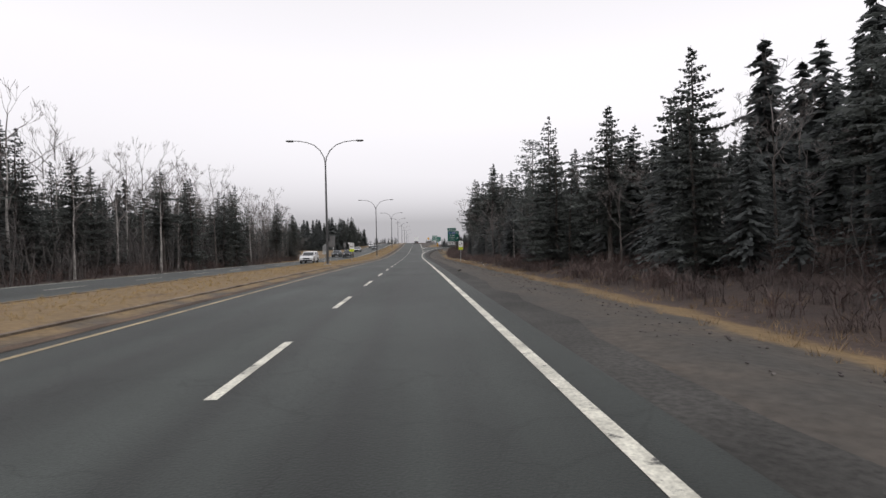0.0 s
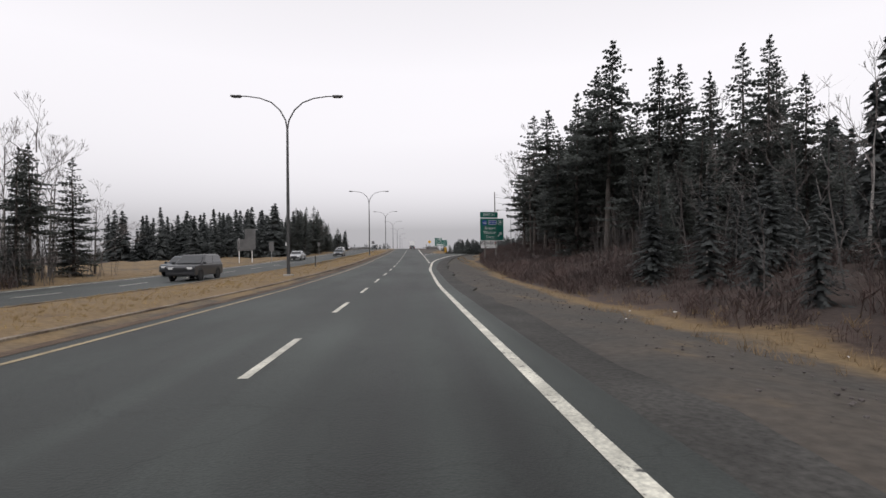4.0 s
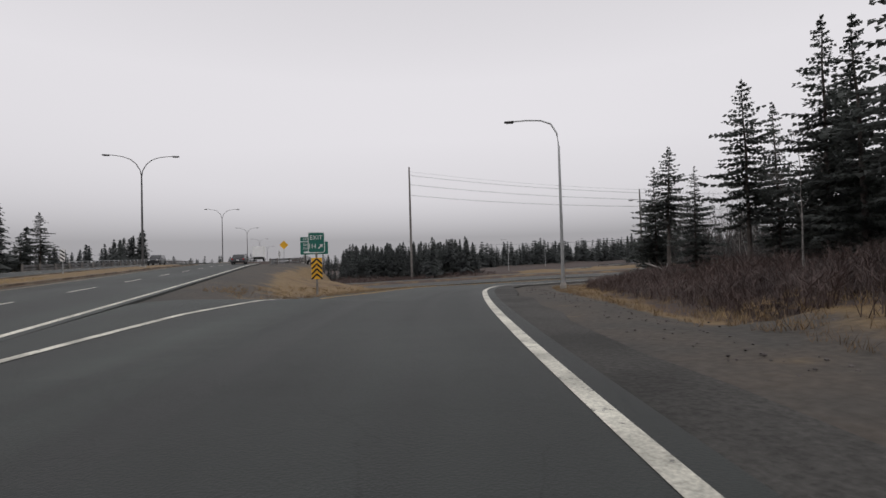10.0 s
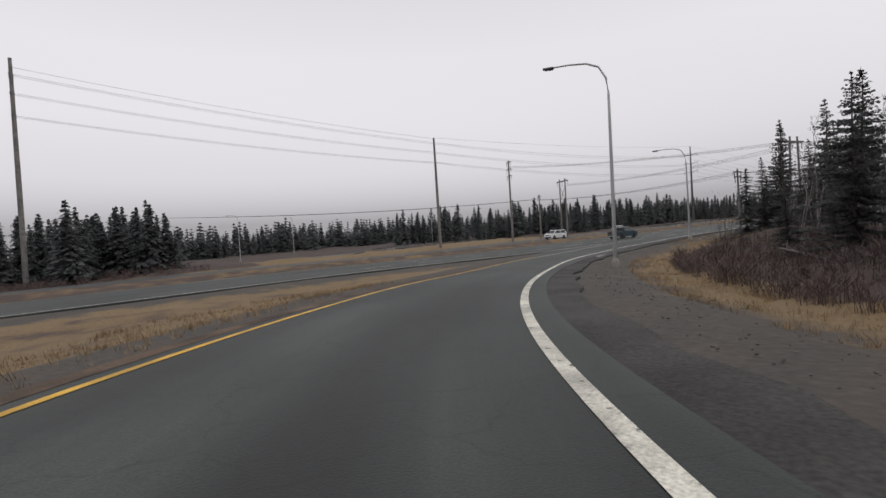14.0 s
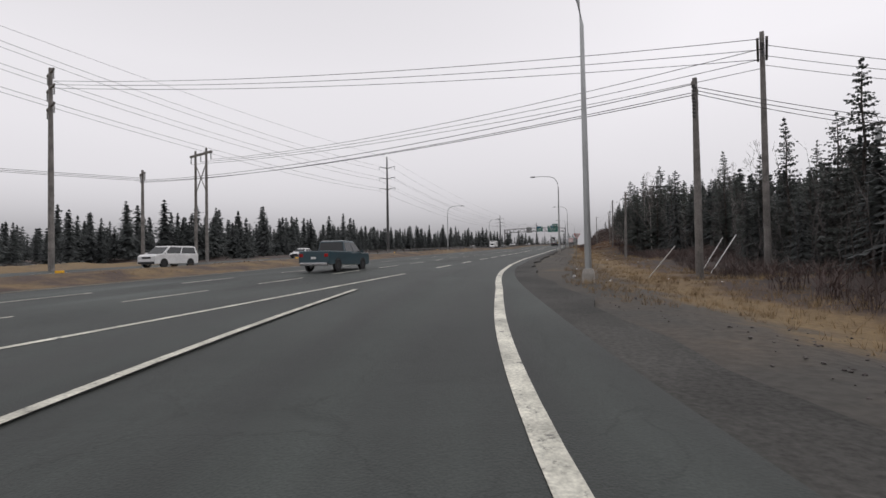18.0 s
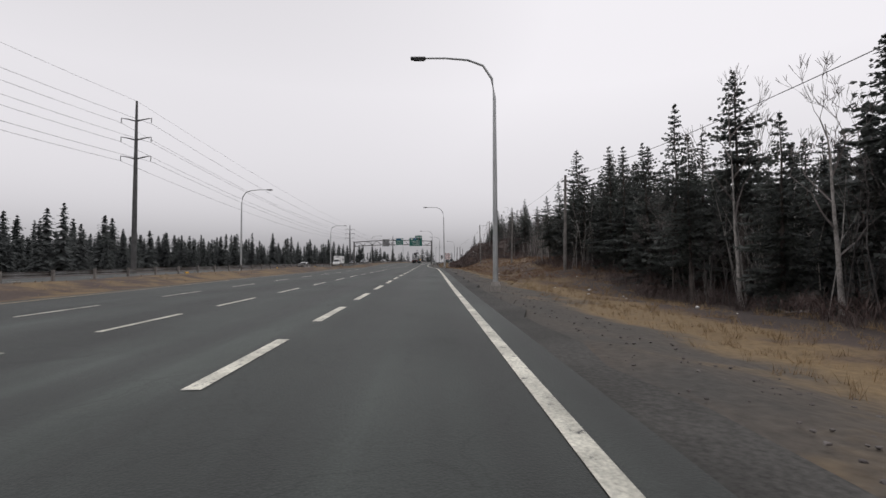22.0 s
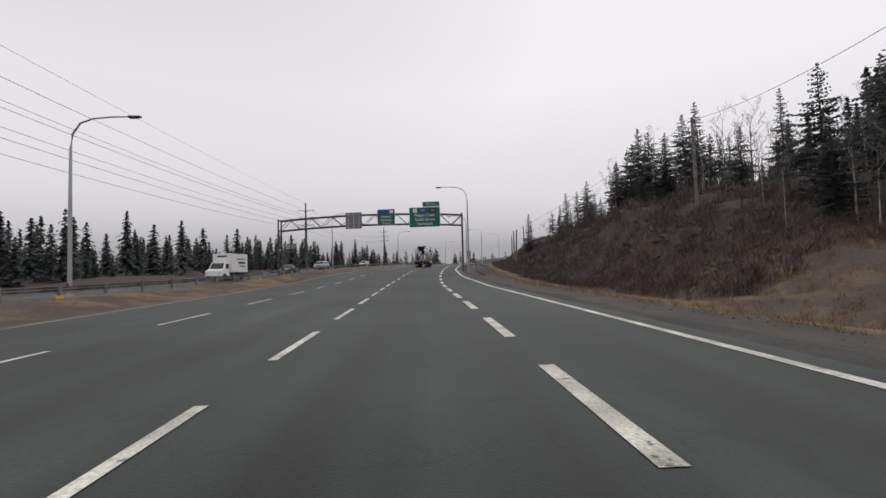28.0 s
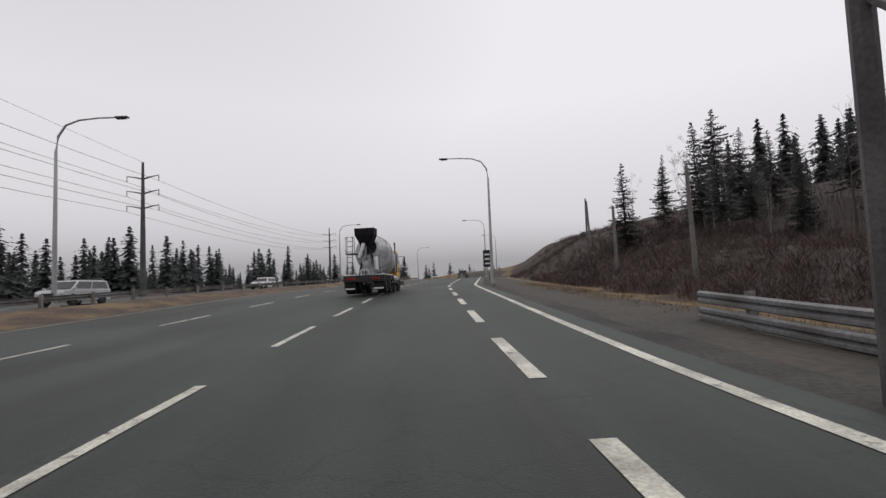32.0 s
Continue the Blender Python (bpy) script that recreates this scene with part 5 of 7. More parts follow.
# warning diamond and small signs by the bridge
e = thing("warning_sign", "orange diamond warning sign on a thin post", "road sign", pose(7.2, 256, height(7.2, 256)))
posts(e, (0,), 3.0, 0.04)
face_plate("diamond", e, 0.9, 0.9, 0, 2.8, SIGN_AMBER, 0, 0.02, 0.06).rotation_euler = (0, radians(45), 0)
for x, y, w_, h_ in ((6.3, 266, 0.35, 1.0), (-9.6, 228, 0.35, 1.0)):
    e = thing("hazard_marker", "striped black and white hazard marker at the bridge end", "road sign", pose(x, y, height(x, y) if y < 262 else 2.6))
    posts(e, (0,), 1.6, 0.04)
    face_plate("board", e, w_, h_, 0, 1.5, SIGN_WHITE, 0, 0.02, 0.02)
    for k in range(3):
        o = part("stripe", boxed(-0.2, -0.004, -0.05, 0.2, 0.004, 0.05), BLACK, e)
        o.matrix_local = pose(0, -0.015, 1.2 + 0.3 * k, 0, 40, 0)

# signs on the far side of the main road, seen from behind or afar
for x, y, w_, h_, zt, kind in ((-27.0, 161.5, 3.3, 2.2, 4.4, "panel"), (-21.9, 158, 0.75, 1.5, 3.0, "small"), (-21.9, 168, 0.5, 0.6, 2.9, "white"), (-9.6, 196, 0.6, 1.0, 3.0, "white"), (-22, 200, 0.6, 0.8, 3.0, "small"), (-9.4, 207, 0.7, 0.7, 2.9, "small")):
    e = thing("road_sign", "plain grey back of a road sign on steel posts" if kind in ("panel", "small") else "small bright road sign on a steel post", "road sign", pose(x, y, height(x, y), 0, 0, rng.uniform(-6, 6)))
    if kind == "panel":
        posts(e, (-1.1, 1.0), 4.0, 0.08, SIGN_WHITE)
        for k in range(8):
            face_plate("slat", e, 2.6, 0.22, -0.1, 2.1 + 0.24 * k, ALU, 0, 0.04, 0.01)
        for k in range(7):
            face_plate("upright_slat", e, 0.23, 3.4, 0.0 + 0.25 * k, 3.9, ALU, -0.06, 0.04, 0.01)
    else:
        posts(e, (0,), zt, 0.04)
        face_plate("panel", e, w_, h_, 0, zt - h_ / 2, {"small": ALU, "white": SIGN_WHITE}[kind], 0, 0.02, 0.04)

# post in the central reserve
e = thing("marker_post", "thin dark marker post in the dead grass", "post", pose(-9.7, 129.5, height(-9.7, 129.5)))
part("post", tubed([(0, 0, -0.3), (0, 0, 1.1)], 0.05, 7), DARK_STEEL, e)

# yield sign facing the merging road
zy = height(131.9, 253.6)
e = thing("yield_sign", "faded red and white triangular yield sign", "road sign", pose(131.9, 253.6, zy, 0, 3, -84))
posts(e, (0,), 2.3, 0.03, WOOD_POLE)
for sc, mt, yy in ((0.36, FADED_RED, 0.0), (0.25, SIGN_WHITE, -0.014)):
    bm = bmesh.new()
    vs = [bm.verts.new((sc * math.cos(radians(a)), 0, sc * math.sin(radians(a)))) for a in (30, 150, 270)]
    f = bm.faces.new(vs)
    bmesh.ops.solidify(bm, geom=[f], thickness=0.02)
    o = part("triangle" if mt is FADED_RED else "triangle_field", bm, mt, e)
    o.location = (0, yy, 2.2)

# four-ring ban sign by the highway
e = thing("ban_sign", "square white sign with four prohibition rings", "road sign", pose(243, 239.4, height(243, 239.4), 0, 0, -98) @ Matrix.Diagonal((0.78, 0.78, 0.78, 1)))
posts(e, (-0.5, 0.5), 3.6, 0.05)
face_plate("panel", e, 1.8, 1.8, 0, 3.2, SIGN_WHITE, 0, 0.03, 0.08)
for k in range(4):
    for rr, mt, yy in ((0.38, SIGN_RED, -0.018), (0.29, SIGN_WHITE, -0.022)):
        bm = bmesh.new()
        bmesh.ops.create_circle(bm, cap_ends=True, segments=20, radius=rr, matrix=Matrix.Translation(((k % 2 - 0.5) * 0.86, yy, 3.2 + (k // 2 - 0.5) * 0.86)) @ FRONT)
        part("prohibition_ring" if mt is SIGN_RED else "ring_field", bm, mt, e)
    face_plate("symbol", e, 0.2, 0.3, (k % 2 - 0.5) * 0.86, 3.2 + (k // 2 - 0.5) * 0.86, BLACK, -0.028, 0.006, 0.05)
e = thing("delineator_sign", "small dark signal sign at the bend", "road sign", pose(352, 222.0, height(352, 222.0), 0, 0, -105))
posts(e, (0,), 2.6, 0.05)
face_plate("panel", e, 0.8, 1.7, 0, 2.5, BLACK, 0, 0.03, 0.05)
for k in range(3):
    face_plate("text_bar", e, 0.5, 0.16, 0, 2.0 + 0.45 * k, SIGN_WHITE, -0.02, 0.01, 0.03)


# ---------------------------------------------------------------- sign gantry
ga, gb = Vector((307.6, 233.2, 0)), Vector((314.2, 259.6, 0))
gz = HIGHWAY.at(HX(309), 0)[2]
gdir = (gb - ga).normalized()
glen = (gb - ga).length
gm = Matrix.Translation((ga.x, ga.y, gz)) @ Matrix.Rotation(math.atan2(gdir.y, gdir.x), 4, "Z")
gantry = thing("sign_gantry", "weathered dark grey steel truss gantry spanning the highway", "sign gantry", gm)
low, high, half = 6.55, 8.05, 0.55
for yy in (-half, half):
    for zz in (low, high):
        arch = [(x, yy, zz + 0.5 * (1 - ((x - glen / 2) / (glen / 2)) ** 2)) for x in np.linspace(0, glen, 13)]
        part("chord", tubed(arch, 0.085, 7), TRUSS, gantry)


def arch_z(x):
    return 0.5 * (1 - ((x - glen / 2) / (glen / 2)) ** 2)


nb = 17
for k in range(nb):
    x0, x1 = glen * k / nb, glen * (k + 1) / nb
    for yy in (-half, half):
        a, b = (low, high) if k % 2 else (high, low)
        part("web_brace", tubed([(x0, yy, a + arch_z(x0)), (x1, yy, b + arch_z(x1))], 0.045, 5), TRUSS, gantry)
    for zz in (low, high):
        part("cross_brace", tubed([(x0, -half, zz + arch_z(x0)), (x1, half, zz + arch_z(x1))] if k % 2 else [(x0, half, zz + arch_z(x0)), (x1, -half, zz + arch_z(x1))], 0.035, 5), TRUSS, gantry)
for x in (0, glen):
    zb = -0.8
    for yy in (-half, half):
        part("leg", tubed([(x, yy * 1.25, zb), (x, yy, high + 0.25)], 0.12, 8), TRUSS, gantry)
    for k in range(5):
        z0, z1 = 0.2 + 1.3 * k, 0.2 + 1.3 * (k + 1)
        s = 1 if k % 2 else -1
        part("leg_brace", tubed([(x, -half * s * 1.15, z0), (x, half * s * 1.15, z1)], 0.05, 5), TRUSS, gantry)
    part("footing", boxed(x - 0.5, -1.1, -1.0, x + 0.5, 1.1, -0.1, bevel=0.05), CONCRETE, gantry)


def gantry_sign(x0, x1, z0, z1, label):
    """A sign hung on the gantry's near face; x runs from the right leg."""
    e = thing("overhead_sign", label, "road sign", gm @ Matrix.Translation(((x0 + x1) / 2, half + 0.22, (z0 + z1) / 2 + 0.3)) @ Matrix.Rotation(math.pi, 4, "Z"))
    return e, x1 - x0, z1 - z0


e, w, h = gantry_sign(3.1, 7.6, 6.1, 9.0, "green overhead exit sign with white place names")
green_panel(e, w, h, 0, 0)
green_panel(e, 2.5, 0.75, w / 2 - 1.3, h / 2 + 0.4)
write(e, "EXIT  1A", 0.44, w / 2 - 1.3, h / 2 + 0.4)
for k, w_ in enumerate(("Peggys Cove", "South Shore", "Yarmouth")):
    write(e, w_, 0.58, 0, 0.28 - 0.62 * k)
for x, mt, tx, tm, ww in ((-1.4, SIGN_WHITE, "3", BLACK, 0.6), (-0.25, SIGN_BLUE, "103", SIGN_WHITE, 0.6), (1.15, BLACK, "333", SIGN_WHITE, 1.0)):
    face_plate("route_shield", e, ww, 0.6, x, 0.98, mt, -0.02, 0.02, 0.08)
    write(e, tx, 0.36, x, 0.97, -0.036, tm)
for xx in (-1.2, 1.2):
    part("hanger", boxed(xx - 0.05, 0.02, -1.4, xx + 0.05, 0.2, 1.4), GALV, e)
e, w, h = gantry_sign(9.7, 12.3, 6.5, 8.9, "green overhead sign with white place names")
green_panel(e, w, h, 0, 0)
for k, w_ in enumerate(("Airport", "Windsor", "Truro")):
    write(e, w_, 0.5, 0, 0.12 - 0.5 * k)
for x, mt in ((-0.8, SIGN_BLUE), (0.0, SIGN_BLUE), (0.8, SIGN_WHITE)):
    face_plate("route_shield", e, 0.5, 0.42, x, 0.8, mt, -0.02, 0.02, 0.06)
for xx in (-0.8, 0.8):
    part("hanger", boxed(xx - 0.05, 0.02, -1.1, xx + 0.05, 0.2, 1.1), GALV, e)
e, w, h = gantry_sign(14.6, 17.0, 6.2, 8.6, "grey slatted back of an overhead sign")
for k in range(9):
    face_plate("slat", e, w, h / 9 - 0.02, 0, -h / 2 + h * (k + 0.5) / 9, ALU, 0, 0.06, 0.01)
for xx in (-0.8, 0, 0.8):
    part("hanger", boxed(xx - 0.04, -0.06, -h / 2, xx + 0.04, -0.02, h / 2), GALV, e)


# ---------------------------------------------------------------- guard rails
def guard_rail(name, axis, s0, s1, off, label, double=False, z_off=None, step=2.0):
    """W-section rails on posts along a road."""
    e = thing(name, label, "guard rail")
    prof = ((0.0, 0.0), (0.07, 0.04), (0.07, 0.10), (0.0, 0.15), (0.07, 0.20), (0.07, 0.27), (0.0, 0.31))
    f = off if callable(off) else (lambda s: off)
    ss = np.arange(s0, s1, step)
    for zr in ((0.42, 0.02) if double else (0.42,)):
        vs, fs = [], []
        for s in ss:
            for dx, dz in prof:
                p = axis.at(s, f(s) - dx)
                vs.append((p[0], p[1], (height(p[0], p[1]) if z_off is None else p[2] + z_off) + zr + dz))
        n = len(prof)
        for i in range(len(ss) - 1):
            for k in range(n - 1):
                q = i * n + k
                fs.append((q, q + 1, q + n + 1, q + n))
        o = mesh_object("rail", vs, fs, RAIL, e, "ribbed galvanised rail")
        o.modifiers.new("thick", "SOLIDIFY").thickness = 0.006
    for s in ss[::2]:
        p = axis.at(s, f(s) + 0.12)
        z = height(p[0], p[1]) if z_off is None else p[2] + z_off
        o = part("post", boxed(-0.08, -0.08, -0.5, 0.08, 0.08, 0.80, bevel=0.01), WOOD_POLE, e, "square wooden post")
        o.matrix_local = Matrix.Translation((p[0], p[1], z)) @ Matrix.Rotation(radians(axis.turn(s)), 4, "Z")
    return e


guard_rail("guard_rail", HIGHWAY, HX(295), HX(319.5), lambda s: 5.2 + 0.4 * float(smooth(HX(310), HX(319.5), s)), "double galvanised guard rail on wooden posts", True)
guard_rail("guard_rail", HIGHWAY, HX(150), HX(300), -21.9, "galvanised guard rail along the central reserve")
guard_rail("guard_rail", HIGHWAY, HX(300), HX(460), -21.9, "galvanised guard rail along the central reserve")
guard_rail("bridge_rail", MAIN, M0 + 246, M0 + 264, lambda s: 4.4 + 4.4 * float(smooth(M0 + 246, M0 + 262, s)), "double guard rail curving out on the approach to the bridge", True, 0.0)
guard_rail("bridge_rail", MAIN, M0 + 246, M0 + 340, -21.5, "guard rail on the approach to the bridge", True, 0.0)

# yellow reflector markers on the reserve
for x in (108, 132, 158, 183, 208, 233, 262, 290):
    p = HIGHWAY.at(HX(x), -19.0)
    e = thing("reflector_marker", "small yellow reflector on the grassy bank", "marker", pose(p[0], p[1], height(p[0], p[1]), 0, 0, -8), group="markers on the reserve")
    part("plate", boxed(-0.25, -0.03, 0.05, 0.25, 0.03, 0.2, bevel=0.01), SIGN_AMBER, e)

# ---------------------------------------------------------------- bridge over the highway
bridge = thing("road_bridge", "concrete girder bridge with sloping abutments", "bridge")
EDGE = 9.3  # metres from the road's line to the deck's eastern edge
ribbon("deck", MAIN, M0 + 262, M0 + 328, -22.3, EDGE + 0.15, CONCRETE, bridge, -0.26, thick=0.45)
for off in np.linspace(-20.5, EDGE - 1.0, 9):
    ribbon("girder", MAIN, M0 + 263, M0 + 327, off - 0.25, off + 0.25, CONCRETE, bridge, -0.72, thick=0.95)
for off in (EDGE, -22.2):
    ribbon("parapet", MAIN, M0 + 258, M0 + 330, off - 0.15, off + 0.15, CONCRETE, bridge, 0.30, thick=0.95)
for y in (270, 321):
    zb = min(height(-10, y), -3.0)
    top_ = float(np.interp(y, MAIN.p[:, 1], MAIN.p[:, 2])) - 0.75
    part("abutment", boxed(-21.5, y - 0.6, zb - 2, EDGE + 1.3, y + 0.6, top_), CONCRETE, bridge, "stained concrete abutment wall")
    # the wing wall falls away along the bank
    out_ = 1 if y > 300 else -1
    bm = prism([(y, top_ + 0.7), (y, zb - 1.5), (y + out_ * 1.0, zb - 1.5), (y + out_ * 8.0, top_ - 0.2), (y + out_ * 8.0, top_ + 0.5)], 0.22, bevel=0.02)
    part("wing_wall", bm, CONCRETE, bridge, "pale tapering concrete wing wall").location = (EDGE + 1.5, 0, 0)
for x in (-18, -10, -2, 6):
    part("pier", tubed([(x, 297, -6.5), (x, 297, 1.0)], 0.5, 12), CONCRETE, bridge)
for s_ in np.arange(M0 + 260, M0 + 330, 2.2):
    for off in (EDGE, -22.2):
        o = part("rail_post", boxed(-0.06, -0.06, 0.25, 0.06, 0.06, 1.05), GALV, bridge)
        o.matrix_local = Matrix.Translation(MAIN.at(s_, off))
for off in (EDGE, -22.2):
    for zz in (0.72, 1.02):
        ribbon("rail", MAIN, M0 + 260, M0 + 330, off - 0.05, off + 0.05, GALV, bridge, zz, thick=0.08)

# ---------------------------------------------------------------- the loop road beyond the highway
loop_pts = [(58, 352), (80, 348), (105, 345), (130, 345), (160, 348), (195, 352), (235, 352), (280, 345), (330, 330)]
LOOP = Axis([(x, y, height(x, y) + 0.25) for x, y in loop_pts])
loop_road = tagged(new("road_loop"), "grey asphalt loop ramp beyond the highway", "road", kind="structure")
ribbon("carriageway", LOOP, 0, LOOP.length, -3.6, 3.6, ASPHALT, loop_road, 0.0, thick=0.9)
ribbon("edge_line", LOOP, 0, LOOP.length, -3.1, -2.95, WHITE_LINE, loop_road, 0.006)
ribbon("edge_line", LOOP, 0, LOOP.length, 2.95, 3.1, WHITE_LINE, loop_road, 0.006)
guard_rail("guard_rail", LOOP, 60, 110, 3.9, "weathered guard rail along the loop ramp", False, 0.0)


# ---------------------------------------------------------------- vehicles
def paint(name, colour, rough=0.3):
    m = material(name, colour, rough, vary=0.12, scale=1.2, fine=6, bump=0, spec=0.5)
    m.node_tree.nodes["Principled BSDF"].inputs["Coat Weight"].default_value = 0.3
    return m


GLASS = material("dark_vehicle_glass", (0.02, 0.024, 0.026), 0.08, vary=0.1, scale=1, fine=5, bump=0, spec=0.6)
CHROME = material("dull_chrome", (0.5, 0.5, 0.5), 0.25, 0.9, vary=0.15, scale=0.5, fine=8, bump=0)
TAIL = material("red_lens", (0.35, 0.012, 0.012), 0.25, vary=0.1, scale=1, fine=6, bump=0)
LENS = material("clear_lens", (0.7, 0.7, 0.68), 0.15, vary=0.1, scale=1, fine=6, bump=0)
TRIM = material("black_plastic_trim", (0.025, 0.025, 0.027), 0.6, vary=0.2, scale=0.5, fine=12, bump=0.02)


def wheel_at(parent, x, y, r, w=0.22, rim_mat=None):
    """A tyre with its rim, and the hub in it."""
    side = 1 if x > 0 else -1
    bm = bmesh.new()
    prof = [(-w / 2, r * 0.62), (-w / 2, r * 0.93), (-w / 2 + 0.03, r), (w / 2 - 0.03, r), (w / 2, r * 0.93), (w / 2, r * 0.62)]
    n = 24
    rings = [[bm.verts.new((dx, rr * math.cos(2 * math.pi * k / n), rr * math.sin(2 * math.pi * k / n))) for dx, rr in prof] for k in range(n)]
    for k in range(n):
        a, b = rings[k], rings[(k + 1) % n]
        for i in range(len(prof) - 1):
            bm.faces.new((a[i], a[i + 1], b[i + 1], b[i]))
    bmesh.ops.recalc_face_normals(bm, faces=bm.faces)
    wh = part("wheel", bm, RUBBER, parent, "black rubber tyre")
    wh.location = (x, y, r)
    bm = bmesh.new()
    bmesh.ops.create_cone(bm, cap_ends=True, segments=24, radius1=r * 0.63, radius2=r * 0.60, depth=w * 0.8, matrix=Matrix.Rotation(radians(90), 4, "Y"))
    part("rim", bm, rim_mat or CHROME, wh, "dull metal rim")
    # black blocks on the closed rim: the openings' shade as plain colour
    bm = bmesh.new()
    for k in range(5):
        m = Matrix.Rotation(2 * math.pi * k / 5, 4, "X")
        b2 = bmesh.ops.create_cube(bm, size=1, matrix=m @ Matrix.Translation((side * w * 0.41, 0, r * 0.40)) @ Matrix.Diagonal((0.02, r * 0.13, r * 0.22, 1)))
    part("rim_opening", bm, BLACK, wh)
    return wh


def car(name, label, category, m, shape, colour, length=4.6, width=1.8, tall=1.45):
    """A car that faces +y, built from its outline."""
    e = thing(name, label, category, m)
    L, hw = length / 2, width / 2
    belt = tall * (0.62 if shape != "pickup" else 0.60)
    low = 0.24 if shape == "sedan" else 0.32
    hood_z = tall * (0.60 if shape == "sedan" else 0.62)
    r = 0.32 if shape == "sedan" else 0.37
    if shape == "sedan":
        body = [(-L, low + 0.15), (-L + 0.05, belt - 0.02), (-L + 0.95, belt + 0.03), (L - 1.35, belt), (L - 0.35, hood_z - 0.16), (L, low + 0.32), (L - 0.03, low), (-L + 0.1, low)]
        cab = [(-L + 0.75, belt - 0.03), (-L + 1.55, tall - 0.04), (-L + 2.2, tall), (L - 2.1, tall - 0.03), (L - 1.25, belt - 0.03)]
    elif shape in ("suv", "van"):
        nose = 1.15 if shape == "suv" else 0.85
        body = [(-L, low + 0.1), (-L + 0.03, belt), (L - nose, belt), (L - 0.2, hood_z - 0.06), (L, hood_z - 0.22), (L, low), (-L + 0.1, low)]
        cab = [(-L + 0.06, belt - 0.03), (-L + 0.22, tall - 0.06), (-L + 0.6, tall), (L - nose - 0.95, tall - 0.02), (L - nose + 0.02, belt - 0.03)]
    else:
        body = [(-L, 0.5), (-L + 0.02, belt + 0.08), (0.15, belt + 0.08), (0.2, belt), (L - 1.25, belt), (L - 0.15, hood_z - 0.06), (L, hood_z - 0.2), (L, low + 0.1), (L - 0.3, low), (-L + 0.2, low + 0.1)]
        cab = [(0.18 - 0.9, belt - 0.03), (0.22 - 0.9, tall - 0.05), (0.5 - 0.9, tall), (L - 2.1, tall - 0.03), (L - 1.2, belt - 0.03)]
    part("body", prism(body, hw, bevel=0.07), colour, e, smooth=False)
    part("cabin", prism(cab, hw * 0.97, hw * 0.80, tall, belt, 0.05), colour, e)
    # glass, a little proud of the cabin
    y0, y1 = cab[0][0], cab[-1][0]
    t0, t1 = cab[1][0], cab[-2][0]

    def hw_at(z):
        return hw * 0.97 + (hw * 0.80 - hw * 0.97) * (z - belt) / (tall - belt)

    zl, zt = belt + 0.05, tall - 0.13
    fl, ft = (zl - belt) / (tall - belt), (zt - belt) / (tall - belt)
    mid = (t0 + t1) / 2
    for sx in (-1, 1):
        for a, b in ((0.06, 0.5), (0.53, 0.95)):
            def yy(q, f):
                return (y0 + (t0 - y0) * f) * (1 - q) + (y1 + (t1 - y1) * f) * q
            bm = bmesh.new()
            vs = [bm.verts.new((sx * (hw_at(z) + 0.008), yy(q, f), z)) for q, f, z in ((a, fl, zl), (b, fl, zl), (b, ft, zt), (a, ft, zt))]
            bm.faces.new(vs)
            part("side_window", bm, GLASS, e, "dark tinted side window")
    for nm, ya, yb, s in (("windscreen", y1, t1, 1), ("rear_window", y0, t0, -1)):
        bm = bmesh.new()
        vs = [bm.verts.new((sx * (hw_at(z) - 0.09), ya + (yb - ya) * f + s * 0.012, z + 0.012)) for sx, f, z in ((-1, fl, zl), (1, fl, zl), (1, ft, zt), (-1, ft, zt))]
        bm.faces.new(vs)
        part(nm, bm, GLASS, e)
    for sx in (-1, 1):
        for y in (-L + length * 0.20, L - length * 0.19):
            bm = bmesh.new()
            bmesh.ops.create_cone(bm, cap_ends=True, segments=20, radius1=r * 1.16, radius2=r * 1.16, depth=0.1, matrix=Matrix.Translation((sx * (hw - 0.035), y, r + 0.02)) @ Matrix.Rotation(radians(90), 4, "Y"))
            part("wheel_arch", bm, TRIM, e)
            wheel_at(e, sx * (hw - 0.08), y, r)
        part("headlight", boxed(sx * hw * 0.62 - 0.2, L - 0.22, hood_z - 0.36, sx * hw * 0.62 + 0.2, L + 0.005, hood_z - 0.2, bevel=0.04), LENS, e)
        part("tail_light", boxed(sx * hw * 0.82 - 0.12, -L - 0.012, belt - 0.28, sx * hw * 0.82 + 0.12, -L + 0.15, belt - 0.08, bevel=0.03), TAIL, e)
        part("mirror", boxed(sx * (hw + 0.1) - 0.1, y1 - 0.25, belt - 0.02, sx * (hw + 0.1) + 0.1, y1 - 0.12, belt + 0.15, bevel=0.03), colour, e)
    part("front_bumper", boxed(-hw * 0.9, L - 0.1, low + 0.02, hw * 0.9, L + 0.04, low + 0.22, bevel=0.05), TRIM, e)
    part("rear_bumper", boxed(-hw * 0.9, -L - 0.05, low + 0.02, hw * 0.9, -L + 0.12, low + 0.22, bevel=0.05), TRIM if shape != "pickup" else CHROME, e)
    part("grille", boxed(-hw * 0.5, L - 0.06, hood_z - 0.42, hw * 0.5, L + 0.02, hood_z - 0.24, bevel=0.02), TRIM, e)
    part("number_plate", boxed(-0.16, -L - 0.03, belt - 0.4, 0.16, -L - 0.005, belt - 0.27), SIGN_WHITE, e)
    if shape == "pickup":
        # a solid block; its dark colour stands for shade inside the bed
        part("bed_well", boxed(-hw * 0.82, -L + 0.12, belt - 0.35, hw * 0.82, -0.8, belt + 0.088), TRIM, e, "dark block with the hollow bed's shade in its colour")
    return e


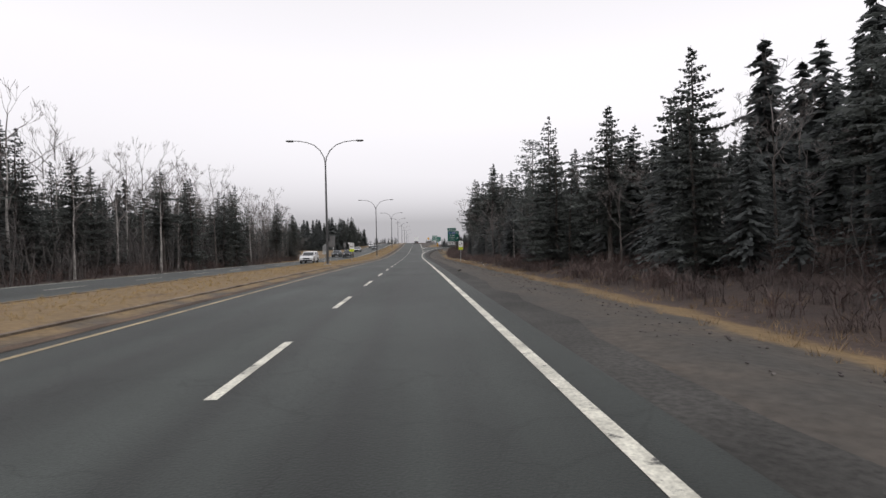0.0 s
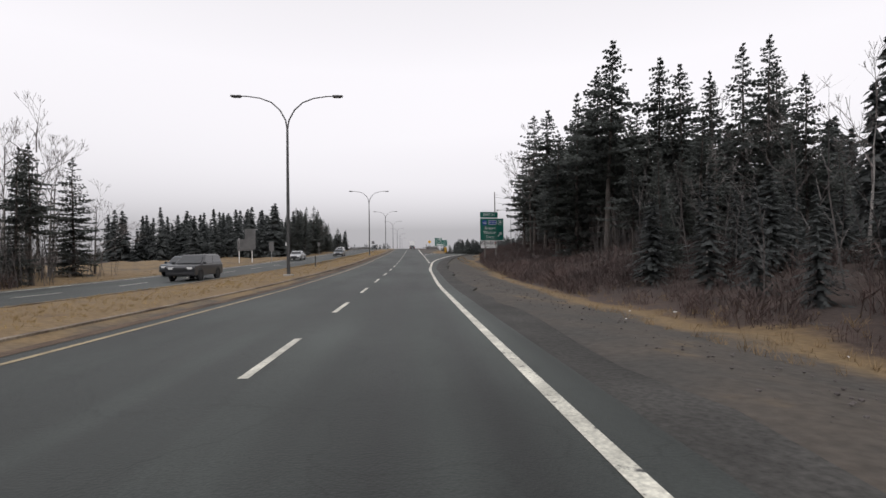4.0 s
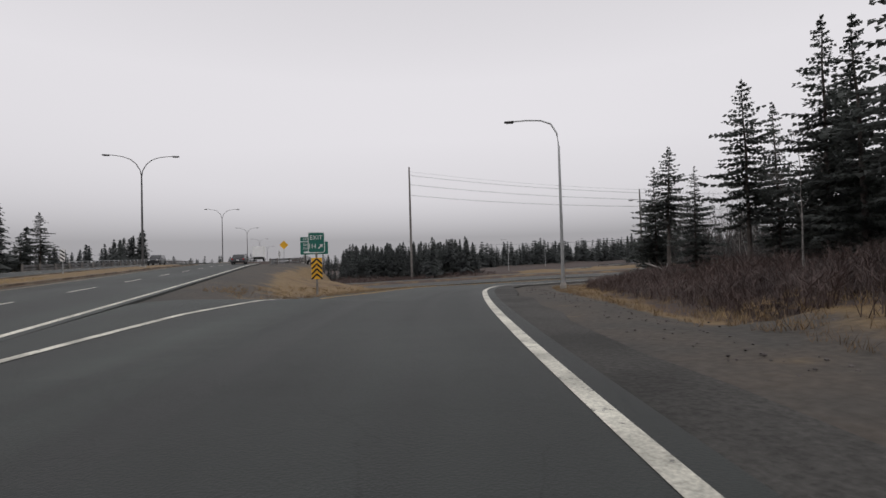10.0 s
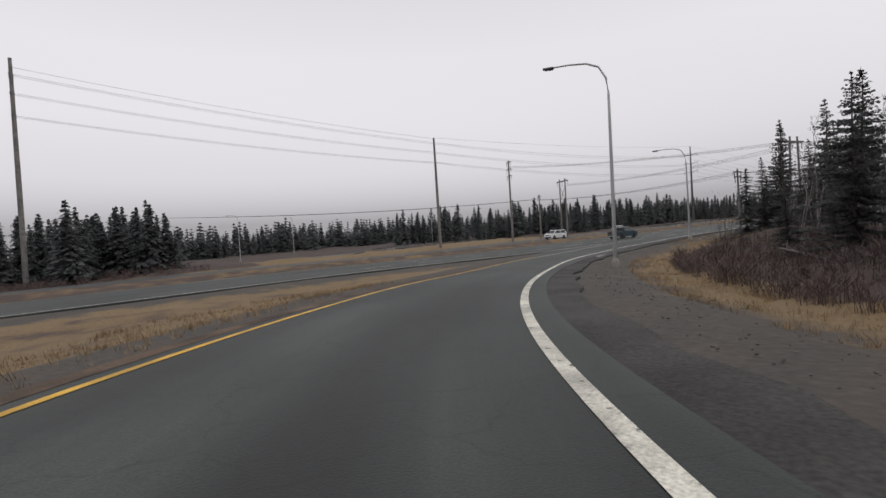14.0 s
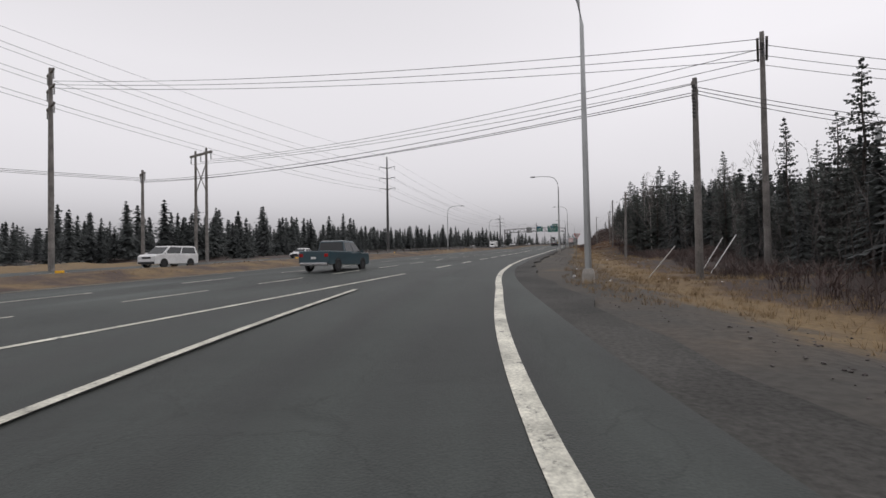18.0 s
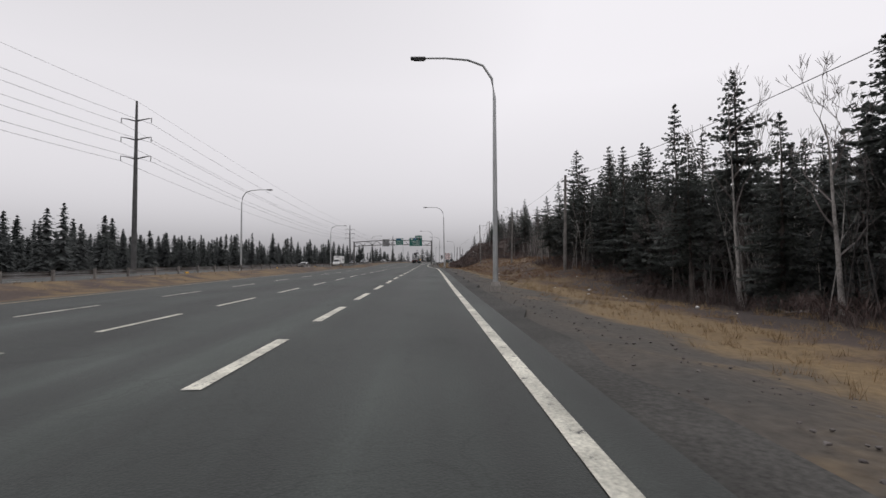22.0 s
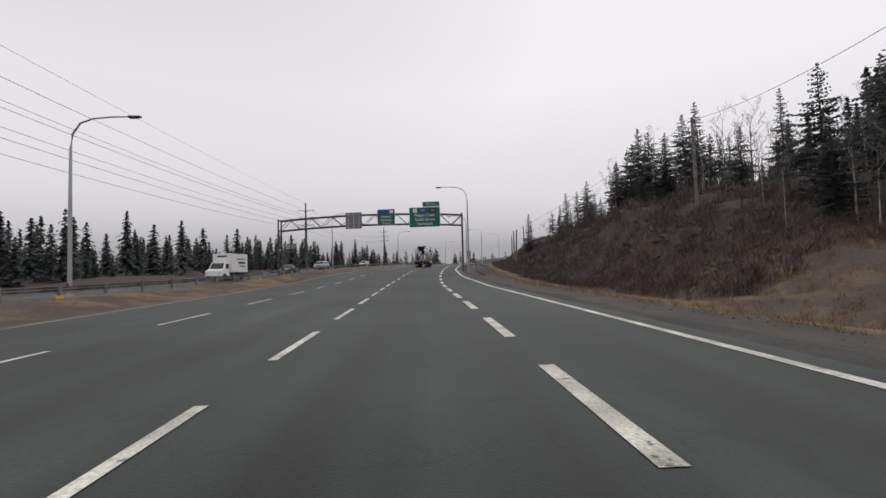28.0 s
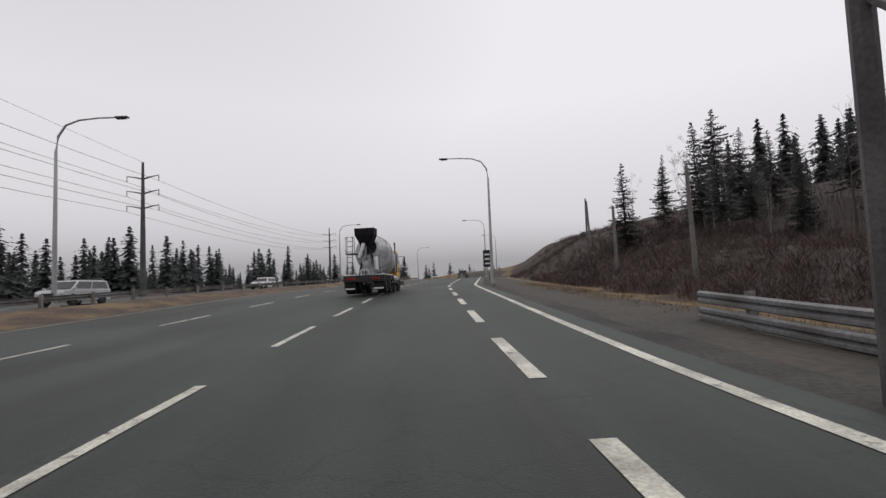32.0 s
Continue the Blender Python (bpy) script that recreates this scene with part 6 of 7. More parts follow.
def on_road(axis, s, off, flip=False, up=0.0):
    p = axis.at(s, off, up)
    return pose(p[0], p[1], p[2] + 0.01, 0, 0, axis.turn(s) + (180 if flip else 0))


SILVER, WHITE_CAR, DARK_CAR, GREY_CAR, TEAL, RED_CAR = paint("silver_paint", (0.42, 0.43, 0.44)), paint("white_paint", (0.7, 0.7, 0.7)), paint("dark_paint", (0.03, 0.032, 0.036)), paint("grey_blue_paint", (0.055, 0.068, 0.078)), paint("dark_teal_paint", (0.03, 0.06, 0.075)), paint("dark_red_paint", (0.2, 0.02, 0.02))
car("sedan", "dark sedan driving away on the main road", "car", on_road(MAIN, M0 + 258, -0.3), "sedan", DARK_CAR)
car("suv", "white sport utility vehicle on the opposite lanes", "car", on_road(MAIN, M0 + 72, -15.0, True), "suv", WHITE_CAR, 4.5, 1.85, 1.68)
car("suv", "dark sport utility vehicle on the opposite lanes", "car", on_road(MAIN, M0 + 113, -15.1, True), "suv", DARK_CAR, 4.7, 1.9, 1.75)
car("suv", "dark grey hatchback on the outer opposite lane", "car", on_road(MAIN, M0 + 119, -18.7, True), "suv", GREY_CAR, 4.3, 1.8, 1.6)
car("sedan", "silver sedan on the outer opposite lane", "car", on_road(MAIN, M0 + 158, -18.7, True), "sedan", SILVER)
car("sedan", "grey sedan on the opposite lanes", "car", on_road(MAIN, M0 + 179, -15.1, True), "sedan", GREY_CAR)
car("suv", "white sport utility vehicle on the opposite lanes", "car", on_road(MAIN, M0 + 206, -18.7, True), "suv", WHITE_CAR, 4.5, 1.85, 1.68)
car("suv", "dark vehicle coming over the bridge", "car", on_road(MAIN, M0 + 275, -15.1, True), "suv", DARK_CAR, 4.6, 1.9, 1.75)
car("pickup_truck", "dark teal pickup truck with an open bed", "pickup truck", on_road(HIGHWAY, HX(114.5), -6.1), "pickup", TEAL, 5.7, 2.0, 1.9)
car("van", "white delivery van on the far carriageway", "van", on_road(HIGHWAY, HX(123), -27.2, True), "van", WHITE_CAR, 5.0, 1.95, 1.95)
car("sedan", "white sedan on the far carriageway", "car", on_road(HIGHWAY, HX(152), -31.5, True), "sedan", WHITE_CAR)
car("sedan", "white sedan beyond the guard rail", "car", on_road(HIGHWAY, HX(258), -27.2, True), "sedan", WHITE_CAR)
car("sedan", "dark sedan beyond the guard rail", "car", on_road(HIGHWAY, HX(321), -27.2, True), "sedan", DARK_CAR)
car("van", "silver minivan beyond the guard rail", "van", on_road(HIGHWAY, HX(341), -27.2, True), "van", SILVER, 5.0, 1.95, 1.8)
car("suv", "white sport utility vehicle on the far carriageway", "car", on_road(HIGHWAY, HX(372), -27.2, True), "suv", WHITE_CAR, 4.5, 1.85, 1.68)
car("pickup_truck", "dark pickup truck far ahead on the highway", "pickup truck", on_road(HIGHWAY, HX(420), -2.0), "pickup", DARK_CAR, 5.7, 2.0, 1.9)


def box_truck(m, label, cab_colour):
    e = thing("box_truck", label, "truck", m)
    part("cargo_box", boxed(-1.2, -3.6, 0.95, 1.2, 1.2, 3.3, bevel=0.03), SIGN_WHITE, e, "plain white cargo box")
    part("chassis", boxed(-0.9, -3.5, 0.55, 0.9, 3.0, 0.9, bevel=0.02), TRIM, e)
    part("cab", prism([(1.3, 0.5), (1.3, 2.15), (2.2, 2.15), (2.75, 1.35), (3.55, 1.15), (3.6, 0.5)], 0.98, 0.86, 2.15, 1.3, 0.05), cab_colour, e)
    bm = bmesh.new()
    vs = [bm.verts.new(v) for v in ((-0.8, 2.80, 1.40), (0.8, 2.80, 1.40), (0.74, 2.30, 2.08), (-0.74, 2.30, 2.08))]
    bm.faces.new(vs)
    part("windscreen", bm, GLASS, e)
    for sx in (-1, 1):
        part("side_window", boxed(sx * 0.94 - 0.02, 1.5, 1.4, sx * 0.94 + 0.02, 2.3, 1.95), GLASS, e)
        part("headlight", boxed(sx * 0.75 - 0.15, 3.5, 0.8, sx * 0.75 + 0.15, 3.63, 1.0, bevel=0.03), LENS, e)
        for y in (-2.3, 2.7):
            wheel_at(e, sx * 0.95, y, 0.4)
        bars_z = 2.2
    for k in range(3):
        o = part("text_bar", boxed(-1.21 - 0.004, -2.8, 2.5 - 0.45 * k, -1.2, -0.2 - 0.5 * k, 2.75 - 0.45 * k), TRIM if k == 1 else GALV, e)
    part("text_bar", boxed(-0.6, 1.2, 2.85, 0.6, 1.206, 3.05), TRIM, e)
    return e


box_truck(on_road(HIGHWAY, HX(300), -27.2, True), "white box truck with dark lettering bars on the far carriageway", SIGN_WHITE)
box_truck(on_road(MAIN, M0 + 300, -0.3), "white box truck driving away over the bridge", SIGN_WHITE)


# the concrete mixer
YELLOW = paint("yellow_cab_paint", (0.72, 0.42, 0.02), 0.35)
DRUM = material("dusty_drum_paint", (0.50, 0.51, 0.52), 0.6, vary=0.25, scale=0.8, fine=5, bump=0.05, second=(0.36, 0.365, 0.37))
mix_truck = thing("concrete_mixer", "yellow concrete mixer truck with a dusty grey drum", "truck", on_road(HIGHWAY, HX(338.5), -5.0) @ pose(0, 0, 0, 0, 0, -5))
part("chassis", boxed(-0.5, -4.3, 0.75, 0.5, 4.2, 1.05, bevel=0.02), TRIM, mix_truck)
axis_p, axis_d = Vector((0, -2.9, 2.95)), Vector((0, 1, -0.20)).normalized()
prof = [(0.0, 0.55), (0.25, 0.75), (1.1, 1.05), (1.9, 1.19), (3.2, 1.19), (4.2, 1.0), (5.0, 0.72), (5.2, 0.5)]
bm = bmesh.new()
n = 28
rings = []
u = Vector((1, 0, 0)); w_ = axis_d.cross(u).normalized()
for d, rr in prof:
    rings.append([bm.verts.new(axis_p + axis_d * d + (u * math.cos(2 * math.pi * k / n) + w_ * math.sin(2 * math.pi * k / n)) * rr) for k in range(n)])
for a, b in zip(rings, rings[1:]):
    for k in range(n):
        bm.faces.new((a[k], a[(k + 1) % n], b[(k + 1) % n], b[k]))
bm.faces.new(rings[-1])
bmesh.ops.recalc_face_normals(bm, faces=bm.faces)
drum = part("drum", bm, DRUM, mix_truck, "dusty grey mixing drum", smooth=True)
for d, rr in ((1.15, 1.07), (1.9, 1.2)):
    bm = bmesh.new()
    ring = [axis_p + axis_d * d + (u * math.cos(2 * math.pi * k / 36) + w_ * math.sin(2 * math.pi * k / 36)) * rr for k in range(37)]
    tube(bm, ring, 0.05, 5, cap=False)
    part("drum_band", bm, DRUM if d > 1.5 else GALV, drum)
# rear works
# capped black plug: the drum's unlit inside is put into its colour
part("mouth", tubed([axis_p - axis_d * 0.02, axis_p + axis_d * 0.2], [0.5, 0.52], 20), BLACK, mix_truck, "black plug painting the shade inside the drum mouth")
bm = bmesh.new()
hop = [[bm.verts.new(v) for v in ((-a, y0, z), (a, y0, z), (a, y1, z), (-a, y1, z))] for a, y0, y1, z in ((0.62, -3.95, -2.95, 4.05), (0.60, -3.9, -3.0, 3.6), (0.30, -3.6, -3.15, 2.95))]
for a, b in zip(hop, hop[1:]):
    for k in range(4):
        bm.faces.new((a[k], a[(k + 1) % 4], b[(k + 1) % 4], b[k]))
bmesh.ops.solidify(bm, geom=list(bm.faces), thickness=0.03)
part("hopper", bm, TRIM, mix_truck, "black steel charging hopper")
for sx in (-1, 1):
    part("rear_frame", tubed([(sx * 0.62, -3.0, 1.0), (sx * 0.66, -3.15, 2.6), (sx * 0.58, -3.3, 3.7)], 0.07, 6), TRIM, mix_truck)
    part("frame_brace", tubed([(sx * 0.62, -1.6, 1.0), (sx * 0.64, -3.05, 2.5)], 0.06, 6), DRUM, mix_truck)
    part("collector", prism([(-3.9, 2.2), (-3.75, 2.95), (-3.55, 2.95), (-3.65, 2.15)], 0.06, bevel=0.01), DRUM, mix_truck)
    mix_truck.children[-1].matrix_local = pose(sx * 0.35, 0, 0, 0, sx * -18, 0)
bm = bmesh.new()
trough = []
for y, z, x in ((-3.55, 2.55, -0.05), (-4.1, 1.9, 0.12), (-4.35, 1.25, 0.45)):
    trough.append([bm.verts.new((x + 0.27 * math.cos(a), y, z + 0.20 * math.sin(a))) for a in np.linspace(math.pi, 2 * math.pi, 8)])
for a, b in zip(trough, trough[1:]):
    for k in range(7):
        bm.faces.new((a[k], a[k + 1], b[k + 1], b[k]))
bmesh.ops.solidify(bm, geom=list(bm.faces), thickness=0.03)
part("chute", bm, DRUM, mix_truck, "grey discharge chute splashed with concrete")
part("chute_extension", tubed([(0.75, -4.2, 1.35), (0.55, -3.3, 2.2)], [0.14, 0.16], 8), DRUM, mix_truck)
part("chute_extension", tubed([(-0.35, -4.0, 2.2), (-0.05, -3.9, 3.1)], [0.10, 0.12], 8), SIGN_WHITE, mix_truck)
part("chute_ring", tubed([(0.0 + 0.34 * math.cos(a), -4.3, 1.15 + 0.34 * math.sin(a)) for a in np.linspace(0, 2 * math.pi, 15)], 0.03, 5), SIGN_WHITE, mix_truck)
for x in (-1.15, -0.8):
    part("ladder_rail", tubed([(x, -3.85, 1.1), (x, -3.7, 3.6)], 0.025, 5), TRIM, mix_truck)
for k in range(7):
    part("ladder_rung", tubed([(-1.15, -3.85 + 0.02 * k, 1.3 + 0.33 * k), (-0.8, -3.85 + 0.02 * k, 1.3 + 0.33 * k)], 0.018, 4), TRIM, mix_truck)
part("service_platform", boxed(-1.2, -3.9, 2.45, -0.6, -3.1, 2.52, bevel=0.01), TRIM, mix_truck)
part("platform_rail", tubed([(-1.2, -3.9, 2.5), (-1.2, -3.9, 3.5), (-0.65, -3.9, 3.5), (-0.65, -3.9, 2.5)], 0.025, 5), TRIM, mix_truck)
part("rear_bumper", boxed(-1.25, -4.5, 0.72, 1.25, -4.32, 1.12, bevel=0.03), TRIM, mix_truck, "dirty black rear bumper")
for sx in (-1, 1):
    part("mud_flap", boxed(sx * 0.88 - 0.34, -4.36, 0.22, sx * 0.88 + 0.34, -4.33, 0.75, bevel=0.005), RUBBER, mix_truck)
    part("flap_bar", boxed(sx * 0.88 - 0.3, -4.37, 0.28, sx * 0.88 + 0.3, -4.362, 0.36), SIGN_WHITE, mix_truck, "pale lettering bar on the flap")
    for k in range(3):
        part("tail_light", boxed(sx * (0.55 + 0.2 * k) - 0.07, -4.53, 0.85, sx * (0.55 + 0.2 * k) + 0.07, -4.49, 0.99, bevel=0.015), TAIL, mix_truck)
    part("fender", boxed(sx * 0.95 - 0.33, -4.25, 1.12, sx * 0.95 + 0.33, -1.2, 1.18, bevel=0.02), SIGN_WHITE, mix_truck, "dusty pale rear fender")
    for y in (-3.5, -2.15):
        wheel_at(mix_truck, sx * 0.98, y, 0.52, 0.55)
    for y in (1.7, 3.55):
        wheel_at(mix_truck, sx * 1.02, y, 0.52, 0.32)
    part("front_fender", prism([(2.9, 0.7), (2.95, 1.1), (3.3, 1.28), (3.8, 1.28), (4.2, 1.05), (4.3, 0.7)], 0.18, bevel=0.03), YELLOW, mix_truck)
    mix_truck.children[-1].location = (sx * 1.04, 0, 0)
    part("axle_fender", prism([(1.05, 0.8), (1.15, 1.15), (1.5, 1.25), (1.95, 1.25), (2.3, 1.1), (2.35, 0.8)], 0.18, bevel=0.03), GALV, mix_truck)
    mix_truck.children[-1].location = (sx * 1.04, 0, 0)
    part("exhaust_stack", tubed([(sx * 1.0, 1.35, 1.4), (sx * 1.0, 1.35, 2.75)], 0.13, 10), CHROME, mix_truck)
    part("exhaust_pipe", tubed([(sx * 1.0, 1.35, 2.7), (sx * 1.0, 1.35, 3.3), (sx * 1.0, 1.2, 3.5)], 0.06, 8), TRIM, mix_truck)
    part("mirror", boxed(sx * 1.42 - 0.05, 2.95, 2.0, sx * 1.42 + 0.05, 3.12, 2.6, bevel=0.03), TRIM, mix_truck)
    part("mirror_arm", tubed([(sx * 1.05, 2.9, 2.6), (sx * 1.4, 3.02, 2.6)], 0.02, 5), TRIM, mix_truck)
part("fuel_tank", tubed([(0.95, -0.9, 0.85), (0.95, 0.95, 0.85)], 0.33, 16), CHROME, mix_truck, "ribbed metal tank")
part("fuel_tank", tubed([(-0.95, -0.9, 0.85), (-0.95, 0.95, 0.85)], 0.33, 16), CHROME, mix_truck, "ribbed metal tank")
for sx in (-1, 1):
    for y in (-0.6, 0.0, 0.6):
        part("tank_strap", tubed([(sx * 0.95, y - 0.03, 0.85), (sx * 0.95, y + 0.03, 0.85)], 0.345, 16), TRIM, mix_truck)
part("cab", prism([(1.5, 1.05), (1.5, 2.95), (2.6, 2.98), (2.95, 2.15), (2.98, 1.05)], 1.08, 1.0, 3.0, 2.0, 0.06), YELLOW, mix_truck, "yellow truck cab")
part("hood", prism([(2.9, 1.0), (2.9, 2.05), (4.0, 1.75), (4.28, 1.6), (4.3, 0.85)], 0.85, 0.7, 2.05, 1.2, 0.07), YELLOW, mix_truck, "yellow engine hood")
part("roof_visor", boxed(-0.95, 2.45, 2.9, 0.95, 2.8, 2.98, bevel=0.03), YELLOW, mix_truck)
bm = bmesh.new()
vs = [bm.verts.new(v) for v in ((-0.92, 2.97, 2.17), (0.92, 2.97, 2.17), (0.88, 2.68, 2.86), (-0.88, 2.68, 2.86))]
bm.faces.new(vs)
part("windscreen", bm, GLASS, mix_truck)
for sx in (-1, 1):
    bm = bmesh.new()
    vs = [bm.verts.new((sx * x, y, z)) for x, y, z in ((1.085, 1.95, 2.1), (1.085, 2.8, 2.1), (1.02, 2.6, 2.8), (1.02, 1.95, 2.8))]
    bm.faces.new(vs)
    part("side_window", bm, GLASS, mix_truck)
    for k in range(2):
        part("text_bar", boxed(sx * 1.09 - 0.005, 2.1, 1.62 - 0.16 * k, sx * 1.09 + 0.005, 2.65, 1.73 - 0.16 * k), TRIM, mix_truck, "dark lettering bar on the door")
    part("headlight", boxed(sx * 0.72 - 0.13, 4.2, 1.15, sx * 0.72 + 0.13, 4.32, 1.4, bevel=0.03), LENS, mix_truck)
part("rear_cab_window", boxed(-0.5, 1.48, 2.15, 0.5, 1.5, 2.7), GLASS, mix_truck)
part("front_bumper", boxed(-1.15, 4.2, 0.5, 1.15, 4.42, 0.85, bevel=0.04), CHROME, mix_truck)
part("grille", boxed(-0.55, 4.25, 0.9, 0.55, 4.33, 1.5, bevel=0.03), CHROME, mix_truck)
part("water_tank", tubed([(-0.35, 1.15, 1.5), (0.35, 1.15, 1.5)], 0.3, 12), GALV, mix_truck)


# ---------------------------------------------------------------- woods, brush and grass
PLANTED = []


def clear(x, y, gap=1.6):
    """Whether a tree may stand here: off the roads and not in another."""
    for ax, lo, hi in ((MAIN, -25.5, 6.5), (RAMP, -8, 12), (HIGHWAY, -40, 8)):
        s, o, _, d = ax.near(x, y)
        if lo < o[0] < hi and 2 < s[0] < ax.length - 2:
            return False
    if any((x - a) ** 2 + (y - b) ** 2 < gap * gap for a, b in PLANTED):
        return False
    PLANTED.append((x, y))
    return True


def stand(axis, s0, s1, o0, o1, count, h0, h1, bare=0.2, thin=0.2, pull=1.4, gap=1.6, leafless=0.72):
    done = 0
    for _ in range(count * 4):
        if done >= count:
            break
        s, o = rng.uniform(s0, s1), o0 + (o1 - o0) * rng.random() ** pull
        p = axis.at(s, o)
        if not clear(p[0], p[1], gap):
            continue
        q = rng.random()
        tree("bare" if q < bare else "thin" if q < bare + thin else "spruce", p[0], p[1], rng.uniform(h0, h1) * rng.uniform(0.75, 1.08) * (leafless if q < bare else 1))
        done += 1


# single trees that stand out
for kind, x, y, h in (("spruce", 20.6, 37.8, 12.0), ("pine", 13.0, 54.0, 12.3), ("pine", 17, 61, 11.0), ("pine", 24, 66, 12.5), ("spruce", 27.3, 190.1, 11.2), ("spruce", 29.8, 189.7, 13.6), ("spruce", 28.0, 186, 14.4), ("thin", 31.5, 185, 13), ("spruce", 26, 175, 10.5), ("spruce", 33.5, 202.3, 10.8), ("spruce", 33.7, 206.6, 7.2), ("spruce", 37.6, 203.7, 10.4), ("bare", 33, 181, 9), ("bare", 35, 178, 9), ("spruce", 51.4, 228.8, 11.2), ("spruce", 84.2, 234.4, 11.0), ("spruce", 90.5, 245.4, 7.2), ("spruce", 262.2, 214.8, 12.0), ("spruce", 257.9, 205.8, 12.5), ("spruce", 322.3, 208.1, 11.5), ("bare", 11.5, 72.5, 9.5), ("bare", 14.0, 78, 9.0), ("spruce", 28.7, 122.7, 17.0), ("spruce", 31.5, 118, 16.0), ("spruce", -38, 48.5, 14.5), ("spruce", -36.2, 100.8, 11.8), ("thin", 45, 222, 13), ("spruce", 47, 226, 12), ("spruce", 57, 231, 9), ("bare", 86, 237, 9), ("bare", 88, 241, 7.5), ("bare", 52, 224, 5), ("spruce", 349, 208, 9), ("spruce", 296, 203, 13), ("spruce", 300, 210, 10)):
    PLANTED.append((x, y))
    tree(kind, x, y, h)
stand(MAIN, M0 + 8, M0 + 47, 10.0, 24, 40, 8, 12.5, 0.22, 0.25)
stand(MAIN, M0 + 47, M0 + 72, 11.0, 26, 20, 6, 9.5, 0.3, 0.2)
stand(MAIN, M0 + 68, M0 + 108, 12.5, 28, 34, 6, 9.5, 0.25, 0.2)
stand(MAIN, M0 + 122, M0 + 157, 15.8, 28, 28, 16.5, 20.5, 0.05, 0.85, 1.1, 2.3)
stand(MAIN, M0 + 100, M0 + 140, 24, 36, 14, 13, 16.5, 0.08, 0.4)
stand(MAIN, M0 + 150, M0 + 174, 23, 40, 24, 13, 17, 0.08, 0.6)
stand(MAIN, M0 + 176, M0 + 200, 29, 42, 12, 9, 12, 0.3, 0.2)
stand(RAMP, 88, 120, 17, 32, 14, 7, 12, 0.3, 0.25)
stand(RAMP, 120, 185, 14, 30, 16, 7, 11, 0.35, 0.2)
stand(HIGHWAY, HX(92), HX(150), 21, 36, 40, 8.5, 12, 0.2, 0.2)
stand(HIGHWAY, HX(150), HX(204), 17, 30, 62, 9, 13.5, 0.25, 0.3, 1.1, 1.3)
stand(HIGHWAY, HX(200), HX(285), 29, 42, 58, 9.0, 13.0, 0.4, 0.2, 1.2, 1.4)
stand(HIGHWAY, HX(190), HX(213), 20, 30, 14, 10, 13, 0.2, 0.3, 1.0, 1.3)
stand(HIGHWAY, HX(285), HX(375), 24, 36, 54, 8, 12, 0.5, 0.2, 1.1, 1.4)
stand(HIGHWAY, HX(258), HX(330), 21, 29, 34, 6.5, 9.5, 0.85, 0.05, 1.0, 1.2)
stand(MAIN, M0 + 25, M0 + 126, -27, -44, 135, 10, 14, 0.62, 0.10, 1.1, 1.1, 0.95)
stand(MAIN, M0 + 200, M0 + 276, -28, -36, 40, 10, 13.5, 0.12, 0.3, 1.2)


def off_road(p, margin):
    """Which places lie clear of all paving."""
    ok = np.ones(len(p), bool)
    for ax, bands in ((MAIN, ((-7.6, 3.4), (-21.2, -12.7))), (RAMP, ((-6.2, 3.6),)), (HIGHWAY, ((-16.2, 5.4), (-36.2, -23.8)))):
        s, o, _, d = ax.near(p[:, 0], p[:, 1])
        inside = (s > 1) & (s < ax.length - 2)
        for lo_, hi_ in bands:
            ok &= ~(inside & (o > lo_ - margin) & (o < hi_ + margin))
    return ok


def small_spruce(seed, tiers=20, spokes=8, tufts=3):
    """A ragged spruce of drooping tufts, for woods that stay off the road."""
    r = np.random.RandomState(seed)
    vs, fs = [], []
    lean, low, wide = r.uniform(-0.25, 0.25, 2), r.uniform(0.03, 0.2), r.uniform(2.3, 3.4)
    for i in range(tiers):
        f = i / (tiers - 1)
        z0 = 12 * (low + (0.98 - low) * f)
        reach = (wide * (1 - f) ** r.uniform(0.6, 1.0) + 0.18) * r.uniform(0.65, 1.2)
        for k in range(spokes):
            if r.rand() < 0.12:
                continue
            a = 2 * math.pi * (k + r.rand()) / spokes + i
            L = reach * (0.55 + 0.75 * r.rand())
            out = np.array([math.cos(a), math.sin(a), 0.0])
            side = np.array([-math.sin(a), math.cos(a), 0.0])
            droop, zj = 0.18 + 0.4 * (1 - f) * r.rand(), z0 + (r.rand() - 0.5) * 1.0 * (1 - 0.6 * f)
            for j in range(tufts):
                q = (j + 0.35 + 0.5 * r.rand()) / tufts
                c = np.array([*(lean * f), zj]) + out * L * q - np.array([0, 0, droop * L * q])
                w = (0.36 + 0.55 * (1 - f)) * (3.0 / tufts) ** 0.85 * (1.15 - 0.5 * q)
                b = len(vs)
                vs += [c - out * w * 0.7 + np.array([0, 0, 0.22 * w]), c + out * w * 0.5 + side * w * r.uniform(0.5, 1.0) - np.array([0, 0, w * r.uniform(0.2, 0.9)]), c + out * w * 0.5 - side * w * r.uniform(0.5, 1.0) - np.array([0, 0, w * r.uniform(0.2, 0.9)])]
                fs.append((b, b + 1, b + 2))
    b = len(vs)
    vs += [np.array(v) for v in ((0.16, 0, -0.5), (-0.08, 0.14, -0.5), (-0.08, -0.14, -0.5), (lean[0], lean[1], 12.4))]
    fs += [(b, b + 1, b + 3), (b + 1, b + 2, b + 3), (b + 2, b, b + 3)]
    return np.array(vs), np.array(fs)


LOW = [small_spruce(80 + i) for i in range(8)]
YOUNG = [small_spruce(150 + i, 24, 9, 7) for i in range(6)]
FAR_OFF = [small_spruce(120 + i, 12, 6, 2) for i in range(8)]


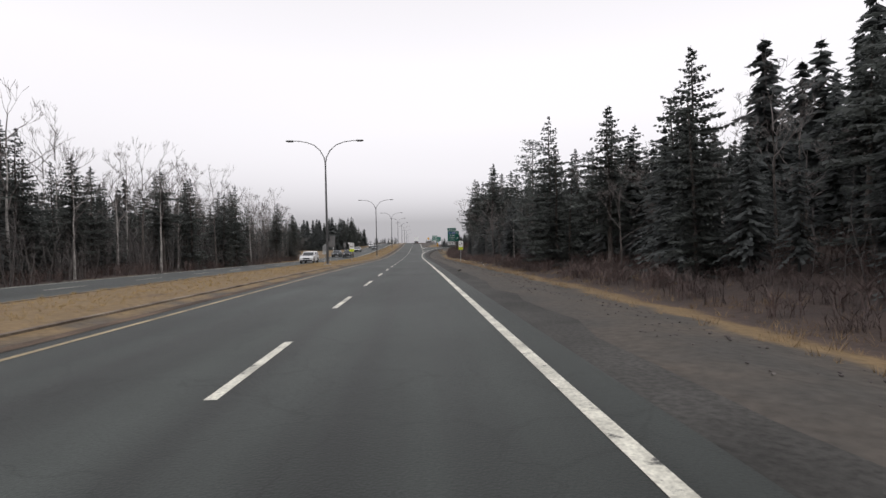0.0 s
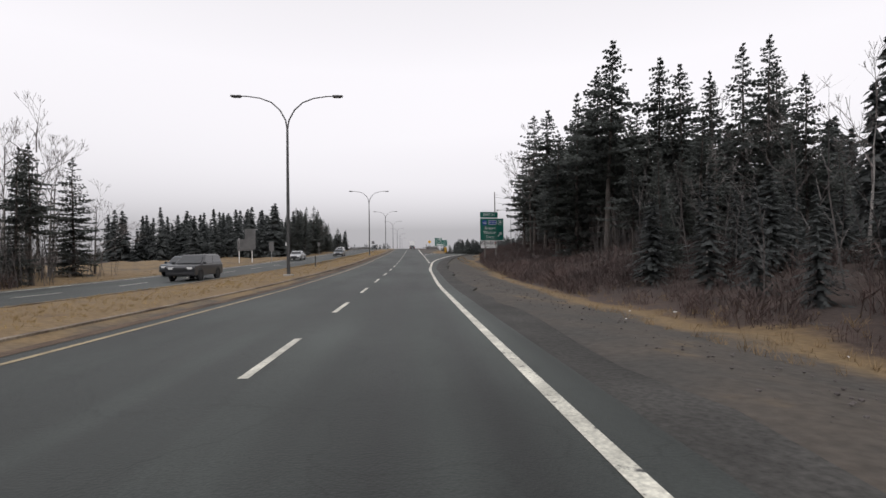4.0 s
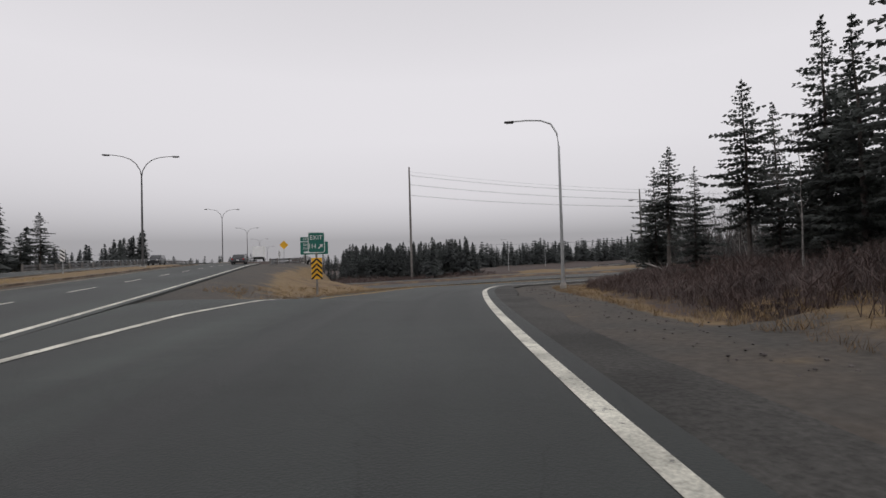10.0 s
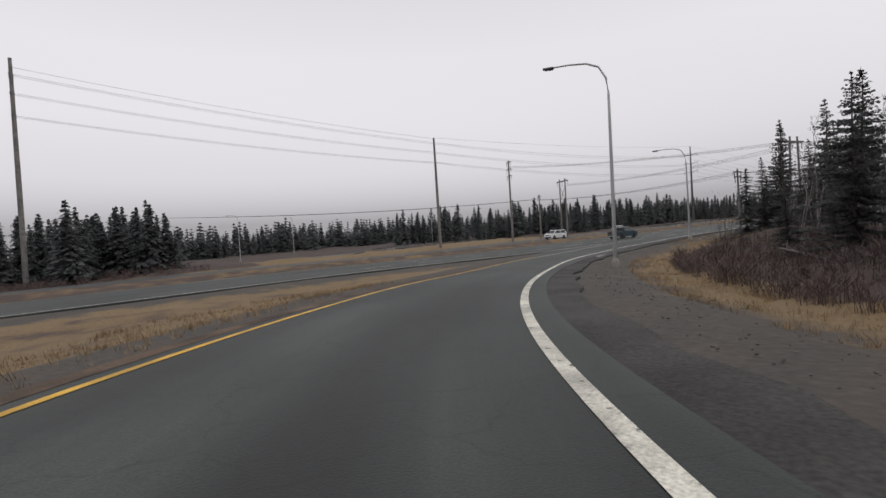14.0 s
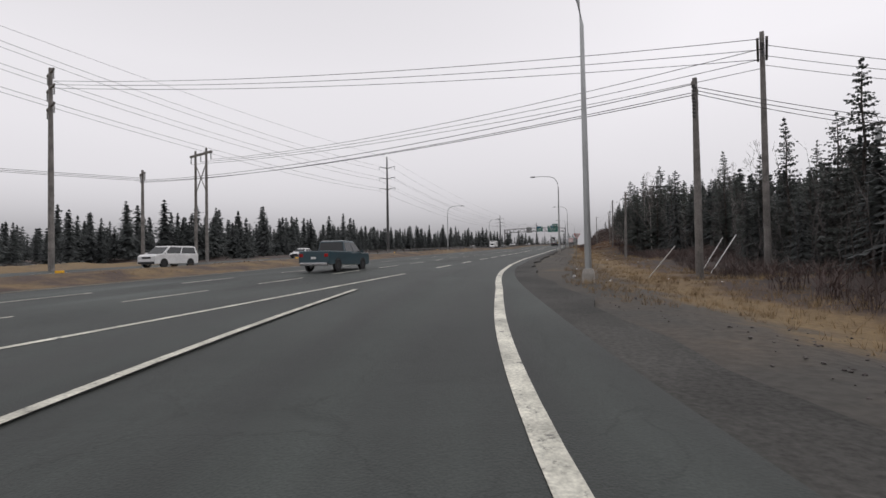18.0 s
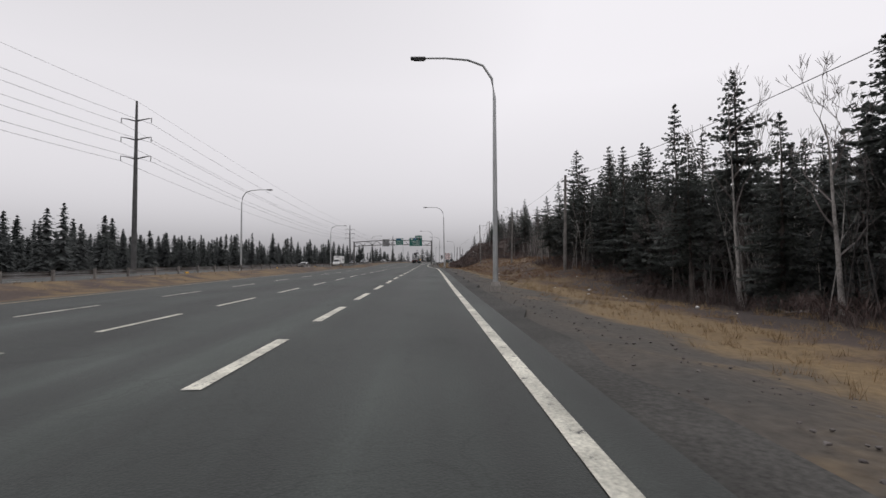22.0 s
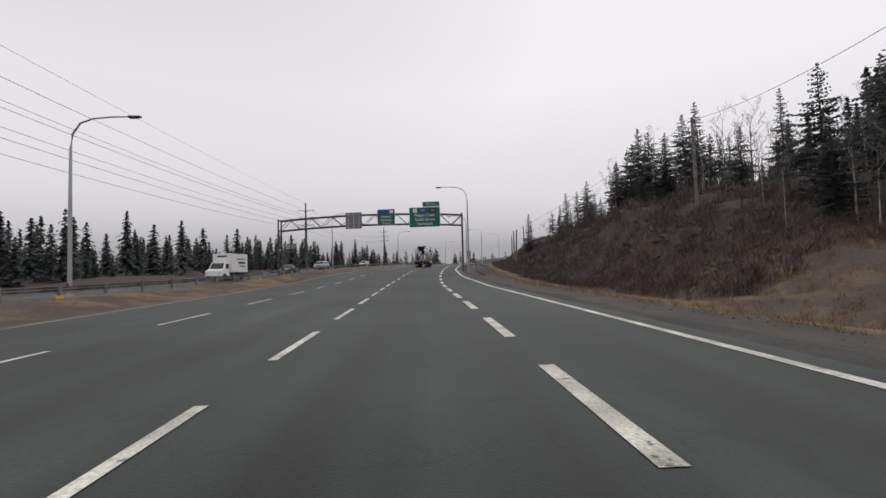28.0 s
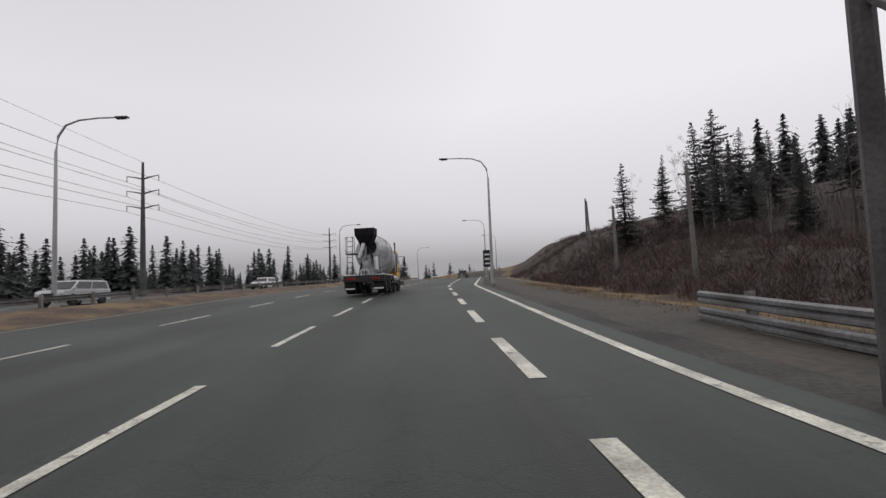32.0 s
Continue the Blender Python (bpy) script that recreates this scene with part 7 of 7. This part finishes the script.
def woods(name, label, places, h0, h1, seed, wide=1.0, kinds=LOW):
    r = np.random.RandomState(seed)
    places = np.array(places)
    places = places[off_road(places, 5.0)]
    hh = land(places[:, 0], places[:, 1])[0]
    V, F, base = [], [], 0
    for (x, y), z in zip(places, hh):
        v, f = kinds[r.randint(len(kinds))]
        k = (h0 + (h1 - h0) * r.rand() ** 1.3) * (r.uniform(0.5, 0.8) if r.rand() < 0.25 else 1.0) / 12
        a = r.rand() * 6.28
        w = k * r.uniform(0.8, 1.2) * wide
        c, s = math.cos(a) * w, math.sin(a) * w
        V.append(np.stack([v[:, 0] * c - v[:, 1] * s + x, v[:, 0] * s + v[:, 1] * c + y, v[:, 2] * k + z - 0.2], 1))
        F.append(f + base)
        base += len(v)
    V, F = np.concatenate(V), np.concatenate(F)
    me = bpy.data.meshes.new(name)
    me.from_pydata(V.tolist(), [], F.tolist())
    me.materials.append(NEEDLE_FAR)
    return tagged(new(name, me), label, "woods", kind="stuff")


NEEDLE_FAR = material("far_needles", (0.100, 0.110, 0.106), 0.65, vary=0.35, scale=6, fine=1.5, bump=0, second=(0.076, 0.083, 0.083), island=False, spec=0.45)
translucent(NEEDLE_FAR, 0.5)
r7 = random.Random(70)


def strip(axis, s0, s1, o0, o1, n):
    out = []
    for _ in range(n):
        p = axis.at(r7.uniform(s0, s1), r7.uniform(o0, o1))
        out.append((p[0], p[1]))
    return out


woods("woodland", "dense dark spruce wood behind the forest edge", strip(MAIN, M0 - 5, M0 + 45, 22, 60, 140) + strip(MAIN, M0 + 40, M0 + 100, 34, 65, 120) + strip(MAIN, M0 + 100, M0 + 186, 32, 75, 210), 9, 15, 1)
woods("woodland", "young spruces filling the forest edge down to the ground", strip(MAIN, M0 + 4, M0 + 104, 11.0, 20, 170) + strip(MAIN, M0 + 155, M0 + 190, 27, 36, 40) + strip(MAIN, M0 + 22, M0 + 122, -31, -44, 110) + strip(HIGHWAY, HX(98), HX(200), 19, 34, 150), 3.5, 8.0, 32, 1.1, YOUNG)
woods("woodland", "dark spruce wood across the main road", strip(MAIN, M0 - 20, M0 + 122, -40, -85, 330), 9.5, 14, 2)
woods("woodland", "tall dark spruce stand beyond the opposite lanes", strip(MAIN, M0 + 200, M0 + 276, -30, -75, 330), 9.5, 14, 21)
woods("woodland", "dark spruce stand beyond the highway", strip(MAIN, M0 + 325, M0 + 352, -36, -85, 110), 9, 13, 22, 1.1)
woods("woodland", "low spruce wood between the bridge and the pole", [(r7.uniform(26, 44), r7.uniform(338, 372)) for _ in range(130)] + [(r7.uniform(46, 66), r7.uniform(322, 362)) for _ in range(130)], 8, 12.5, 3)
woods("woodland", "young spruces thinning out towards the bridge", [(r7.uniform(17, 30), r7.uniform(334, 352)) for _ in range(40)], 3, 7, 31)
woods("woodland", "spruce treeline beyond the highway", strip(HIGHWAY, HX(140), HX(330), -84, -125, 360) + strip(HIGHWAY, HX(300), HX(480), -58, -110, 270) + strip(HIGHWAY, HX(175), HX(262), -62, -92, 90), 7, 14, 4)
woods("woodland", "distant spruce treeline", [(r7.uniform(60, 470), r7.uniform(425, 500)) for _ in range(800)], 9, 15, 41, 1.25, FAR_OFF)
woods("woodland", "spruce wood on the slope above the verge", strip(HIGHWAY, HX(85), HX(200), 32, 75, 320) + strip(HIGHWAY, HX(200), HX(400), 46, 90, 300), 8, 12.5, 5)
woods("woodland", "hazy treeline on the horizon", [(r7.uniform(-320, 620), r7.uniform(560, 640)) for _ in range(600)] + [(r7.uniform(520, 700), r7.uniform(-100, 520)) for _ in range(400)] + [(r7.uniform(-260, -110), r7.uniform(-60, 560)) for _ in range(500)], 8, 14, 6, 1.5, FAR_OFF)


def brush_clump(r, n, h):
    vs, fs = [], []
    for _ in range(n):
        a, lean = r.rand() * 6.28, r.rand() * 0.7
        L = h * (0.4 + 0.7 * r.rand())
        d = np.array([math.cos(a) * lean, math.sin(a) * lean, 1.0])
        p = np.array([(r.rand() - .5) * 0.7, (r.rand() - .5) * 0.7, -0.05])
        t = np.array([-math.sin(a), math.cos(a), 0]) * 0.016
        q = p + d * L * 0.6
        for e, dr in ((p, d * L), (q, d * L * 0.5 + np.array([(r.rand() - .5) * L, (r.rand() - .5) * L, 0])), (q, d * L * 0.4 + np.array([(r.rand() - .5) * L, (r.rand() - .5) * L, 0]))):
            b = len(vs)
            vs += [e - t, e + t, e + dr]
            fs.append((b, b + 1, b + 2))
    return np.array(vs), np.array(fs)


def scatter(name, label, category, mat, clumps, places, lo, hi, seed, margin=0.15, level=None):
    r = np.random.RandomState(seed)
    places = np.array(places)
    places = places[off_road(places, margin)]
    hh = land(places[:, 0], places[:, 1])[0] if level is None else level.near(places[:, 0], places[:, 1])[2]
    V, F, base = [], [], 0
    for (x, y), z in zip(places, hh):
        v, f = clumps[r.randint(len(clumps))]
        k, a = r.uniform(lo, hi), r.rand() * 6.28
        c, s = math.cos(a) * k, math.sin(a) * k
        V.append(np.stack([v[:, 0] * c - v[:, 1] * s + x, v[:, 0] * s + v[:, 1] * c + y, v[:, 2] * k + z], 1))
        F.append(f + base)
        base += len(v)
    V, F = np.concatenate(V), np.concatenate(F)
    me = bpy.data.meshes.new(name)
    me.from_pydata(V.tolist(), [], F.tolist())
    me.materials.append(mat)
    return tagged(new(name, me), label, category, kind="stuff")


rb = np.random.RandomState(5)
BUSHES = [brush_clump(rb, 16, 1.0) for _ in range(6)]


def grass_clump(r, n):
    vs, fs = [], []
    for _ in range(n):
        a, lean = r.rand() * 6.28, 0.3 + r.rand() * 0.9
        L = 0.2 + 0.35 * r.rand()
        p = np.array([(r.rand() - .5) * 0.5, (r.rand() - .5) * 0.5, -0.02])
        t = np.array([-math.sin(a), math.cos(a), 0]) * 0.012
        b = len(vs)
        tip = p + np.array([math.cos(a) * lean, math.sin(a) * lean, 1.0]) * L
        vs += [p - t, p + t, tip]
        fs.append((b, b + 1, b + 2))
    return np.array(vs), np.array(fs)


TUFTS = [grass_clump(rb, 14) for _ in range(6)]


def strip_fade(axis, s0, s1, o0, o1, n, pull=1.0):
    out = []
    for _ in range(n):
        p = axis.at(r7.uniform(s0, s1), o0 + (o1 - o0) * r7.random() ** pull)
        out.append((p[0], p[1]))
    return out


def sapling_clump(r, n, h):
    """Thin bare stems with short side twigs."""
    vs, fs = [], []
    for _ in range(n):
        p = np.array([(r.rand() - .5) * 2.4, (r.rand() - .5) * 2.4, -0.2])
        L, lean = h * r.uniform(0.45, 1.1), np.array([(r.rand() - .5) * 0.4, (r.rand() - .5) * 0.4, 1.0])
        mid, top = p + lean * L * 0.5, p + lean * L + np.array([(r.rand() - .5) * 1.4, (r.rand() - .5) * 1.4, 0])
        rad = 0.008 + 0.0036 * L
        ring = [np.array([math.cos(a), math.sin(a), 0]) for a in (0.0, 2.1, 4.2)]
        b = len(vs)
        vs += [p + c * rad for c in ring] + [mid + c * rad * 0.7 for c in ring] + [top]
        for k in range(3):
            j = (k + 1) % 3
            fs += [(b + k, b + j, b + 3 + j), (b + k, b + 3 + j, b + 3 + k), (b + 3 + k, b + 3 + j, b + 6)]
        for _ in range(12):
            q = r.uniform(0.2, 0.97)
            o = p + (mid - p) * q * 2 if q < 0.5 else mid + (top - mid) * (q - 0.5) * 2
            a, m = r.rand() * 6.28, L * (0.1 + 0.2 * (1 - q))
            d, t = np.array([math.cos(a), math.sin(a), r.uniform(0.4, 1.3)]) * m, np.array([-math.sin(a), math.cos(a), 0]) * 0.012
            b = len(vs)
            vs += [o - t, o + t, o + d]
            fs.append((b, b + 1, b + 2))
    return np.array(vs), np.array(fs)


SAPLINGS = [sapling_clump(rb, 4, 6.0) for _ in range(8)]
scatter("saplings", "thin bare grey saplings crowding the forest edge", "saplings", SAPLING, SAPLINGS,
        strip_fade(MAIN, M0 + 5, M0 + 110, 11, 20, 90, 1.2) + strip_fade(MAIN, M0 + 110, M0 + 168, 17, 32, 130) + strip_fade(RAMP, 112, 195, 17, 30, 150) + strip_fade(MAIN, M0 + 25, M0 + 126, -26, -42, 520)
        + strip_fade(HIGHWAY, HX(95), HX(205), 18, 30, 220) + strip_fade(HIGHWAY, HX(200), HX(375), 27, 42, 360), 0.6, 1.25, 21, 4.0)
scatter("saplings", "pale slender birch stems along the edge of the woods", "saplings", BIRCH, SAPLINGS,
        strip_fade(HIGHWAY, HX(150), HX(205), 16, 24, 40) + strip_fade(HIGHWAY, HX(200), HX(300), 26, 34, 50) + strip_fade(RAMP, 120, 185, 15, 24, 14), 0.8, 1.4, 22, 4.0)
scatter("brush", "tangled reddish brown bare brush under the trees", "brush", BRUSH, BUSHES,
        strip_fade(MAIN, M0 + 5, M0 + 110, 8.4, 18, 1300, 1.3) + strip_fade(MAIN, M0 + 100, M0 + 195, 7.6, 24, 2900, 1.2) + strip_fade(RAMP, 85, 185, 8.8, 24, 2300, 1.3)
        + strip_fade(HIGHWAY, HX(100), HX(200), 15.5, 24, 1100, 1.3) + strip_fade(HIGHWAY, HX(258), HX(365), 9.2, 30, 6300, 1.3) + strip_fade(HIGHWAY, HX(345), HX(420), 9.5, 34, 1500), 0.3, 1.1, 11, 4.0)
scatter("bracken", "low rusty dry bracken over the open bank", "brush", BRACKEN, BUSHES,
        strip_fade(HIGHWAY, HX(176), HX(275), 8.8, 28, 4000, 1.0), 0.14, 0.42, 23, 3.5)
scatter("brush", "bare brush along the far edge of the woods", "brush", BRUSH, BUSHES,
        strip_fade(MAIN, M0 + 5, M0 + 115, -26, -36, 700) + [(r7.uniform(8, 66), r7.uniform(317, 342)) for _ in range(900)], 0.5, 1.5, 12, 3.0)
scatter("dead_grass", "tufts of dead straw-coloured grass on the verge", "grass", STRAW, TUFTS,
        strip_fade(MAIN, M0 + 2, M0 + 100, 6.0, 10.5, 1500, 1.3) + strip_fade(MAIN, M0 + 100, M0 + 190, 6.4, 8.4, 420) + strip_fade(RAMP, 60, 185, 6.0, 9.6, 2800, 1.2) + strip_fade(RAMP, 180, 230, 6.0, 16, 1500) + strip_fade(HIGHWAY, HX(100), HX(180), 8.2, 16, 2900)
        + strip_fade(HIGHWAY, HX(176), HX(275), 7.8, 24, 2900, 1.2) + strip_fade(HIGHWAY, HX(240), HX(300), 6.2, 10.5, 1300) + strip_fade(HIGHWAY, HX(298), HX(345), 3.9, 10.5, 1500) + strip_fade(RAMP, 98, 165, -12, -5.6, 2600), 0.22, 0.6, 13)
scatter("median_grass", "short golden winter grass on the central reserve", "grass", LAWN, TUFTS,
        strip_fade(MAIN, M0 + 2, M0 + 220, -12.5, -7.75, 9000), 0.14, 0.3, 24)
scatter("dead_grass", "tufts of dead grass on the reserve", "grass", STRAW, TUFTS,
        strip_fade(HIGHWAY, HX(60), HX(330), -20, -16.5, 900) + strip_fade(MAIN, M0 + 90, M0 + 260, -30, -22, 1500), 0.22, 0.45, 14)


def stone(r):
    bm = bmesh.new()
    bmesh.ops.create_icosphere(bm, subdivisions=1, radius=0.5)
    for v in bm.verts:
        v.co *= 0.7 + 0.6 * r.rand()
    v = np.array([tuple(q.co) for q in bm.verts]); v[:, 2] *= 0.6
    f = np.array([[q.index for q in t.verts] for t in bm.faces])
    bm.free()
    return v, f


STONES = [stone(rb) for _ in range(8)]


def ledge(r):
    """A broken slab of bedrock: the hull of scattered corners."""
    bm = bmesh.new()
    for _ in range(14):
        bm.verts.new(((r.rand() - .5) * 1.7, (r.rand() - .5) * 1.7, (r.rand() - .6) * 1.5))
    bmesh.ops.convex_hull(bm, input=bm.verts)
    bmesh.ops.delete(bm, geom=[v for v in bm.verts if not v.link_faces], context="VERTS")
    bmesh.ops.triangulate(bm, faces=bm.faces)
    bm.verts.index_update()
    v = np.array([tuple(q.co) for q in bm.verts])
    f = np.array([[q.index for q in t.verts] for t in bm.faces])
    bm.free()
    return v, f


scatter("litter", "scraps of pale litter in the verge grass", "litter", SIGN_WHITE, STONES, strip_fade(HIGHWAY, HX(108), HX(200), 8.5, 15, 46) + strip_fade(MAIN, M0 + 50, M0 + 100, 6, 9, 16), 0.06, 0.26, 26)
LEDGES = [ledge(rb) for _ in range(10)]
scatter("rock_ledges", "dark broken bedrock ledges in the cut slope", "rocks", ROCK, LEDGES, strip_fade(HIGHWAY, HX(262), HX(335), 10.5, 20, 190), 0.15, 0.6, 17)
scatter("rocks", "broken grey rocks on the cut slope", "rocks", ROCK, STONES, strip_fade(HIGHWAY, HX(265), HX(340), 11, 22, 260), 0.12, 0.5, 15)
scatter("rubble", "crumbled pale concrete lying on the shoulder", "rubble", RUBBLE, STONES, strip_fade(RAMP, RX(76.4), RX(79.6), 2.15, 2.6, 900) + strip_fade(RAMP, RX(75.4), RX(77), 2.4, 2.9, 160), 0.012, 0.055, 25, -9.0, RAMP)
scatter("gravel", "loose gravel and litter along the shoulder", "gravel", ROCK, STONES, strip_fade(RAMP, 60, 215, 3.6, 7.5, 2600) + strip_fade(MAIN, M0, M0 + 120, 3.4, 6, 1500) + strip_fade(HIGHWAY, HX(118), HX(330), 5.4, 8.5, 2600), 0.02, 0.08, 16)



def sticks(r):
    vs, fs = [], []
    for _ in range(5):
        a, L = r.rand() * 6.28, 0.5 + 1.3 * r.rand()
        p = np.array([(r.rand() - .5) * 1.2, (r.rand() - .5) * 1.2, 0.05 + 0.3 * r.rand()])
        d = np.array([math.cos(a), math.sin(a), (r.rand() - .35) * 0.7]) * L
        t, k = np.array([-math.sin(a), math.cos(a), 0]) * 0.028, np.array([0, 0, 0.05])
        b = len(vs)
        vs += [p - t, p + t, p + k, p + d]
        fs += [(b, b + 1, b + 3), (b + 1, b + 2, b + 3), (b + 2, b, b + 3)]
    return np.array(vs), np.array(fs)


STICKS = [sticks(rb) for _ in range(8)]
scatter("deadwood", "bleached grey broken branches lying in the brush", "deadwood", TWIG, STICKS,
        strip_fade(MAIN, M0 + 60, M0 + 195, 9, 19, 120) + strip_fade(RAMP, 85, 195, 9.5, 20, 110) + strip_fade(HIGHWAY, HX(110), HX(250), 14, 22, 60) + strip_fade(HIGHWAY, HX(260), HX(345), 11, 22, 160) + strip_fade(MAIN, M0 + 130, M0 + 165, 12, 19, 90), 0.3, 0.8, 18, 4.0)

# fallen grey trunks on the slopes
for x, y, L, turn, tilt in ((19.5, 138, 5.0, 30, 8), (21, 146, 4.0, 100, 14), (18.5, 152, 3.5, 60, 6), (36, 212, 3.6, 20, 20), (40, 216, 3.0, 110, 12), (62, 238, 3.2, 45, 18), (70, 240, 2.6, 130, 10), (272, 226, 3.5, 40, 16), (284, 222, 3.0, 110, 10), (296, 226, 4.0, 70, 14), (18, 96, 4.0, 80, 10)):
    e = thing("fallen_trunk", "bleached fallen tree trunk lying in the brush", "log", pose(x, y, height(x, y) + 0.25, tilt, 0, turn), group="fallen trunks")
    bm = tube(bmesh.new(), [(0, -L / 2, 0), (0.08, 0, 0.05), (0, L / 2, 0)], [0.11, 0.09, 0.04], 7)
    for k in range(5):
        yy = (k / 5 - 0.4) * L
        tube(bm, [(0, yy, 0), (rng.uniform(-.6, .6), yy + 0.3, rng.uniform(0.1, 0.7))], [0.03, 0.008], 4)
    bmesh.ops.recalc_face_normals(bm, faces=bm.faces)
    part("trunk", bm, BIRCH, e)
